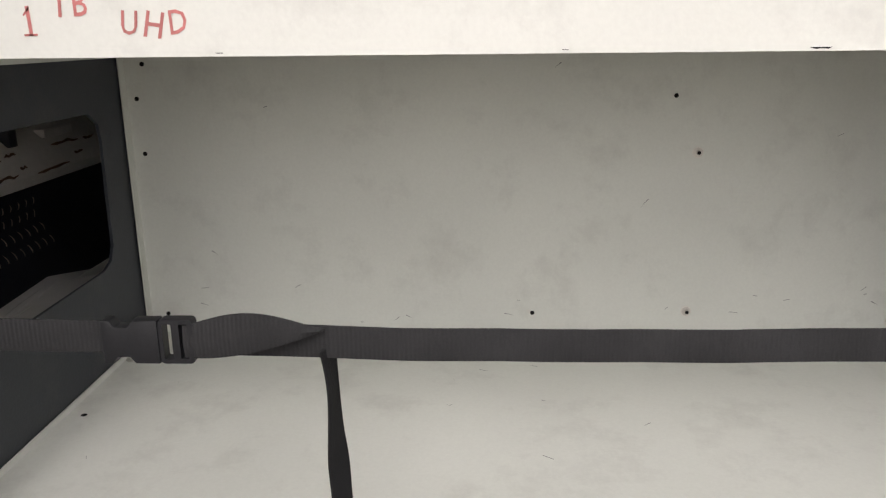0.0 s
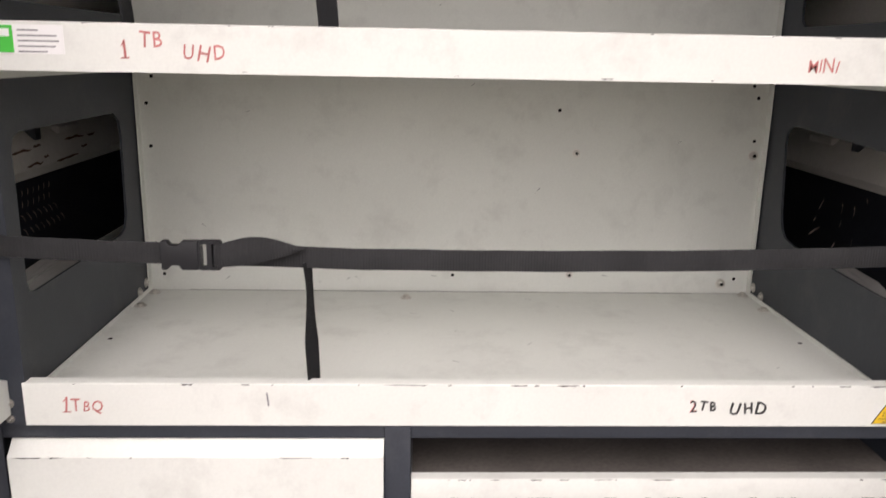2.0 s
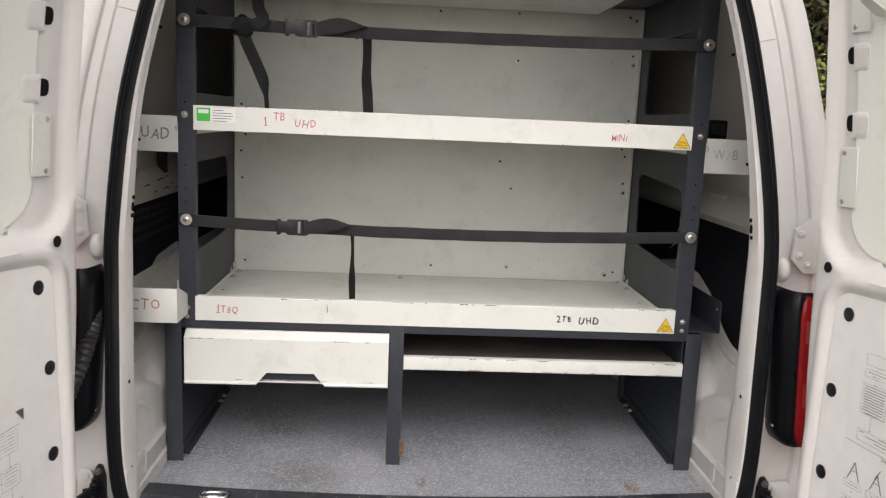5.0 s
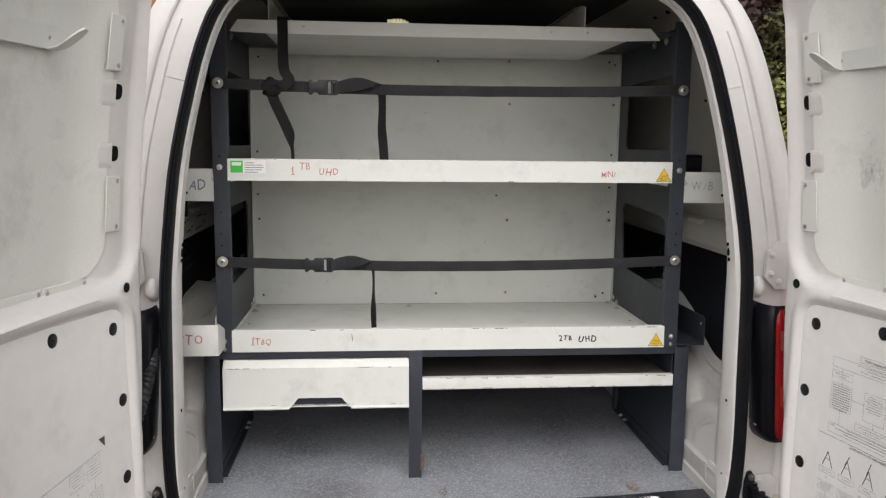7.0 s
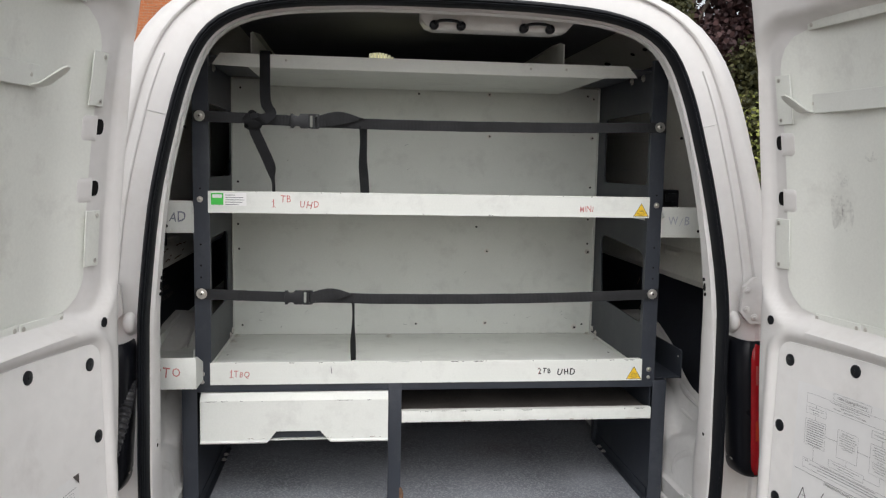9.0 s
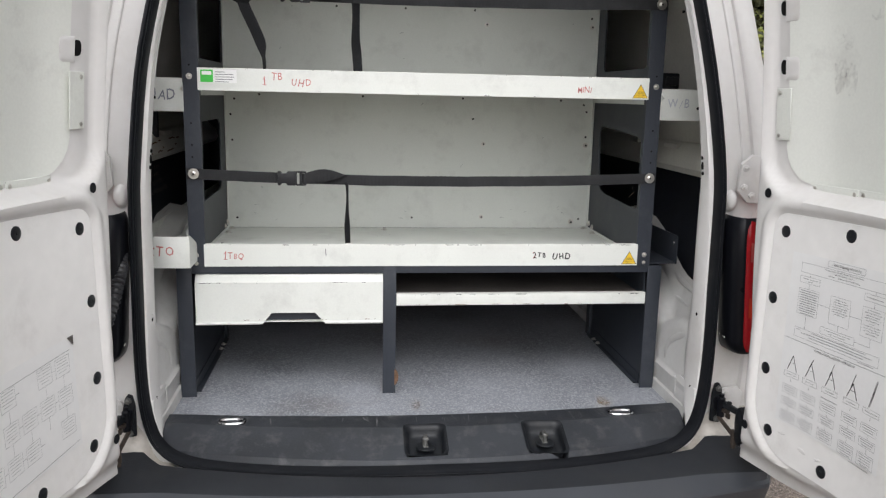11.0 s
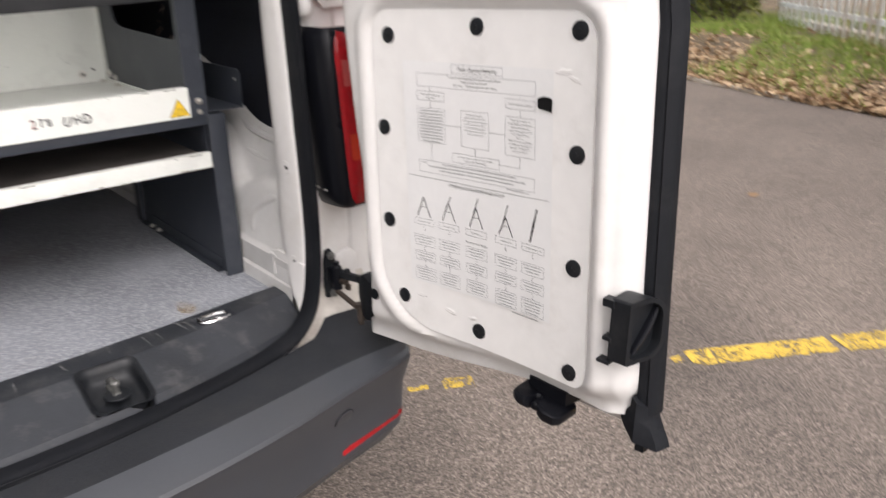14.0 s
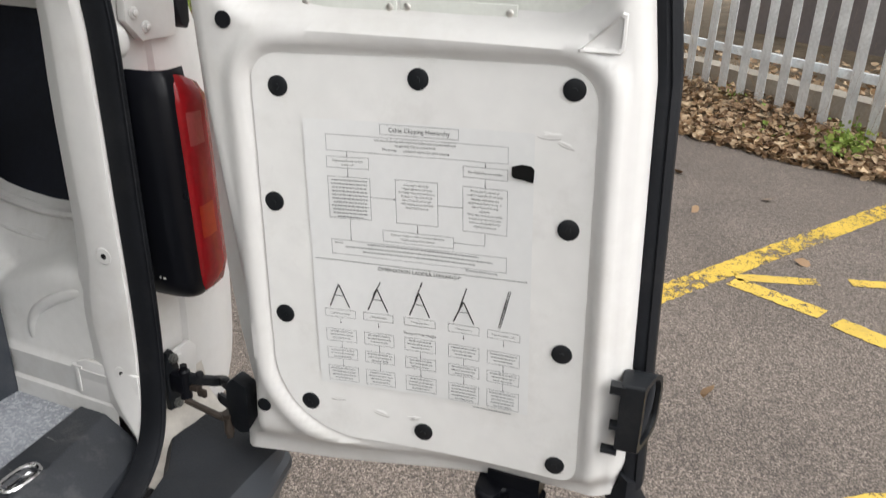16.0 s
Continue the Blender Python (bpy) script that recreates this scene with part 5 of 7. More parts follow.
def tray(z0, z1, y0=0.0, y1=0.526, x=0.534, deck=0.006, skirt=0.0, label=""):
    """A shelf tray: one folded sheet for lip and deck, and two low side lips, which may reach below the deck."""
    bm = bmesh.new()
    fold = [(y0 - 0.004, z0), (y0 - 0.004, z1 - 0.001), (y0 - 0.003, z1), (y0 + 0.013, z1), (y0 + 0.014, z1 - 0.001), (y0 + 0.014, z1 - 0.012), (y0 + 0.012, z1 - 0.012), (y0 + 0.012, z1 - 0.002), (y0 - 0.002, z1 - 0.002), (y0 - 0.002, z0 + deck), (y1, z0 + deck), (y1, z0 + deck - 0.002), (y0 - 0.002, z0 + deck - 0.002), (y0 - 0.002, z0)]
    prism(bm, fold, 0, -x, x)
    ob = part("shelf_tray", bm, RACK_WHITE, rack, label)
    for s in (-1, 1):
        bm = bmesh.new()
        prism(bm, [(s * x, z0 + deck), (s * 0.5575, z0 + deck), (s * 0.5585, z0 + 0.012), (s * 0.561, z0 + 0.012), (s * 0.561, z0 + deck - 0.002), (s * x, z0 + deck - 0.002)], 1, y0 + 0.004, y1)
        if skirt:
            box(bm, (s * 0.5575, y0 + 0.004, z0 - skirt), (s * 0.561, y1, z0 + deck - 0.002))
        part("side_lip", bm, RACK_WHITE, ob)
    return ob


low_tray = tray(0.85, 0.904, label="white steel shelf tray with chipped front lip")
mid_tray = tray(1.263, 1.314, skirt=0.012, label="white steel shelf tray with chipped front lip")
bm = bmesh.new()
prism(bm, [(-0.535, 1.612), (-0.44, 1.6085), (0.42, 1.6085), (0.515, 1.612), (0.49, 1.64), (-0.515, 1.64)], 1, 0.068, 0.071)
box(bm, (-0.515, 0.071, 1.638), (0.49, 0.085, 1.64))
box(bm, (-0.45, 0.071, 1.609), (0.43, 0.52, 1.611))
top_tray = part("shelf_tray", bm, RACK_WHITE, rack, "white steel top shelf with a bevelled front")
for x in (-0.445, 0.325):
    bm = bmesh.new()
    prism(bm, [(0.08, 1.612), (0.5, 1.612), (0.5, 1.70), (0.12, 1.70), (0.08, 1.69)], 0, x, x + 0.002)
    q = 1 if x < 0 else -1
    prism(bm, [(x, 1.7), (x + q * 0.018, 1.694), (x + q * 0.018, 1.692), (x, 1.698)], 1, 0.12, 0.5)
    part("divider", bm, RACK_WHITE, top_tray)
for s in (-1, 1):
    bm = bmesh.new()
    prism(bm, [(s * 0.561, 0.06), (s * 0.561, 0.5), (s * 0.43, 0.5), (s * 0.45, 0.09)], 2, 1.63, 1.634)
    part("gusset", bm, RACK_DARK, rack)

for z0, z1 in ((0.856, 1.266), (1.285, 1.628)):
    bm = bmesh.new()
    box(bm, (-0.56, 0.528, z0), (0.56, 0.531, z1), 0.0005)
    for s in (-1, 1):
        box(bm, (s * 0.56, 0.512, z0), (s * 0.558, 0.528, z1))
    back_panel = part("back_panel", bm, RACK_WHITE, rack, "white steel back panel with bolts and scuffs")

# base unit
base = thing("base_unit", (0, 0.24, FLOOR_Z), "anthracite steel base unit with a white drawer and shelf", "cabinet")
for x0, x1 in ((-0.601, -0.565), (0.565, 0.601), (-0.108, -0.076)):
    bm = bmesh.new()
    box(bm, (x0, -0.003, FLOOR_Z), (x1, 0.0, 0.848), 0.0008)
    sx = x0 if x0 < -0.2 else x1 - 0.003
    box(bm, (sx, 0.0, FLOOR_Z), (sx + 0.003, 0.035, 0.848))
    part("post", bm, RACK_DARK, base)
for s in (-1, 1):
    part("side_panel", boxm(((s * 0.575, 0.002, FLOOR_Z), (s * 0.579, 0.46, 0.84))), RACK_DARK, base)
    part("rear_post", boxm(((s * 0.565, 0.46, FLOOR_Z), (s * 0.601, 0.49, 0.848)), bev=0.001), RACK_DARK, base)
part("middle_panel", boxm(((-0.094, 0.002, 0.70), (-0.09, 0.46, 0.84))), RACK_DARK, base)
bm = bmesh.new()
box(bm, (-0.6, 0.001, 0.831), (0.6, 0.004, 0.849), 0.0006)
box(bm, (-0.6, 0.004, 0.845), (0.6, 0.48, 0.848))
part("top_beam", bm, RACK_DARK, base)
bm = bmesh.new()
handle = [(-0.398, 0.711), (-0.378, 0.736), (-0.274, 0.736), (-0.252, 0.711)]
prism(bm, [(-0.557, 0.711)] + handle + [(-0.109, 0.711), (-0.109, 0.812), (-0.557, 0.812)], 1, -0.013, -0.010)
drawer = part("drawer", bm, RACK_WHITE, base, "white steel drawer with a chipped front and a cut-out pull")
part("top_fold", prism(bmesh.new(), [(-0.013, 0.812), (0.004, 0.829), (0.022, 0.829), (0.022, 0.826), (0.005, 0.826), (-0.010, 0.811)], 0, -0.557, -0.109), RACK_WHITE, drawer)
for x0, x1 in ((-0.557, -0.4), (-0.25, -0.109)):
    part("bottom_lip", prism(bmesh.new(), [(-0.0145, 0.7155), (-0.0175, 0.7115), (-0.0155, 0.708), (-0.008, 0.708), (-0.008, 0.711), (-0.013, 0.7125)], 0, x0, x1), RACK_WHITE, drawer)
for x in (-0.55, -0.117):
    part("side", boxm(((x, 0.0, 0.714), (x + 0.002, 0.44, 0.81))), RACK_WHITE, drawer)
part("bottom", boxm(((-0.55, -0.006, 0.7115), (-0.115, 0.44, 0.7138))), RACK_WHITE, drawer)
part("rear", boxm(((-0.548, 0.438, 0.714), (-0.117, 0.44, 0.81))), RACK_WHITE, drawer)
bm = bmesh.new()
box(bm, (-0.41, 0.004, 0.7145), (-0.24, 0.006, 0.745))
part("pull_recess", bm, RACK_DARK, drawer)
bm = bmesh.new()
box(bm, (-0.075, -0.006, 0.75), (0.562, -0.003, 0.779), 0.0006)
box(bm, (-0.075, -0.003, 0.776), (0.562, 0.01, 0.779))
part("shelf", bm, RACK_WHITE, base, "white shelf edge with chipped paint")
part("shelf_mat", boxm(((-0.074, 0.0, 0.762), (0.562, 0.47, 0.768))), BROWN_MAT, base, "dark brown worn shelf surface")

# side trays along the van's inner sides
def side_tray(s, z0, z1, y0, x0, x1, far, label):
    """A long tray beside the rack: lettered front, inner wall, deck and outer wall."""
    bm = bmesh.new()
    box(bm, (s * x0, y0, z0), (s * x1, y0 + 0.002, z1), 0.0005)
    ob = tagged(part("side_tray", bm, RACK_WHITE), label, "shelf tray", "trays along the van's sides")
    part("inner_wall", boxm(((s * 0.57, max(y0 + 0.002, -0.004), z0), (s * 0.572, 1.3, z1)), bev=0.0005), RACK_WHITE, ob)
    if x0 < 0.569:
        part("side_return", prism(bmesh.new(), [(y0 + 0.002, z0), (y0 + 0.002, z1), (y0 + 0.012, z1), (-0.02, z1 - 0.022), (-0.004, z1 - 0.03), (-0.004, z0)], 0, s * x0, s * (x0 + 0.002)), RACK_WHITE, ob)
        part("front_deck", boxm(((s * (x0 + 0.002), y0 + 0.002, z0 + 0.002), (s * 0.572, -0.004, z0 + 0.004))), RACK_WHITE, ob)
    part("deck", boxm(((s * 0.572, y0 + 0.002, z0 + 0.002), (s * (x1 - 0.002), 1.3, z0 + 0.004))), RACK_WHITE, ob)
    part("outer_wall", boxm(((s * x1, y0 + 0.002, z0), (s * (x1 - 0.002), 1.3, far))), RACK_WHITE, ob)
    if z0 > 1.0:
        part("support_arm", boxm(((s * 0.775, 0.6, 1.12), (s * 0.80, 0.62, z0 + 0.001)), bev=0.001), RACK_DARK, ob)
    return ob


tray_octo = side_tray(-1, 0.864, 0.937, -0.085, 0.55, 0.72, 0.908, "white steel side tray lettered in red marker")
tray_quad = side_tray(-1, 1.214, 1.29, 0.006, 0.5668, 0.807, 1.29, "white steel side tray lettered in dark marker")
tray_wb = side_tray(1, 1.214, 1.29, 0.006, 0.5668, 0.807, 1.29, "white steel side tray lettered in faint blue marker")
bm = bmesh.new()
prism(bm, [(0.0, 0.852), (0.0, 0.918), (0.006, 0.925), (0.5, 0.925), (0.5, 0.852)], 0, 0.638, 0.641)
box(bm, (0.569, 0.0, 0.8535), (0.638, 0.5, 0.8555))
bracket = tagged(part("support_bracket", bm, RACK_DARK), "anthracite steel bracket beside the racking", "bracket")
bm = bmesh.new()
disc(bm, (0.638, 0.018, 0.905), (-1, 0, 0), 0.003, 0.0004, 10)
part("bolt_hole", bm, LINER_GREY, bracket)


# ---- straps ----
def buckle(bm, x, y, z):
    """A side-release buckle, its left end at x."""
    body = [(0.0, -0.0165), (0.006, -0.0165), (0.010, -0.0115), (0.019, -0.0115), (0.023, -0.0165), (0.041, -0.0165), (0.041, 0.0165), (0.023, 0.0165), (0.019, 0.0115), (0.010, 0.0115), (0.006, 0.0165), (0.0, 0.0165)]
    tmp = bmesh.new()
    prism(tmp, [(x + a, z + b) for a, b in body], 1, y - 0.0105, y + 0.002, bev=0.0012)
    prism_frame = rounded(x + 0.041, z - 0.0168, x + 0.066, z + 0.0168, 0.003, 3)
    slots = [rounded(x + 0.044, z - 0.0135, x + 0.0505, z + 0.0135, 0.001, 2), rounded(x + 0.056, z - 0.0135, x + 0.0625, z + 0.0135, 0.001, 2)]
    prism(tmp, prism_frame, 1, y - 0.009, y + 0.001, holes=slots)
    me_ = bpy.data.meshes.new("tmp")
    tmp.to_mesh(me_)
    tmp.free()
    bm.from_mesh(me_)
    bpy.data.meshes.remove(me_)


def strap(z, sag, bx, tail_x, tail_to, tail_end_x, twist, label):
    """A strap from post to post with a buckle, a doubled fold and a hanging tail."""
    st = thing("webbing_strap", (0, -0.006, z), label, "strap", "straps across the racking")

    def line(x):
        return z - sag * (1 - (x / 0.55) ** 2)
    for a, b in ((-0.566, bx + 0.004), (bx + 0.05, 0.566)):
        n = 26
        bm = bmesh.new()
        ribbon(bm, [(a + (b - a) * i / n, -0.0065 - 0.004 * math.sin(math.pi * i / n) + 0.0012 * noise.noise((a + i * 0.3, z, 0)), line(a + (b - a) * i / n) + 0.0012 * noise.noise((i * 0.4, z * 7, 2))) for i in range(n + 1)], (0, 0.03, 1), 0.0245, 0.0018)
        part("band", bm, WEB_RIBBED, st)
    # the free end, folded back over the band and tapering where it twists behind it
    bm = bmesh.new()
    n = 18
    rings = []
    for i in range(n + 1):
        t = i / n
        x = bx + 0.058 + (tail_x - bx - 0.056) * t
        lo = line(x) - 0.0125 + 0.0235 * t ** 1.6
        hi = line(x) + 0.0122 + 0.0125 * math.sin(math.pi * min(1.0, t * 1.02)) ** 1.2
        y = -0.0135 - 0.006 * math.sin(math.pi * t)
        lo = min(lo, hi - 0.0006)
        rings.append([(x, y, lo), (x, y - 0.002, (lo + hi) / 2), (x, y, hi), (x, y + 0.0022, hi), (x, y + 0.0006, (lo + hi) / 2), (x, y + 0.0022, lo)])
    loft(bm, rings, close_ring=True, caps=True)
    part("folded_end", bm, WEB_RIBBED, st)
    bm = bmesh.new()
    pts = spline([(tail_x + 0.002, -0.004, line(tail_x) - 0.004), (tail_x + 0.003, 0.002, z - 0.05), (tail_x + 0.002, 0.01, z - 0.10), ((tail_x + tail_end_x) / 2, 0.016, (z + tail_to) / 2 - 0.03), (tail_end_x, 0.02, tail_to)], 8)
    turns = [(math.cos(a), math.sin(a) * 0.9 + 0.1, 0) for a in [twist + 0.2 * math.sin(i * 0.2) for i in range(len(pts))]]
    ribbon(bm, pts, [Vector(w) for w in turns], 0.0235, 0.0016)
    part("tail", bm, WEB, st, "hanging webbing tail")
    bm = bmesh.new()
    buckle(bm, bx, -0.007, line(bx + 0.03))
    part("buckle", bm, BUCKLE, st, "black plastic side-release buckle")
    for s in (-1, 1):
        bm = bmesh.new()
        disc(bm, (s * 0.55, -0.0078, z), (0, -1, 0), 0.0125, 0.0016, 24, bev=0.0005)
        disc(bm, (s * 0.55, -0.0094, z), (0, -1, 0), 0.0062, 0.0022, 16, dome=0.0012)
        washer = part("washer_bolt", bm, ZINC, st, "zinc washer and socket bolt")
        bm = bmesh.new()
        disc(bm, (s * 0.55, -0.0127, z), (0, -1, 0), 0.0024, 0.0006, 6)
        part("socket", bm, HOLE, washer)
    return st


strap(1.072, 0.0125, -0.357, -0.198, 0.862, -0.193, 1.22, "black webbing strap with a buckle, bolted above the lower tray")
strap(1.486, 0.010, -0.343, -0.177, 1.275, -0.167, 0.6, "black webbing strap with a buckle, bolted above the middle tray")

# knotted strap that hangs from the top shelf
kn = thing("knotted_strap", (-0.4, 0.0, 1.48), "black webbing strap hanging from the top shelf, knotted round another strap", "strap")
bm = bmesh.new()
pts = spline([(-0.41, 0.2, 1.648), (-0.41, 0.09, 1.648), (-0.41, 0.066, 1.643), (-0.409, 0.06, 1.61), (-0.406, 0.03, 1.56), (-0.4, 0.0, 1.518), (-0.387, -0.02, 1.495), (-0.402, -0.028, 1.48), (-0.426, -0.026, 1.474)], 6)
ribbon(bm, pts, [Vector((math.cos(a), math.sin(a) * 0.5, -0.25 * a)) for a in [0.0 + 1.1 * max(0, i / len(pts) - 0.6) for i in range(len(pts))]], 0.0245, 0.002)
part("hanging_band", bm, WEB, kn)
for tilt, r in ((0.5, 0.019), (-0.6, 0.021), (0.1, 0.0165)):
    bm = bmesh.new()
    m = Matrix.Translation((-0.428, -0.012, 1.476)) @ Matrix.Rotation(tilt, 4, "Y") @ Matrix.Rotation(0.4 * tilt, 4, "Z")
    loop_pts = [m @ Vector((0.006 * math.sin(2 * a), r * 0.8 * math.sin(a), r * math.cos(a))) for a in [2 * math.pi * i / 24 for i in range(25)]]
    ribbon(bm, loop_pts, [m.to_3x3() @ Vector((1, 0.2 * math.sin(i), 0.15)) for i in range(25)], 0.017, 0.0022)
    part("knot_turn", bm, WEB, kn)
bm = bmesh.new()
pts = spline([(-0.428, -0.02, 1.472), (-0.422, -0.016, 1.448), (-0.406, -0.008, 1.411), (-0.391, 0.002, 1.373), (-0.386, 0.012, 1.342), (-0.385, 0.018, 1.31), (-0.385, 0.02, 1.278)], 6)
ribbon(bm, pts, [Vector((math.cos(a), 0.9 * math.sin(a), 0)) for a in [0.2 + 1.25 * smooth_step(0.38, 0.68, i / len(pts)) for i in range(len(pts))]], 0.0245, 0.0018)
part("loose_end", bm, WEB, kn)

# ---- fixings of the rack ----
for x, z, big in ((0.214, 1.602, 1), (0.217, 1.475, 1), (0.217, 1.119, 1), (0.217, 0.891, 1), (0.507, 0.876, 1.25), (0.542, 1.119, 1.25), (0.543, 1.477, 1), (0.542, 1.597, 1)):
    bm = bmesh.new()
    bolt_head(bm, (x, 0.5272, z), (0, -1, 0), 0.0036 * big)
    b = part("bolt", bm, ZINC, back_panel)
    bm = bmesh.new()
    disc(bm, (x, 0.5279, z), (0, -1, 0), 0.0076 * big, 0.0008, 18)
    part("washer", bm, LINER_GREY, b, "pale washer")
    bm = bmesh.new()
    disc(bm, (x, 0.5218, z), (0, -1, 0), 0.0027 * big, 0.0006, 8)
    part("socket", bm, HOLE, b)
for x, z in ((-0.231, 1.515), (-0.028, 1.515), (0.18, 1.516), (0.541, 1.502), (0.543, 1.323), (0.54, 1.222), (0.541, 1.145), (-0.544, 1.324), (-0.545, 1.196), (-0.534, 0.886), (0.532, 0.885), (-0.46, 1.256), (-0.154, 1.256), (0.15, 1.256),
             (0.457, 1.256), (-0.533, 1.242), (0.53, 1.243), (-0.002, 0.888), (0.183, 1.195), (-0.542, 1.121), (-0.535, 1.602), (-0.003, 1.599), (0.525, 1.606)):
    bm = bmesh.new()
    disc(bm, (x, 0.5278, z), (0, -1, 0), 0.0032, 0.0004, 10)
    part("bolt_hole", bm, HOLE, back_panel)
for x, y in ((-0.547, 0.43), (-0.547, 0.505), (-0.088, 0.487), (0.547, 0.515), (0.549, 0.428)):
    bm = bmesh.new()
    disc(bm, (x, y, 0.856), (0, 0, 1), 0.0105, 0.0014, 20, bev=0.0004)
    disc(bm, (x, y, 0.8574), (0, 0, 1), 0.0058, 0.0036, 14, dome=0.0014)
    part("washer_bolt", bm, ZINC, low_tray, "shiny flat washer and low bolt head")
for x, y in ((-0.538, 0.269), (0.536, 0.266)):
    bm = bmesh.new()
    disc(bm, (x, y, 0.856), (0, 0, 1), 0.0035, 0.0003, 10)
    part("bolt_hole", bm, HOLE, low_tray)
for s in (-1, 1):
    for y in (0.505, 0.47):
        bm = bmesh.new()
        bolt_head(bm, (s * 0.5615, y, 0.875 if y > 0.49 else 0.868), (-s, 0, 0), 0.005)
        part("bolt", bm, ZINC, low_tray)
    for y in (0.071, 0.148, 0.234):
        bm = bmesh.new()
        disc(bm, (s * 0.562, y, 1.622), (-s, 0, 0), 0.0085, 0.0016, 16)
        bolt_head(bm, (s * 0.5604, y, 1.622), (-s, 0, 0), 0.0058)
        part("bolt", bm, ZINC, rack)
for x in (-0.36, 0.24, 0.33):
    bm = bmesh.new()
    bolt_head(bm, (x, 0.0698, 1.627), (0, -1, 0), 0.003)
    part("rivet", bm, ZINC, top_tray)


def chips(x0, x1, y, z, n, seed, parent, mat=None, tall=0.0016):
    """Chipped paint along an edge: slivers with uneven ends."""
    rnd = random.Random(seed)
    bm = bmesh.new()
    for _ in range(n):
        x = rnd.uniform(x0, x1)
        w = rnd.choice((0.003, 0.006, 0.012, 0.025)) * rnd.uniform(0.6, 1.4)
        h = tall * rnd.uniform(0.4, 1.3)
        pts = [(x, z), (x + w * 0.3, z - h), (x + w * 0.55, z - h * 0.5), (x + w * 0.8, z - h * 0.9), (x + w, z)]
        bm.faces.new([bm.verts.new((a, y, b)) for a, b in pts])
    return tagged(part("paint_chips", bm, mat or RUBBER, parent, "dark chipped paint"), kind="stuff")


chips(-0.52, 0.52, -0.0043, 0.9035, 20, 3, low_tray)
chips(-0.52, 0.52, -0.0043, 1.3135, 9, 4, mid_tray, tall=0.0011)
chips(-0.52, 0.52, -0.0043, 1.2655, 5, 5, mid_tray, tall=0.0011)
chips(-0.55, -0.12, -0.0133, 0.812, 9, 6, drawer)
chips(-0.55, -0.12, -0.0135, 0.7195, 14, 7, drawer, RUST)
chips(-0.07, 0.55, -0.0064, 0.778, 16, 8, base)
chips(-0.07, 0.55, -0.0064, 0.7525, 16, 9, base, RUST)
bm = bmesh.new()
bm.faces.new([bm.verts.new((x, -0.0042, z)) for x, z in ((-0.249, 0.893), (-0.2475, 0.893), (-0.2455, 0.880), (-0.246, 0.874), (-0.2475, 0.876))])
part("scratch", bm, GREY_INK, low_tray)
rnd = random.Random(11)
bm = bmesh.new()
for _ in range(26):
    x, z, a, l = rnd.uniform(-0.5, 0.5), rnd.choice((rnd.uniform(0.87, 0.93), rnd.uniform(0.9, 1.24), rnd.uniform(1.32, 1.58))), rnd.gauss(0.2, 0.4), rnd.uniform(0.004, 0.018)
    dx, dz = math.cos(a) * l, math.sin(a) * l
    bm.faces.new([bm.verts.new((px, 0.5274, pz)) for px, pz in ((x, z), (x + dx, z + dz), (x + dx * 0.9, z + dz + 0.0006), (x + dx * 0.1, z + 0.0009))])
tagged(part("scuff_marks", bm, GREY_INK, back_panel, "small dark scuffs"), kind="stuff")
bm = bmesh.new()
for _ in range(20):
    x, y, a, l = rnd.uniform(-0.5, 0.5), rnd.uniform(0.04, 0.48), rnd.uniform(0, 3), rnd.uniform(0.003, 0.014)
    dx, dy = math.cos(a) * l, math.sin(a) * l
    bm.faces.new([bm.verts.new((px, py, 0.8565)) for px, py in ((x, y), (x + dx, y + dy), (x + dx * 0.9, y + dy + 0.0008), (x, y + 0.001))])
tagged(part("scuff_marks", bm, GREY_INK, low_tray), kind="stuff")
bm = bmesh.new()
loft(bm, [[(-0.076 + w, -0.003, FLOOR_Z + h), (-0.0745 + w * 1.3, -0.0015, FLOOR_Z + h), (-0.076 + w, 0.008, FLOOR_Z + h), (-0.0785, 0.008, FLOOR_Z + h), (-0.0785, -0.0036, FLOOR_Z + h)] for h, w in ((0.022, 0.0), (0.026, 0.002), (0.034, 0.0045), (0.046, 0.005), (0.056, 0.003), (0.062, 0.0))], close_ring=True, caps=True)
part("bent_tab", bm, RUST, base, "bent rusty tab at the foot of the post")
for s in (-1, 1):
    bm = bmesh.new()
    box(bm, (s * 0.56, 0.03, FLOOR_Z + 0.001), (s * 0.5745, 0.46, FLOOR_Z + 0.004))
    box(bm, (s * 0.572, 0.03, FLOOR_Z + 0.004), (s * 0.5745, 0.46, FLOOR_Z + 0.028))
    part("foot_rail", bm, RACK_DARK, base)
    for y in (0.36, 0.4):
        bm = bmesh.new()
        bolt_head(bm, (s * 0.566, y, FLOOR_Z + 0.004), (0, 0, 1), 0.005)
        part("bolt", bm, ZINC, base)
bm = bmesh.new()
prism(bm, [(0.004, 0.77), (0.004, 0.828), (0.12, 0.828)], 0, 0.5605, 0.5625)
part("gusset", bm, RACK_DARK, base)

# ---- lettering and stickers ----
FRONT = Matrix(((1, 0, 0, 0), (0, 0, -1, 0), (0, 1, 0, 0), (0, 0, 0, 1)))


def lettered(text, size, x, y, z, mat, parent, seed, gap=1.0, steps=(), label=""):
    part("lettering", scrawl(text, size, Matrix.Translation((x, y, z)) @ FRONT, seed, gap, steps), mat, parent, label)


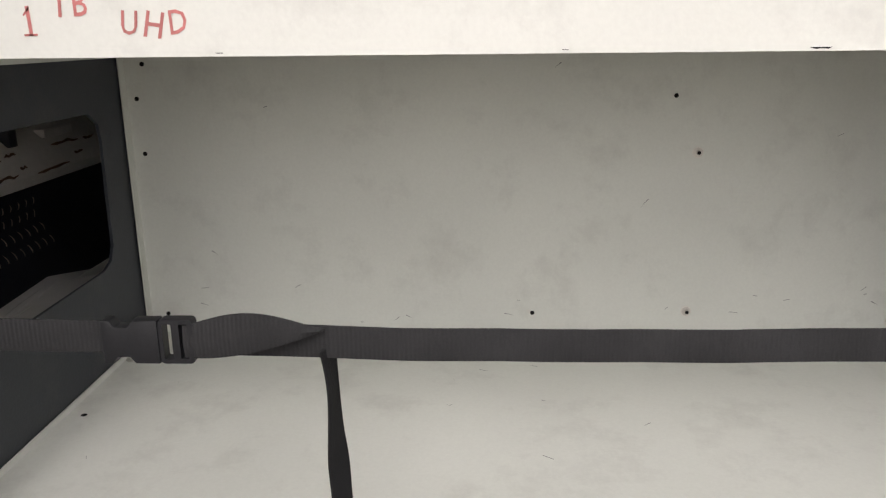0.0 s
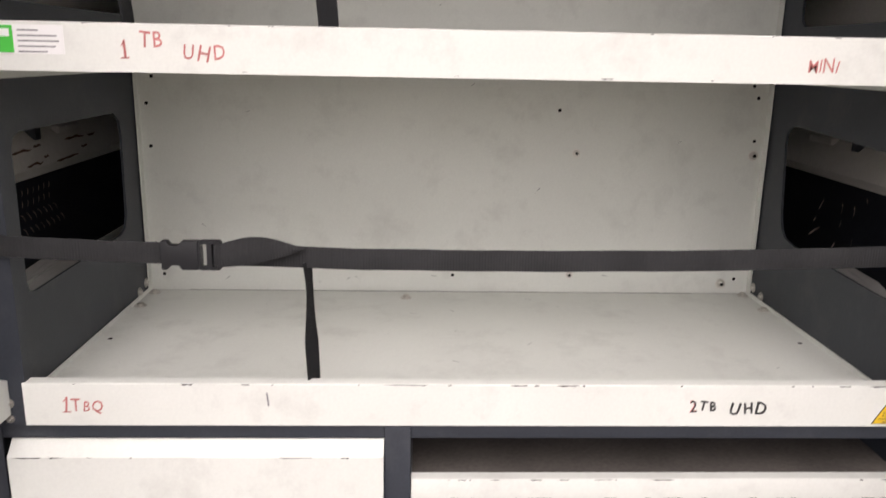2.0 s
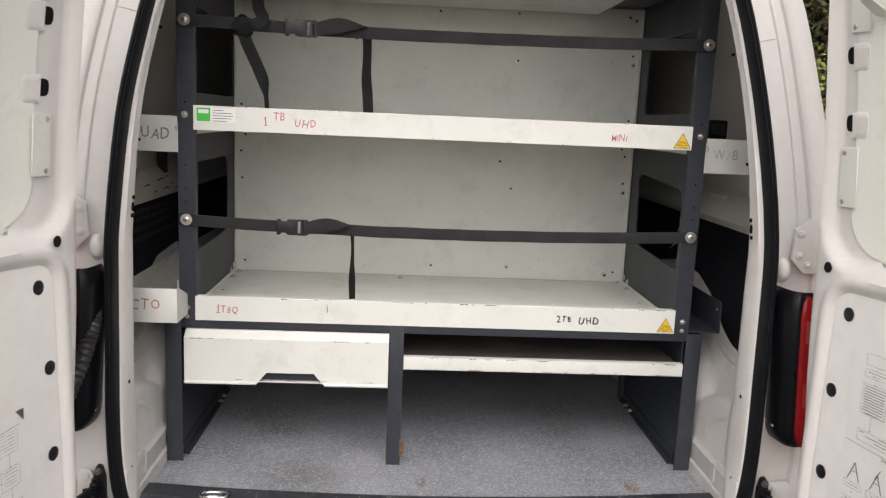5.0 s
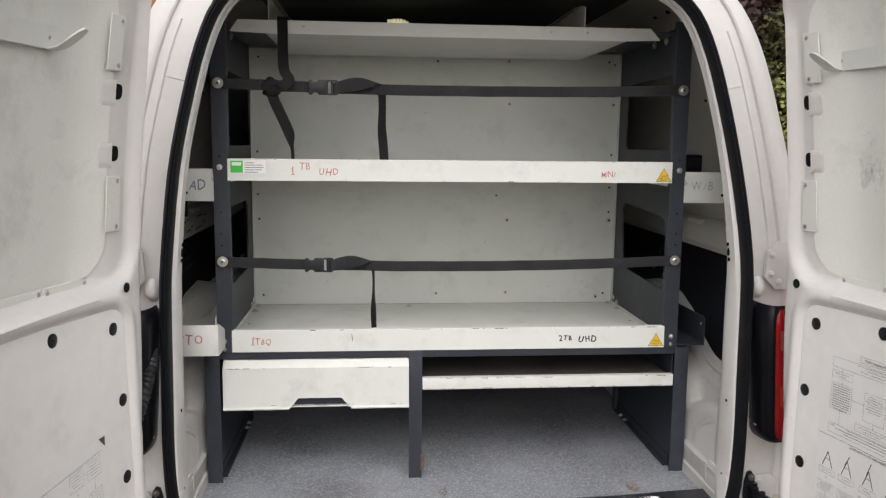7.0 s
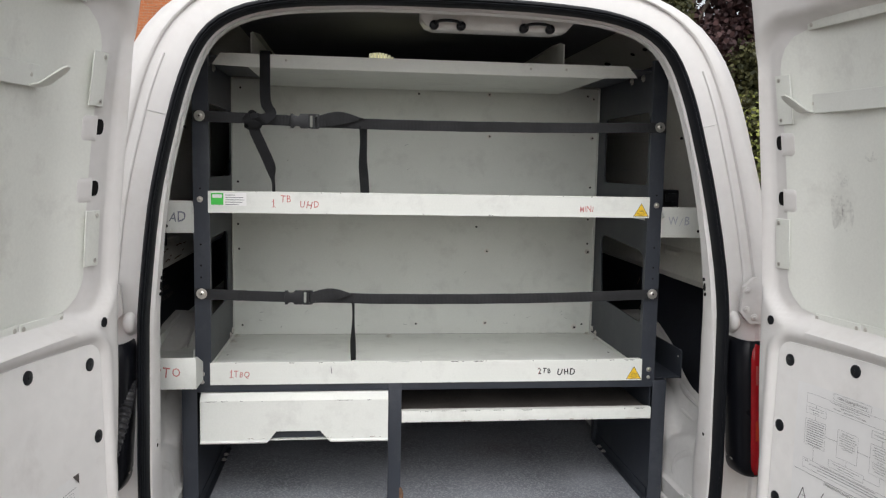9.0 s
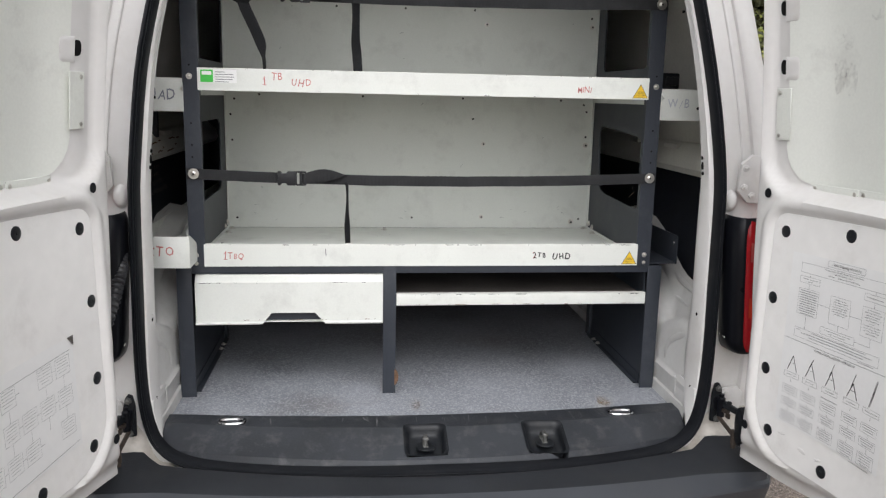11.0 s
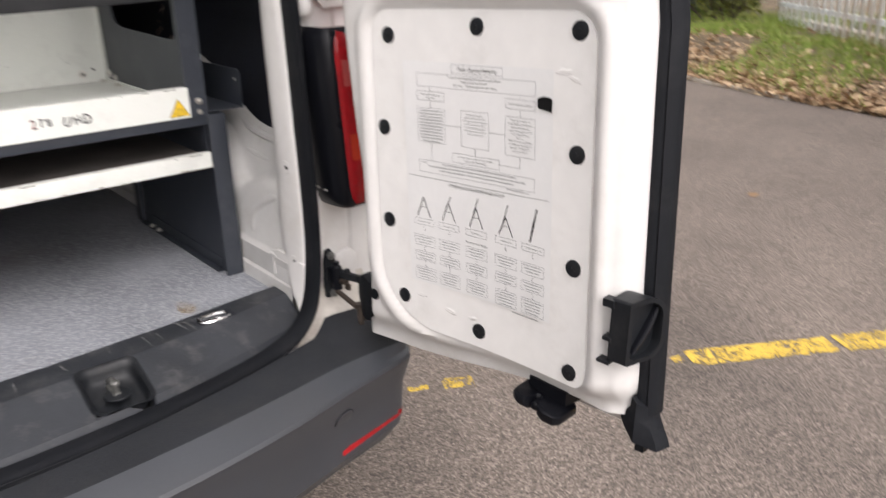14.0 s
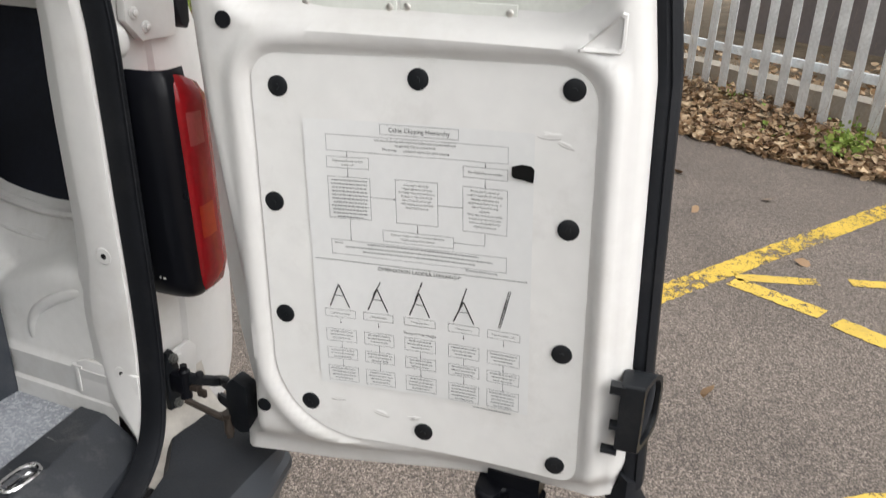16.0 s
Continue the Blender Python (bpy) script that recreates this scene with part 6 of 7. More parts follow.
lettered("1", 0.031, -0.388, -0.0045, 1.276, RED_INK, mid_tray, 1)
lettered("TB", 0.022, -0.367, -0.0045, 1.289, RED_INK, mid_tray, 2, 0.85)
lettered("UHD", 0.024, -0.322, -0.0045, 1.278, RED_INK, mid_tray, 3, 0.75, label="red hand lettering")
lettered("MINI", 0.021, 0.357, -0.0045, 1.277, RED_INK, mid_tray, 4, 0.72)
lettered("1", 0.028, -0.489, -0.0045, 0.866, RED_INK, low_tray, 5)
lettered("TBQ", 0.022, -0.479, -0.0045, 0.868, RED_INK, low_tray, 6, 0.95)
lettered("2", 0.024, 0.264, -0.0045, 0.87, RED_INK, low_tray, 7)
lettered("2", 0.024, 0.2648, -0.0046, 0.8695, INK, low_tray, 7)
lettered("TB", 0.02, 0.277, -0.0045, 0.871, INK, low_tray, 8)
lettered("TB", 0.02, 0.2778, -0.0046, 0.8704, INK, low_tray, 8)
lettered("UHD", 0.024, 0.314, -0.0045, 0.867, INK, low_tray, 9, 1.05)
lettered("UHD", 0.024, 0.3149, -0.0046, 0.8664, INK, low_tray, 9, 1.05)
lettered("QUAD", 0.031, -0.672, 0.0055, 1.242, BLUE_INK, tray_quad, 10, 0.85)
lettered("OCTO", 0.033, -0.668, -0.0855, 0.892, RED_INK, tray_octo, 11, 0.9)
lettered("W/B", 0.03, 0.588, 0.0055, 1.245, FAINT_INK, tray_wb, 12, 1.05)

for x, z, n in ((0.513, 1.281, 0), (0.513, 0.868, 1)):
    bm = bmesh.new()
    tri = [(x - 0.0195, z - 0.0145), (x + 0.0195, z - 0.0145), (x, z + 0.0185)]
    prism(bm, tri, 1, -0.0046, -0.0042)
    sticker = tagged(part("warning_sticker", bm, INK), "yellow triangular load warning sticker on a white tray lip", "sticker", "load stickers")
    bm = bmesh.new()
    prism(bm, [(x - 0.0177, z - 0.0136), (x + 0.0177, z - 0.0136), (x, z + 0.0165)], 1, -0.0049, -0.0046)
    part("yellow_field", bm, YELLOW_STICKER, sticker)
    bm = glyphs("25Kg", 0.0075, Matrix.Translation((x - 0.0078, -0.0051, z - 0.0035)) @ FRONT)
    glyphs("MAX LOAD", 0.0046, Matrix.Translation((x - 0.0112, -0.0051, z - 0.0092)) @ FRONT, bm)
    box(bm, (x - 0.006, -0.0052, z - 0.0122), (x + 0.006, -0.0051, z - 0.0112))
    part("lettering", bm, INK, sticker)
bm = bmesh.new()
box(bm, (-0.5285, -0.0046, 1.2805), (-0.446, -0.0042, 1.3105))
maker = tagged(part("maker_sticker", bm, PAPER), "green and white maker's sticker on a white tray lip", "sticker")
part("green_field", boxm(((-0.527, -0.005, 1.2815), (-0.4985, -0.0046, 1.3095))), GREEN_STICKER, maker)
part("pale_mark", boxm(((-0.5235, -0.0053, 1.298), (-0.502, -0.005, 1.306))), PAPER, maker)
bm = bmesh.new()
for i, w in enumerate((0.022, 0.041, 0.043, 0.039, 0.03)):
    box(bm, (-0.494, -0.0049, 1.3055 - 0.0055 * i), (-0.494 + w, -0.0047, 1.3040 - 0.0055 * i))
tagged(part("print_lines", bm, GREY_INK, maker), kind="stuff")

# ---- small things ----
bm = bmesh.new()
box(bm, (0.606, 0.09, 1.2185), (0.65, 0.135, 1.332), 0.006)
radio = tagged(part("black_case", bm, GLOSS_BLACK), "small black plastic case standing in the side tray", "case")
bm = bmesh.new()
box(bm, (0.612, 0.086, 1.3), (0.644, 0.0905, 1.322), 0.002)
part("front_clip", bm, DARK_PLASTIC, radio)
bm = bmesh.new()
for i in range(11):
    top = 1.686 - 0.0007 * (i - 3) ** 2 * (1 if i > 3 else 0.4)
    box(bm, (-0.158 + 0.0085 * i, 0.3, 1.614), (-0.1512 + 0.0085 * i, 0.34, max(1.63, top)), 0.002)
box(bm, (-0.16, 0.302, 1.612), (-0.062, 0.345, 1.625), 0.001)
lit = shader("lit_cream_lens", (0.8, 0.78, 0.55), 0.4)
lit.node_tree.nodes["Principled BSDF"].inputs["Emission Color"].default_value = (1.0, 0.95, 0.62, 1)
lit.node_tree.nodes["Principled BSDF"].inputs["Emission Strength"].default_value = 0.3
tagged(part("interior_lamp", bm, lit), "small lit lamp with a ribbed cream lens on the top shelf", "lamp")

# console with two handles over the opening
bm = bmesh.new()
loft(bm, [[(x0, y, z) for x0, z in ((-0.05 + k, 1.705 + h), (-0.04 + k, 1.69 + h), (-0.02 + k, 1.683 + h), (0.255 - k, 1.683 + h), (0.28 - k, 1.688 + h), (0.295 - k, 1.705 + h), (0.295 - k, 1.74 + h), (-0.05 + k, 1.74 + h))] for y, k, h in ((-0.112, 0.004, 0.008), (-0.108, 0.0, 0.002), (-0.098, 0.0, 0.0), (-0.05, 0.0, 0.002), (-0.04, 0.006, 0.01))], close_ring=True, caps=True)
console = part("roof_console", bm, JAMB_WHITE, van, "white roof trim over the opening")
for x in (0.008, 0.21):
    bm = bmesh.new()
    loft(bm, [[(x + g, y, z) for g, z in ((-0.046 + k, 1.738), (-0.034 + k, 1.706 + k), (0.034 - k, 1.706 + k), (0.046 - k, 1.738))] for y, k in ((-0.106, 0.0), (-0.1165, 0.0), (-0.1175, 0.002))], close_ring=True, caps=True)
    part("handle_seat", bm, JAMB_WHITE, console)
    bm = bmesh.new()
    tube(bm, spline([(x - 0.028, -0.116, 1.692), (x - 0.022, -0.13, 1.697), (x, -0.134, 1.699), (x + 0.022, -0.13, 1.697), (x + 0.028, -0.116, 1.692)], 5), 0.0035, 8)
    for q in (-0.03, 0.03):
        disc(bm, (x + q, -0.108, 1.691), (0, -1, 0), 0.0105, 0.01, 16, dome=0.003)
    part("striker_loop", bm, GLOSS_BLACK, console)

# flange holes with pressed dimples
for s in (-1, 1):
    for z, x, y in ((0.781, 0.606, -0.214), (0.604, 0.606, -0.213)):
        bm = bmesh.new()
        n = Vector((-s * 0.99, -0.14, 0)).normalized()
        p = Vector((s * x, y, z))
        disc(bm, p - n * 0.006, n, 0.0155, 0.0066, 24, bev=0.005)
        dim = part("dimple", bm, VAN_WHITE, van)
        bm = bmesh.new()
        disc(bm, p + n * 0.0002, n, 0.004, 0.0006, 12)
        part("hole", bm, HOLE, dim)
    for z, tall in ((1.121, 0.009), (1.104, 0.004), (1.138, 0.004), (1.246, 0.003), (1.454, 0.003)):
        bm = bmesh.new()
        p = Vector((s * (half_width(z) - 0.016) - 0.005 * smooth_step(1.1, 1.35, z), aperture_y(half_width(z), z) + 0.047, z))
        n = Vector((-s * 0.985, -0.16, 0)).normalized()
        u = Vector((0, 0, 1))
        w = n.cross(u)
        loft(bm, [[p + n * h + w * 0.0036 * math.cos(a) + u * tall * math.sin(a) for a in [2 * math.pi * i / 14 for i in range(14)]] for h in (-0.002, 0.0012)], close_ring=True, caps=True)
        part("hole", bm, HOLE, van)

# painted rim light of the punched holes, and clips on the inner side
def liner_x(z):
    """Half width of the inner liner at a height."""
    course = ((0.91, 0.745), (0.985, 0.79), (1.0, 0.80), (1.06, 0.795))
    for (za, xa), (zb, xb) in zip(course, course[1:]):
        if z <= zb:
            return xa + (xb - xa) * (z - za) / (zb - za)
    return 0.795


# flat tan crescents: the light on each hole's rim, painted as colour
bm = bmesh.new()
for i in range(23):
    for z in (0.962, 0.983, 1.004, 1.025):
        y = 0.2 + 0.0215 * i
        arc = [math.radians(a) for a in (-80, -48, -16, 16, 48, 80)]
        outer = [bm.verts.new((-liner_x(z + 0.0062 * math.sin(a)) + 0.0012, y + 0.0055 * math.cos(a), z + 0.0062 * math.sin(a))) for a in arc]
        inner = [bm.verts.new((-liner_x(z + 0.0056 * math.sin(a)) + 0.0012, y + 0.0028 * math.cos(a), z + 0.0056 * math.sin(a))) for a in arc]
        for k in range(5):
            bm.faces.new((outer[k], outer[k + 1], inner[k + 1], inner[k]))
tagged(part("hole_rim_light", bm, LIT_RIM_SCRATCH, van, "light painted on one side of punched holes"), kind="stuff")


def scratch(course, w, mat, parent, name):
    """A thin ragged mark along points (x, y, z) on an inner side."""
    bm = bmesh.new()
    last = None
    for k, p in enumerate(course):
        h = w * (0.35 if k in (0, len(course) - 1) else 0.8 + 0.4 * (k % 2))
        pair = [bm.verts.new((p[0], p[1], p[2] - h)), bm.verts.new((p[0], p[1], p[2] + h))]
        if last:
            bm.faces.new((last[0], pair[0], pair[1], last[1]))
        last = pair
    tagged(part(name, bm, mat, parent), kind="stuff")


rnd = random.Random(31)
for y, z, n in ((0.52, 1.109, 0.07), (0.58, 1.112, 0.03), (0.74, 1.112, 0.09), (0.82, 1.11, 0.04), (0.68, 1.078, 0.10), (0.55, 1.082, 0.06), (0.60, 1.09, 0.02), (0.77, 1.092, 0.03), (0.40, 1.1, 0.05), (0.45, 1.08, 0.03)):
    x = 0.7575 + 0.28 * abs(z - 1.073)
    scratch([(-x + 0.003, y + n * (k / 5 - 0.5), z + rnd.uniform(-0.002, 0.002)) for k in range(6)], 0.0021, RUST, van, "rail_scuff")
for y, z, dy, dz in ((0.734, 0.998, 0.006, 0.03), (0.657, 1.0, 0.012, 0.022), (0.614, 1.001, 0.008, 0.018), (0.695, 0.944, -0.02, 0.02), (0.603, 0.931, 0.004, 0.016), (0.574, 1.028, 0.004, 0.012), (0.63, 0.972, 0.006, 0.012), (0.72, 0.965, 0.003, 0.01), (0.56, 0.95, 0.01, 0.01)):
    scratch([(liner_x(z + dz * q) - 0.002, y + dy * q + rnd.uniform(-0.0015, 0.0015), z + dz * q) for q in (-0.5, -0.2, 0.1, 0.3, 0.5)], 0.0022, LIT_RIM_SCRATCH, van, "liner_scratch")
for s in (-1, 1):
    for y in (0.12, 0.38, 0.7):
        bm = bmesh.new()
        box(bm, (s * 0.776, y, 1.122), (s * 0.80, y + 0.09, 1.136), 0.003)
        part("rail_clip", bm, LINER_GREY, van)


# ---- notices on the doors ----
def notice(at, out, d, u0, z0, ux, uy, zx, zy, width, height, label):

    def pt(x, y, w=0.0):
        return at(u0 + (x * ux + y * uy) / 1000, -0.0012 - w, z0 + (x * zx + y * zy) / 1000)

    def plane(x, y, w):
        o = pt(x, y, w)
        ex, ey = (pt(x + 1, y, w) - o).normalized(), (pt(x, y - 1, w) - o).normalized()
        n = ex.cross(ey)
        return Matrix(((ex.x, ey.x, n.x, o.x), (ex.y, ey.y, n.y, o.y), (ex.z, ey.z, n.z, o.z), (0, 0, 0, 1)))

    bm = bmesh.new()
    rows = []
    for j in range(15):
        rows.append([pt(width * i / 10, height * j / 14, 0.0004 * noise.noise((i * 0.7, j * 0.6, u0))) for i in range(11)])
    loft(bm, rows)
    sheet = tagged(part("paper_notice", bm, PAPER), label, "notice")

    def quad(bm, x0, y0, x1, y1, w=0.0008):
        bm.faces.new([bm.verts.new(pt(x, y, w)) for x, y in ((x0, y0), (x0, y1), (x1, y1), (x1, y0))])

    def outline(x0, y0, x1, y1, t=0.45):
        bm = bmesh.new()
        quad(bm, x0, y0, x1, y0 + t)
        quad(bm, x0, y1 - t, x1, y1)
        quad(bm, x0, y0 + t, x0 + t, y1 - t)
        quad(bm, x1 - t, y0 + t, x1, y1 - t)
        part("box_outline", bm, GREY_INK, sheet)

    def text(lines, cx, y, size, step, mat=INK):
        bm = bmesh.new()
        for i, line in enumerate(lines):
            if not line:
                continue
            tmp = glyphs(line, size / 1000, Matrix.Identity(4))
            xs = [v.co.x for v in tmp.verts]
            shift = -(min(xs) + max(xs)) / 2
            bmesh.ops.translate(tmp, verts=tmp.verts, vec=(shift, 0, 0))
            bmesh.ops.transform(tmp, verts=tmp.verts, matrix=plane(cx, y + i * step, 0.0008))
            me_ = bpy.data.meshes.new("tmp")
            tmp.to_mesh(me_)
            tmp.free()
            bm.from_mesh(me_)
            bpy.data.meshes.remove(me_)
        part("printed_text", bm, mat, sheet)

    def bars(x0, y0, x1, y1, step, seed, thick=0.55):
        rnd = random.Random(seed)
        bm = bmesh.new()
        y = y0
        while y < y1:
            short = rnd.uniform(0.0, 0.18) * (x1 - x0) if y + step < y1 else 0.3 * (x1 - x0)
            x = x0 + short / 2
            while x < x1 - short / 2 - 0.6:
                w = min(rnd.uniform(1.5, 5.0), x1 - short / 2 - x)
                quad(bm, x, y, x + w, y + thick)
                x += w + 0.8
            y += step
        tagged(part("print_bar", bm, GREY_INK, sheet), kind="stuff")

    def lines(*segs):
        for x0, y0, x1, y1, t in segs:
            bm = bmesh.new()
            v = Vector((x1 - x0, y1 - y0)).normalized()
            n = Vector((-v.y, v.x)) * t / 2
            bm.faces.new([bm.verts.new(pt(x, y, 0.0008)) for x, y in ((x0 + n.x, y0 + n.y), (x1 + n.x, y1 + n.y), (x1 - n.x, y1 - n.y), (x0 - n.x, y0 - n.y))])
            part("line", bm, INK, sheet)

    def arrow(x0, y0, x1, y1):
        v = Vector((x1 - x0, y1 - y0)).normalized()
        lines((x0, y0, x1, y1, 0.4))
        bm = bmesh.new()
        n = Vector((-v.y, v.x))
        e = Vector((x1, y1))
        bm.faces.new([bm.verts.new(pt(p.x, p.y, 0.0009)) for p in (e, e - v * 2.2 + n * 0.9, e - v * 2.2 - n * 0.9)])
        part("arrow_head", bm, INK, sheet)

    return sheet, outline, text, bars, lines, arrow, pt


sheet, outline, text, bars, lines, arrow, pt_r = notice(at_r, out_r, d_r, 0.0086, 0.9835, 1.02, 0.059, 0.031, -1.004, 257, 330, "white printed cable and ladder notice stuck to the door board")
outline(88, 2, 176, 13.5)
text(["Cable Clipping Hierarchy"], 132, 10.2, 6.9, 6)
outline(25.5, 16, 229.5, 34.5)
text(["Bring feeder cable down to low level from the dish, with the ladder still secured with eye bolt and still using fall arrest", "equipment. Clip in at low level.", ], 127.5, 21.4, 3.75, 4.6)
text(["This is the         preferred option for cable clipping"], 127.5, 31.2, 3.75, 4.6)
bars(102, 30, 108, 30.5, 2, 5, 0.8)
outline(25, 41, 74, 54)
text(["Alternative based on Risk", "assessment"], 49.5, 46.8, 3.5, 4.3)
outline(180.5, 40.5, 229.5, 53)
text(["For Combination Ladder"], 205, 48, 3.8, 4)
outline(25, 64, 74.5, 113)
bars(28, 67.5, 72, 111, 4.3, 7, 1.3)
outline(103.5, 62.6, 152, 113)
text(["If the ladder cannot be", "suitably stabilised with both", "the ladder mate and rod stirrups", "in place, or the work will be", "more involved than simple", "cable clipping an eye bolt and", "strap MUST be used"], 127.8, 69, 3.2, 4.3)
outline(180, 63, 229.5, 114)
text(["Follow the Combination", "Ladder Hierarchy for all cable", "clipping when using the", "combination ladder in any of", "the 'A' frame/3 R rung", "positions.", "When the combination ladder", "is used as a triple extension", "refer to the standard cable", "clipping procedures"], 204.8, 68.6, 3.3, 4.4)
outline(87, 123, 169.5, 136.5)
text(["If you are unable to stabilise or secure the ladder", "escalate to your Team Manager"], 128, 128.5, 3.2, 4.6)
outline(25, 139, 229.5, 157)
text(["NOTE"], 34, 144.2, 3.7, 4)
bars(40, 142.2, 226, 146, 4.8, 8, 1.2)
bars(34, 147, 222, 156, 4.8, 9, 1.2)
bars(175, 159.5, 228, 160, 3, 10, 1.2)
for seg in ((49, 34.5, 49, 41), (205, 34.5, 205, 40.5), (49, 54, 49, 64), (205, 53, 205, 63), (74.5, 86, 103.5, 86), (180, 88, 152, 88), (49, 113, 49, 139), (128, 113, 128, 123), (205, 129, 169.5, 129)):
    arrow(*seg)
lines((205, 114, 205, 129, 0.4), (4, 164.2, 253, 164.2, 0.6))
text(["COMBINATION LADDER HIERARCHY"], 127, 173.4, 6.4, 5)


def ladder(x, y0, y1, kind):
    """A drawn ladder, as an A frame with more or less of its rear part raised."""
    h = y1 - y0
    if kind == 4:
        segs = []
        for low, high, sx in ((1.0, 0.42, -6.5), (0.78, 0.22, -4.0), (0.52, 0.0, -1.0)):
            for gap in (0.0, 2.2):
                segs.append((x + sx + gap, y0 + h * low, x + sx + gap + 7 * (low - high) / 0.56, y0 + h * high, 0.8))
            for k in range(7):
                q = (k + 0.5) / 7
                px, py = x + sx + 7 * (low - high) / 0.56 * q, y0 + h * (low + (high - low) * q)
                segs.append((px, py, px + 2.2, py, 0.6))
    else:
        top = y0 + h * (0.0, 0.25, 0.33, 0.4)[kind]
        segs = [(x - 12, y1, x, top, 1.6), (x, top, x + 12, y1, 1.5), (x - 6, (top + y1) / 2, x + 6, (top + y1) / 2, 0.7)]
        if kind:
            segs.append((x - 5, top + h * 0.22, x + 5 - kind * 0.4, y0, 1.3))
    lines(*segs)


names = ("Combination Ladder", "2 Rung Extension", "3 Rung Extension", "4 Rung Extension", "Triple Extension Ladder")
for i, (x0, x1) in enumerate(((11, 49), (58.5, 95.5), (108.7, 146.7), (162, 199), (208.4, 246.5))):
    cx = (x0 + x1) / 2
    ladder(cx, (196, 188, 182, 182, 178)[i], 225, i)
    outline(x0, 228.4, x1, 238.6)
    text([names[i]], cx, 234.6, 3.0, 4)
    for y0, y1 in ((254.6, 271), (279.8, 294.8), (305, 325 if i < 3 else 328)):
        outline(x0, y0, x1, y1)
        bars(x0 + 3, y0 + 3, x1 - 3, y1 - 2, 4.2, int(x0 + y0), 1.1)
    for y0, y1 in ((240.5, 247), (271, 279.8), (294.8, 305)):
        if not (i == 2 and y0 < 245):
            arrow(cx, y0, cx, y1)
text(["Maximum Foot Height"], 127.7, 250, 4.4, 4)
bars(182, 332, 247, 333, 3, 12, 1.2)

# torn hole in the board and dents beside it
bm = bmesh.new()
rnd = random.Random(5)
c = [(-13, 5), (-8, 9.5), (0, 9), (8, 8.5), (12.5, 4), (13, -5), (11, -9.5), (3, -8), (-9, -7), (-12.5, -5)]
bm.faces.new([bm.verts.new(at_r(0.262 + x / 1000, -0.0032, 0.949 + y / 1000)) for x, y in c])
part("torn_hole", bm, HOLE, DOOR_R[0], "torn hole in the lining board")
bm = bmesh.new()
for pts in ([(12, 5), (16, 2), (15, -7), (12, -9)], [(-12, 6), (-8, 10.5), (2, 10), (-4, 9)]):
    bm.faces.new([bm.verts.new(at_r(0.262 + x / 1000, -0.0045, 0.949 + y / 1000)) for x, y in pts])
part("torn_edge", bm, PAPER, DOOR_R[0])
for u, z, r, tilt in ((0.286, 0.992, 0.016, 0.05), (0.304, 0.984, 0.011, -0.25), (0.05, 0.632, 0.012, 0.1), (0.108, 0.62, 0.013, -0.12), (0.15, 0.621, 0.008, 0.2), (0.335, 0.595, 0.006, 0.4)):
    bm = bmesh.new()
    n = 16
    loops = []
    for k, q in ((1.0, -0.0003), (0.72, 0.0001), (0.4, 0.0005), (0.12, 0.0007)):
        row = []
        for i in range(n):
            a = 2 * math.pi * i / n
            w = 1 + 0.9 * noise.noise((math.cos(a) * 2.2, math.sin(a) * 1.6, u * 40))
            row.append(at_r(u + r * k * w * math.cos(a), -q, z + r * 0.26 * k * w * math.sin(a) + tilt * r * k * w * math.cos(a)))
        loops.append(row)
    loft(bm, loops, close_ring=True, caps=True)
    dent = part("dent", bm, PANEL_WHITE, DOOR_R[0])
    # flat grey line along the lower edge, painting the shade of the fold
    bm = bmesh.new()
    low = [(u + r * c, z + tilt * r * c - r * (0.3 - 0.2 * c * c)) for c in (-0.8, -0.4, 0.0, 0.35, 0.75)]
    for (u0, z0), (u1, z1) in zip(low, low[1:]):
        bm.faces.new([bm.verts.new(at_r(p, -0.0006, q)) for p, q in ((u0, z0), (u1, z1), (u1, z1 - 0.0008), (u0, z0 - 0.0008))])
    part("crease_shade", bm, CREASE_SHADE, dent, "grey line painted as shade under the dent")

door_l, at_l, out_l, d_l = DOOR_L
sheet, outline, text, bars, lines, arrow, pt_l = notice(lambda u, w, z: at_l(0.338 - u, w, z), out_l, d_l, 0.0, 0.828, 1.0, -0.03, 0.03, -1.0, 300, 196, "white printed flow chart notice stuck to the door board")
for i in range(6):
    for j in range(3):
        x, y = 8 + 48 * i, 26 + 54 * j
        if (i + 2 * j) % 5 != 3:
            outline(x, y, x + 38, y + 32)
            bars(x + 3, y + 4, x + 35, y + 29, 5.2, i * 7 + j, 0.7)
            if j < 2:
                arrow(x + 19, y + 32, x + 19, y + 54)
            if i < 5:
                lines((x + 38, y + 16, x + 48, y + 16, 0.5))
lines((8, 20, 292, 20, 0.6), (8, 186, 292, 186, 0.6))
bm = bmesh.new()
bm.faces.new([bm.verts.new(pt_l(x, y, 0.002)) for x, y in ((284, -2), (301, -2), (300, 16))])
part("folded_corner", bm, BROWN_MAT, sheet, "brown folded corner")


# smudges on the window blank and stains on the load floor
def patch(points, mat, parent, name, label):
    bm = bmesh.new()
    bm.faces.new([bm.verts.new(p) for p in points])
    return tagged(part(name, bm, mat, parent, label), kind="stuff")


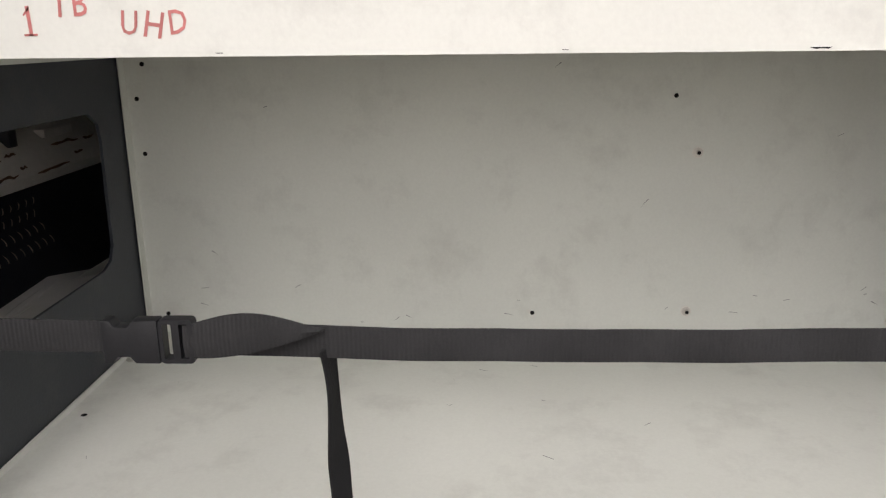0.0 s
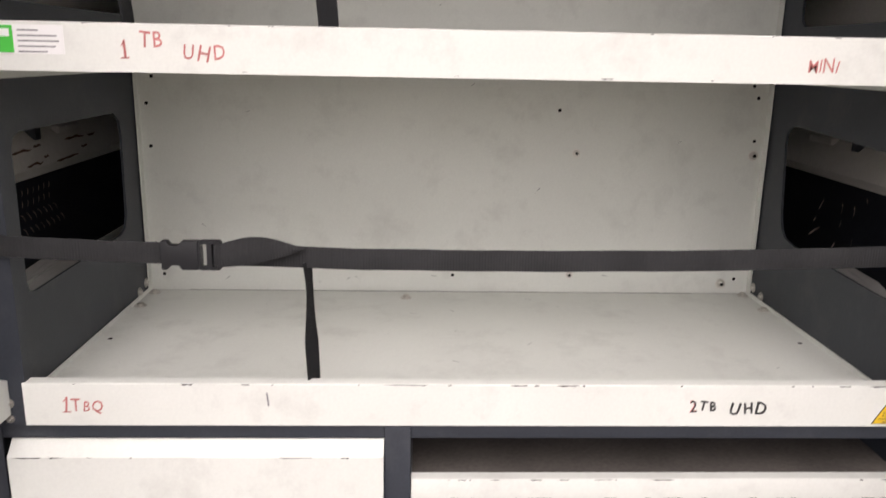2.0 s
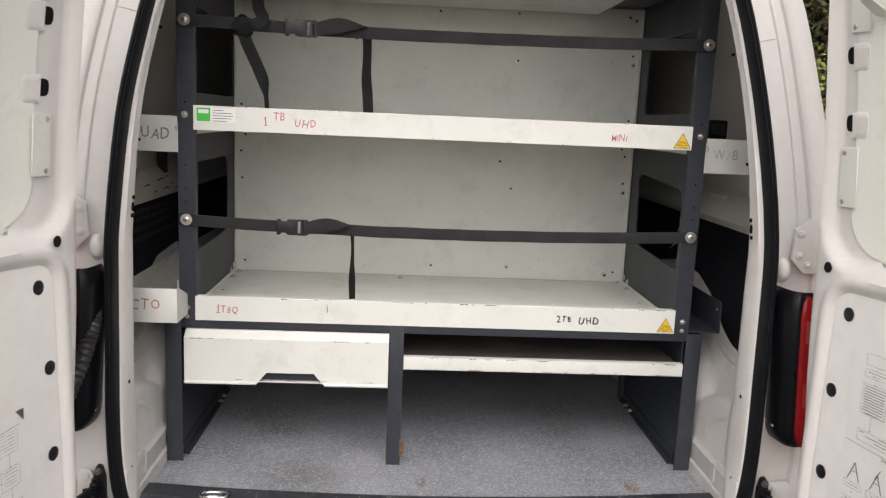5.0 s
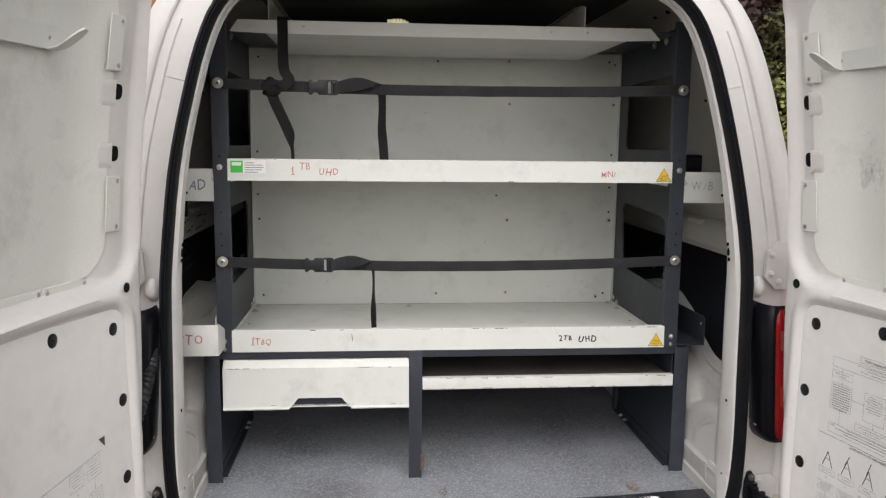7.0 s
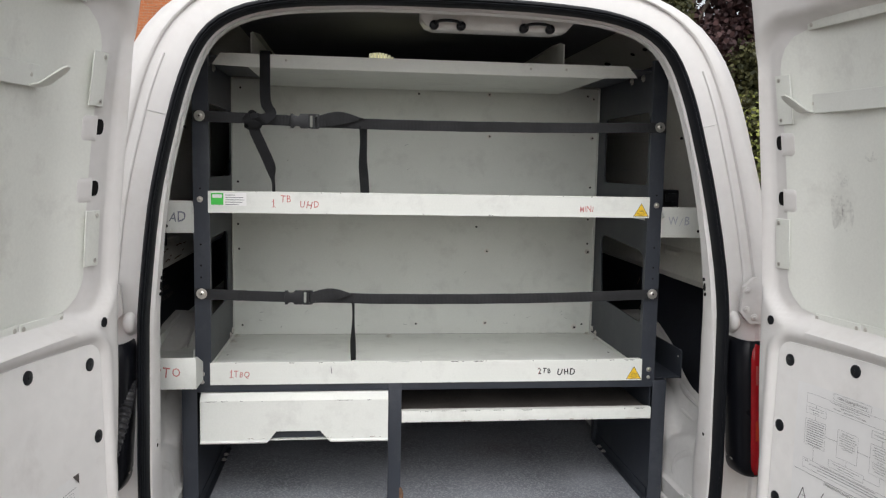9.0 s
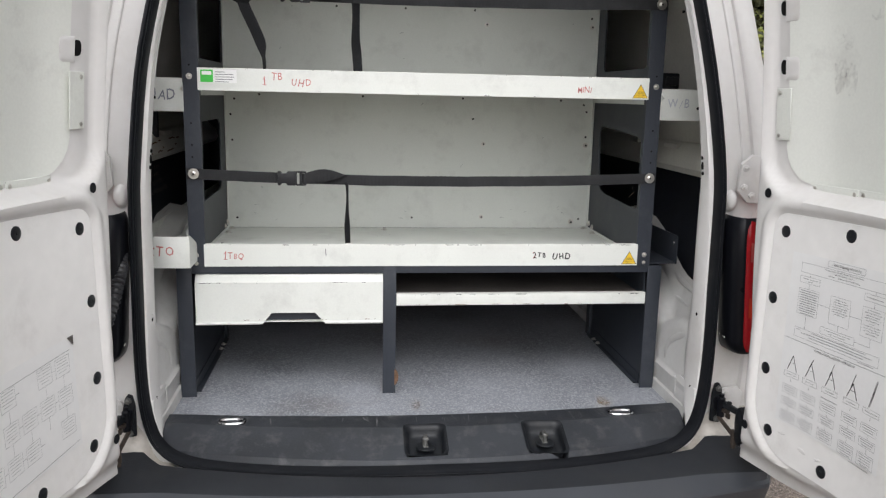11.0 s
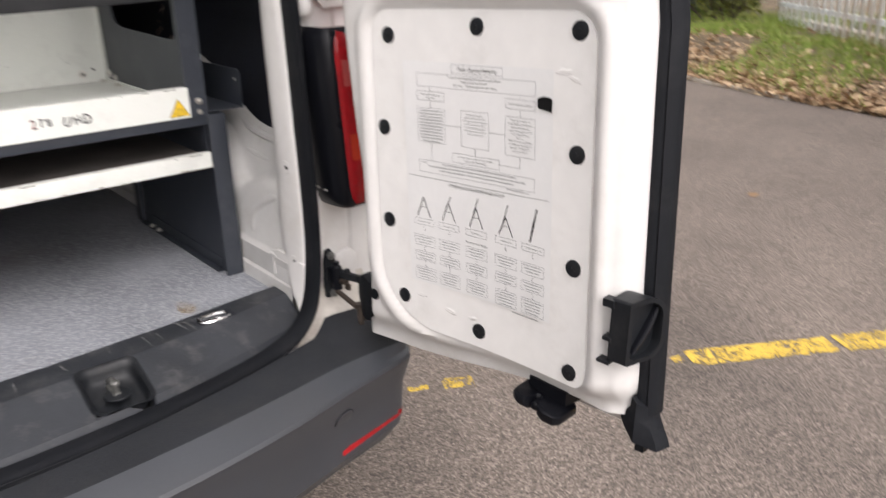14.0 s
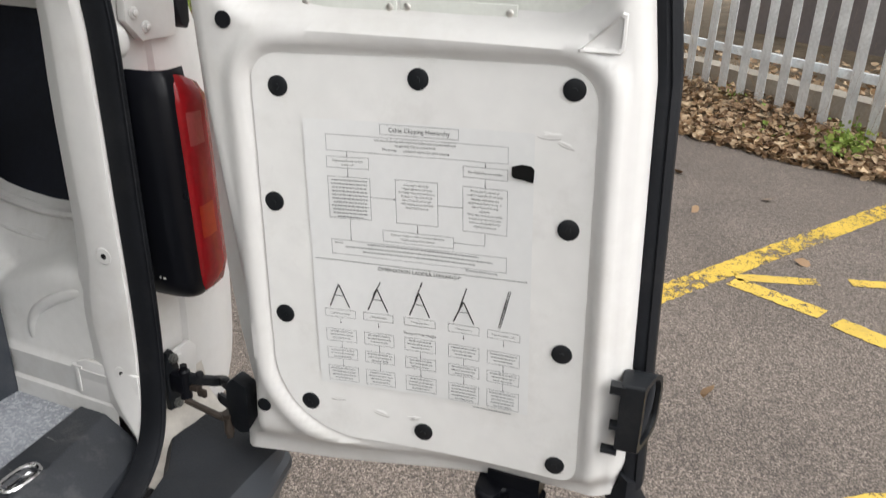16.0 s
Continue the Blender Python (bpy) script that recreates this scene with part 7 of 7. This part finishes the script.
for u, z, w, h, seed in ((0.034, 1.315, 0.017, 0.034, 1), (0.062, 1.305, 0.014, 0.03, 7), (0.05, 1.372, 0.016, 0.016, 2), (0.172, 1.352, 0.018, 0.02, 8), (0.119, 1.412, 0.016, 0.009, 3), (0.165, 1.402, 0.014, 0.009, 4), (0.172, 1.457, 0.013, 0.012, 5), (0.21, 1.56, 0.022, 0.02, 6)):
    lift = -LEAN * (z - 1.05) ** 1.5 + recess(u) - 0.0045
    patch([at_r(u + w * math.cos(a) * (1 + 0.25 * noise.noise((math.cos(a) * 2, math.sin(a) * 2, seed))), lift - LEAN * 1.5 * (z - 1.05) ** 0.5 * h * math.sin(a), z + h * math.sin(a) * (1 + 0.25 * noise.noise((math.cos(a) * 2, math.sin(a) * 2, seed + 7)))) for a in [2 * math.pi * i / 24 for i in range(24)]], SMUDGE, door_r, "smudge", "grey-brown smudge")
for x, y, w, h, seed in ((0.44, -0.085, 0.016, 0.032, 1), (-0.03, -0.08, 0.012, 0.03, 2)):
    patch([(x + w * math.cos(a) * (1 + 0.3 * noise.noise((math.cos(a), math.sin(a), seed))), y + h * math.sin(a), FLOOR_Z + 0.0008) for a in [2 * math.pi * i / 24 for i in range(24)]], OCHRE_STAIN, van, "stain", "ochre stain on the floor")


# ---- beyond the van ----
FENCE_A, FENCE_B = Vector((4.3, -2.02)), Vector((9.3, 3.45))


def bank(x, y):
    return max(0.0, min(0.2, 0.16 * (x - verge_edge(y))))


fence = thing("palisade_fence", (6.0, -0.2, 0.1), "galvanised steel palisade fence on a leafy bank", "fence")
along = (FENCE_B - FENCE_A).normalized()
side = Vector((-along.y, along.x))
count = int((FENCE_B - FENCE_A).length / 0.168)
bm = bmesh.new()
sec = [(-0.037, 0.0), (-0.026, -0.014), (-0.009, -0.004), (0.009, -0.004), (0.026, -0.014), (0.037, 0.0), (0.028, 0.002), (0.01, 0.0), (-0.01, 0.0), (-0.028, 0.002)]
loft(bm, [[(a * k, b, z) for a, b in sec] for z, k in ((0.0, 1), (1.9, 1), (2.02, 0.25))], close_ring=True, caps=True)
pale_mesh = None
turn = math.atan2(along.y, along.x)
rnd = random.Random(3)
for i in range(count):
    p = FENCE_A + along * (0.168 * i)
    z = bank(p.x, p.y) + rnd.uniform(0.0, 0.04)
    if pale_mesh is None:
        first = part("pale", bm, GALVANISED, fence)
        pale_mesh = first.data
        ob = first
    else:
        ob = new("pale", pale_mesh)
        ob.parent = fence
        ob.matrix_parent_inverse = fence.matrix_basis.inverted()
    ob.matrix_basis = Matrix.Translation((p.x, p.y, z)) @ Matrix.Rotation(turn + rnd.uniform(-0.03, 0.03), 4, "Z") @ Matrix.Rotation(rnd.uniform(-0.012, 0.012), 4, "Y")
for z in (0.42, 1.75):
    bm = bmesh.new()
    a, b = FENCE_A + side * -0.03, FENCE_B + side * -0.03
    q = along
    loft(bm, [[(p.x - side.x * o, p.y - side.y * o, z + h) for o, h in ((0.0, -0.025), (0.005, 0.025), (0.045, 0.025), (0.045, 0.02), (0.008, 0.018), (0.005, -0.025))] for p in (a, b)], close_ring=True, caps=True)
    part("rail", bm, GALVANISED, fence)

# low concrete kerb under the fence and the building behind
bm = bmesh.new()
a, b = FENCE_A - side * 0.12, FENCE_B - side * 0.12
loft(bm, [[(p.x - side.x * o, p.y - side.y * o, h) for o, h in ((0.0, 0.0), (0.0, 0.27), (0.12, 0.28), (0.12, 0.0))] for p in (a, b)], close_ring=True, caps=True)
tagged(part("kerb_wall", bm, CONCRETE), "low weathered concrete wall behind the fence", "wall", kind="structure")
shed = thing("clad_building", (9.0, -3.0, 0), "brown-grey clad building behind the fence", "building")
a, b = FENCE_A - side * 2.2 - along * 2.5, FENCE_A - side * 2.2 + along * 4.2
n = 24
for i in range(n):
    p, q = a.lerp(b, i / n), a.lerp(b, (i + 0.94) / n)
    bm = bmesh.new()
    dep = 0.03 * (i % 2)
    loft(bm, [[(r.x - side.x * o, r.y - side.y * o, h) for o, h in ((dep, 0.0), (dep, 2.8), (0.3, 2.8), (0.3, 0.0))] for r in (p, q)], close_ring=True, caps=True)
    part("cladding_panel", bm, SHED, shed)
bm = bmesh.new()
loft(bm, [[(r.x - side.x * o, r.y - side.y * o, h) for o, h in ((-0.1, 2.8), (-0.1, 2.95), (4.0, 3.2), (4.0, 2.8))] for r in (a, b)], close_ring=True, caps=True)
part("roof", bm, SHED, shed)


def leafmat(name, color, other):
    """Leaves that differ from one to the next between two colours."""
    mat = bpy.data.materials.new(name)
    mat.use_nodes = True
    nt = mat.node_tree
    bsdf = nt.nodes["Principled BSDF"]
    geo = nt.nodes.new("ShaderNodeNewGeometry")
    mix = nt.nodes.new("ShaderNodeMix")
    mix.data_type = "RGBA"
    mix.inputs["A"].default_value, mix.inputs["B"].default_value = (*color, 1), (*other, 1)
    nt.links.new(geo.outputs["Random Per Island"], mix.inputs["Factor"])
    vein = nt.nodes.new("ShaderNodeTexNoise")
    vein.inputs["Scale"].default_value = 35
    mul = nt.nodes.new("ShaderNodeVectorMath")
    mul.operation = "SCALE"
    rng = nt.nodes.new("ShaderNodeMapRange")
    rng.inputs["To Min"].default_value, rng.inputs["To Max"].default_value = 0.6, 1.4
    nt.links.new(vein.outputs["Fac"], rng.inputs["Value"])
    nt.links.new(mix.outputs["Result"], mul.inputs[0])
    nt.links.new(rng.outputs[0], mul.inputs["Scale"])
    nt.links.new(mul.outputs[0], bsdf.inputs["Base Color"])
    bsdf.inputs["Roughness"].default_value = 0.7
    return mat


DEAD = leafmat("dead_leaves", (0.4, 0.26, 0.14), (0.17, 0.1, 0.055))
DEAD_PALE = leafmat("pale_dead_leaves", (0.62, 0.47, 0.3), (0.36, 0.24, 0.14))
GRASS = leafmat("grass_blades", (0.16, 0.26, 0.04), (0.34, 0.42, 0.09))
GREEN = leafmat("green_foliage", (0.1, 0.13, 0.03), (0.34, 0.36, 0.085))
DARK_OLIVE = leafmat("dark_olive_foliage", (0.022, 0.027, 0.008), (0.075, 0.072, 0.02))
OLIVE = leafmat("olive_foliage", (0.24, 0.19, 0.055), (0.56, 0.44, 0.13))
YELLOWGREEN = leafmat("yellow_green_foliage", (0.22, 0.24, 0.05), (0.6, 0.6, 0.14))
GREYGREEN = leafmat("grey_green_foliage", (0.14, 0.18, 0.12), (0.32, 0.38, 0.27))
COPPER = leafmat("copper_foliage", (0.02, 0.008, 0.01), (0.06, 0.026, 0.024))
BARK = shader("bark", (0.09, 0.07, 0.055), 0.9, var=0.3, scale=6, fine=40, bump=0.6)


def leaf(vs, fs, c, size, rnd, flat=False):
    """Adds one bent leaf of six corners to the lists."""
    a = rnd.uniform(0, 2 * math.pi)
    t = Vector((math.cos(a), math.sin(a), rnd.uniform(-0.6, 0.6) if flat else rnd.uniform(-1, 1))).normalized()
    up = Vector((rnd.gauss(0, 0.55), rnd.gauss(0, 0.55), 1)) if flat else Vector((rnd.gauss(0, 1), rnd.gauss(0, 1), rnd.gauss(0, 1)))
    s = t.cross(up).normalized()
    n = s.cross(t)
    i = len(vs)
    l, w, curl = size, size * rnd.uniform(0.28, 0.42), size * rnd.uniform(-0.15, 0.3)
    c = Vector(c)
    vs.extend([c - t * l * 0.5 + n * curl, c - t * l * 0.1 - s * w + n * curl * 0.2, c - t * l * 0.1 + s * w + n * curl * 0.2, c + t * l * 0.25 - s * w * 0.8, c + t * l * 0.25 + s * w * 0.8, c + t * l * 0.5 + n * curl])
    fs.extend([(i, i + 1, i + 2), (i + 1, i + 3, i + 4, i + 2), (i + 3, i + 5, i + 4)])


def leaves_object(name, vs, fs, mat, parent=None):
    me = bpy.data.meshes.new(name)
    me.from_pydata([tuple(v) for v in vs], [], fs)
    me.materials.append(mat)
    ob = new(name, me)
    if parent is not None:
        ob.parent = parent
        ob.matrix_parent_inverse = parent.matrix_basis.inverted()
    return ob


# dead leaves along the verge
for mat, n, seed in ((DEAD, 8500, 1), (DEAD_PALE, 9500, 2)):
    rnd = random.Random(seed)
    vs, fs = [], []
    while n:
        y = rnd.uniform(-3.2, 5.5)
        d = abs(rnd.gauss(0.05, 0.5)) if rnd.random() < 0.8 else rnd.uniform(0, 2.5)
        x = verge_edge(y) + d - 0.03 + 0.06 * noise.noise((y * 4, 0, 0))
        if y > 0.8 and rnd.random() < (0.6 if d > 0.35 else 0.45 if y > 2.2 else 0.0):
            continue
        leaf(vs, fs, (x, y, bank(x, y) + rnd.uniform(0.005, 0.05)), rnd.uniform(0.02, 0.068), rnd, True)
        n -= 1
    tagged(leaves_object("leaf_litter", vs, fs, mat), "dry brown fallen leaves heaped along the verge", "leaves", kind="stuff")
rnd = random.Random(4)
for x, y in ((3.06, -0.41), (2.98, -1.2), (3.4, -0.75), (3.7, -1.05), (3.95, -0.6), (3.35, 0.35), (1.9, -0.95)):
    vs, fs = [], []
    leaf(vs, fs, (x, y, 0.012), rnd.uniform(0.05, 0.08), rnd, True)
    tagged(leaves_object("fallen_leaf", vs, fs, DEAD), "dry brown leaf lying on the asphalt", "leaf", "stray leaves")

# pale concrete edging between asphalt and verge
bm = bmesh.new()
loft(bm, [[(verge_edge(y) + o, y, h) for o, h in ((-0.02, -0.02), (-0.02, 0.022), (-0.014, 0.03), (0.024, 0.03), (0.03, 0.022), (0.03, -0.02))] for y in [1.4 + 0.3 * k for k in range(27)]], close_ring=True, caps=True)
tagged(part("edging", bm, CONCRETE), "pale narrow concrete edging along the verge", "edging", kind="structure")

# grass and weeds
vs, fs = [], []
rnd = random.Random(6)
for _ in range(24000):
    y = rnd.uniform(0.4, 9.0)
    x = verge_edge(y) + rnd.uniform(0.05, 4.0)
    if noise.noise((x * 0.9, y * 0.9, 4)) < -0.12:
        continue
    h, a = rnd.uniform(0.05, 0.16), rnd.uniform(0, 6.28)
    z = bank(x, y)
    i = len(vs)
    w = 0.006
    vs.extend([(x - w * math.cos(a), y - w * math.sin(a), z), (x + w * math.cos(a), y + w * math.sin(a), z), (x + 0.05 * rnd.gauss(0, 1), y + 0.05 * rnd.gauss(0, 1), z + h)])
    fs.append((i, i + 1, i + 2))
tagged(leaves_object("grass", vs, fs, GRASS), "patchy green grass on the bank", "grass", kind="stuff")
for cx, cy, n in ((4.6, -1.4, 320), (4.75, -1.0, 14), (5.35, -0.75, 16)):
    vs, fs = [], []
    for _ in range(n):
        leaf(vs, fs, (cx + rnd.gauss(0, 0.06), cy + rnd.gauss(0, 0.06), bank(cx, cy) + 0.02 + abs(rnd.gauss(0.05, 0.05))), rnd.uniform(0.015, 0.04), rnd)
    weed = thing("weed", (cx, cy, bank(cx, cy)), "small bright green weed growing through dead leaves", "weed", "weeds on the bank")
    leaves_object("leaves", vs, fs, GRASS, weed)
# dry stalks by the fence
vs, fs = [], []
for _ in range(260):
    t = rnd.uniform(0.05, 0.75)
    p = FENCE_A.lerp(FENCE_B, t) + side * rnd.uniform(-0.05, 0.3)
    z, h, lx, ly = bank(p.x, p.y), rnd.uniform(0.15, 0.75), rnd.gauss(0, 0.12), rnd.gauss(0, 0.12)
    i = len(vs)
    vs.extend([(p.x - 0.004, p.y, z), (p.x + 0.004, p.y, z), (p.x + lx + 0.003, p.y + ly, z + h), (p.x + lx - 0.003, p.y + ly, z + h)])
    fs.append((i, i + 1, i + 2, i + 3))
tagged(leaves_object("dry_stalks", vs, fs, DEAD), "dry brown stalks along the fence", "stalks", kind="stuff")


def bush(x, y, r, h, mat, seed, n, label, size=0.06):
    rnd = random.Random(seed)
    ob = thing("bush", (x, y, 0.1), label, "bush", "bushes by the car park")
    clumps = [(x + rnd.gauss(0, r * 0.5), y + rnd.gauss(0, r * 0.5), h * rnd.uniform(0.15, 0.95), r * rnd.uniform(0.2, 0.45)) for _ in range(26)]
    for cx, cy, cz, _ in clumps[:12]:
        bm = bmesh.new()
        tube(bm, [(x + rnd.gauss(0, 0.1), y + rnd.gauss(0, 0.1), 0.0), ((x + cx) / 2, (y + cy) / 2, cz * 0.45), (cx, cy, cz)], lambda t: 0.02 * (1 - 0.75 * t), 5)
        part("stem", bm, BARK, ob)
    vs, fs = [], []
    for _ in range(n):
        cx, cy, cz, cr = rnd.choice(clumps)
        v = Vector((rnd.gauss(0, 1), rnd.gauss(0, 1), rnd.gauss(0, 0.8))).normalized() * cr * rnd.uniform(0.5, 1.1)
        leaf(vs, fs, (cx + v.x, cy + v.y, max(0.12, cz + v.z)), size * rnd.uniform(0.7, 1.4), rnd)
    leaves_object("foliage", vs, fs, mat, ob)


bush(8.2, 6.6, 1.3, 2.6, OLIVE, 1, 11000, "olive-yellow autumn bush at the edge of the car park")
bush(9.6, 5.4, 1.2, 2.2, YELLOWGREEN, 2, 10000, "yellow-green autumn bush at the edge of the car park")
bush(10.1, 4.6, 0.7, 1.7, GREYGREEN, 6, 5500, "small grey-green bush at the edge of the car park")
bush(9.2, 4.1, 1.0, 1.9, GREEN, 3, 8000, "dark green bush beside the fence")
bush(7.0, 8.2, 1.5, 3.0, GREEN, 4, 9000, "green bush at the edge of the car park")
bush(10.8, 7.4, 1.8, 3.4, GREEN, 5, 9000, "tall green bush behind others")


def tree(x, y, h, r, mat, seed, n, label, low=0.25, size=0.16):
    rnd = random.Random(seed)
    ob = thing("tree", (x, y, 0), label, "tree", "trees behind the van")
    bm = bmesh.new()
    tube(bm, spline([(x, y, -0.05), (x + 0.1, y, h * 0.3), (x - 0.1, y + 0.1, h * 0.6), (x, y, h * 0.95)], 4), lambda t: 0.02 * h * (1 - 0.85 * t), 9)
    clumps = []
    for i in range(34):
        z = h * (low + (1 - low) * rnd.random() ** 0.8)
        k = (1 - ((z / h - 0.55) / 0.6) ** 2) * r
        a = rnd.uniform(0, 6.28)
        c = Vector((x + math.cos(a) * k * rnd.uniform(0.3, 1), y + math.sin(a) * k * rnd.uniform(0.3, 1), z))
        clumps.append((c, r * rnd.uniform(0.18, 0.36)))
        if i < 14:
            tube(bm, [(x, y, z * 0.75), (x + (c.x - x) * 0.5, y + (c.y - y) * 0.5, z * 0.9), c], lambda t: 0.005 * h * (1 - 0.8 * t), 6)
    part("trunk", bm, BARK, ob)
    vs, fs = [], []
    for _ in range(n):
        c, cr = rnd.choice(clumps)
        v = Vector((rnd.gauss(0, 1), rnd.gauss(0, 1), rnd.gauss(0, 1))).normalized() * cr * rnd.uniform(0.4, 1.15)
        leaf(vs, fs, c + v, size * rnd.uniform(0.7, 1.4), rnd)
    leaves_object("crown", vs, fs, mat, ob)


tree(6.6, 13.5, 8.5, 2.6, COPPER, 1, 30000, "copper-leaved tree behind the van", low=0.1, size=0.11)
tree(5.4, 12.6, 4.8, 0.9, DARK_OLIVE, 2, 12000, "yellow-green conifer-like tree behind the van", low=0.1, size=0.1)
tree(7.6, 11.5, 3.3, 1.7, DARK_OLIVE, 3, 24000, "dark olive-green tree behind the van", low=0.05, size=0.09)
tree(8.8, 14.6, 8.5, 3.0, COPPER, 6, 24000, "copper-leaved tree behind the van", low=0.1, size=0.12)
tree(11.5, 11.0, 6.0, 2.4, GREEN, 4, 7000, "green tree at the edge of the car park", low=0.1)
tree(14.0, 7.0, 6.0, 2.4, OLIVE, 5, 7000, "autumn tree at the edge of the car park", low=0.1)

# brick building far behind the van
BRICK = shader("orange_brick", (0.42, 0.15, 0.06), 0.9, var=0.15, scale=1.5, fine=12, bump=0.2)
MORTAR = shader("mortar", (0.4, 0.34, 0.28), 0.95, var=0.1)
house = thing("brick_building", (-7.0, 20.0, 0), "orange brick building behind the van", "building")
wall = part("wall", boxm(((-14.0, 20.0, 0.0), (-2.5, 28.0, 16.0))), MORTAR, house)
vs, fs = [], []
for row in range(50):
    z = 2.6 + row * 0.075
    for k in range(28):
        x = -8.2 + k * 0.225 + (0.1125 if row % 2 else 0)
        i = len(vs)
        vs.extend([(x, 19.99, z), (x + 0.215, 19.99, z), (x + 0.215, 19.99, z + 0.065), (x, 19.99, z + 0.065), (x, 20.0, z), (x + 0.215, 20.0, z), (x + 0.215, 20.0, z + 0.065), (x, 20.0, z + 0.065)])
        fs.extend([(i, i + 1, i + 2, i + 3), (i, i + 4, i + 5, i + 1), (i + 3, i + 2, i + 6, i + 7), (i, i + 3, i + 7, i + 4), (i + 1, i + 5, i + 6, i + 2)])
tagged(leaves_object("brickwork", vs, fs, BRICK, wall), kind="stuff")
bm = bmesh.new()
prism(bm, [(20.0 - 0.4, 16.0), (28.4, 16.0), (24.0, 19.0)], 0, -14.3, -2.2)
part("roof", bm, shader("roof_tiles", (0.12, 0.08, 0.06), 0.9, var=0.2), house)
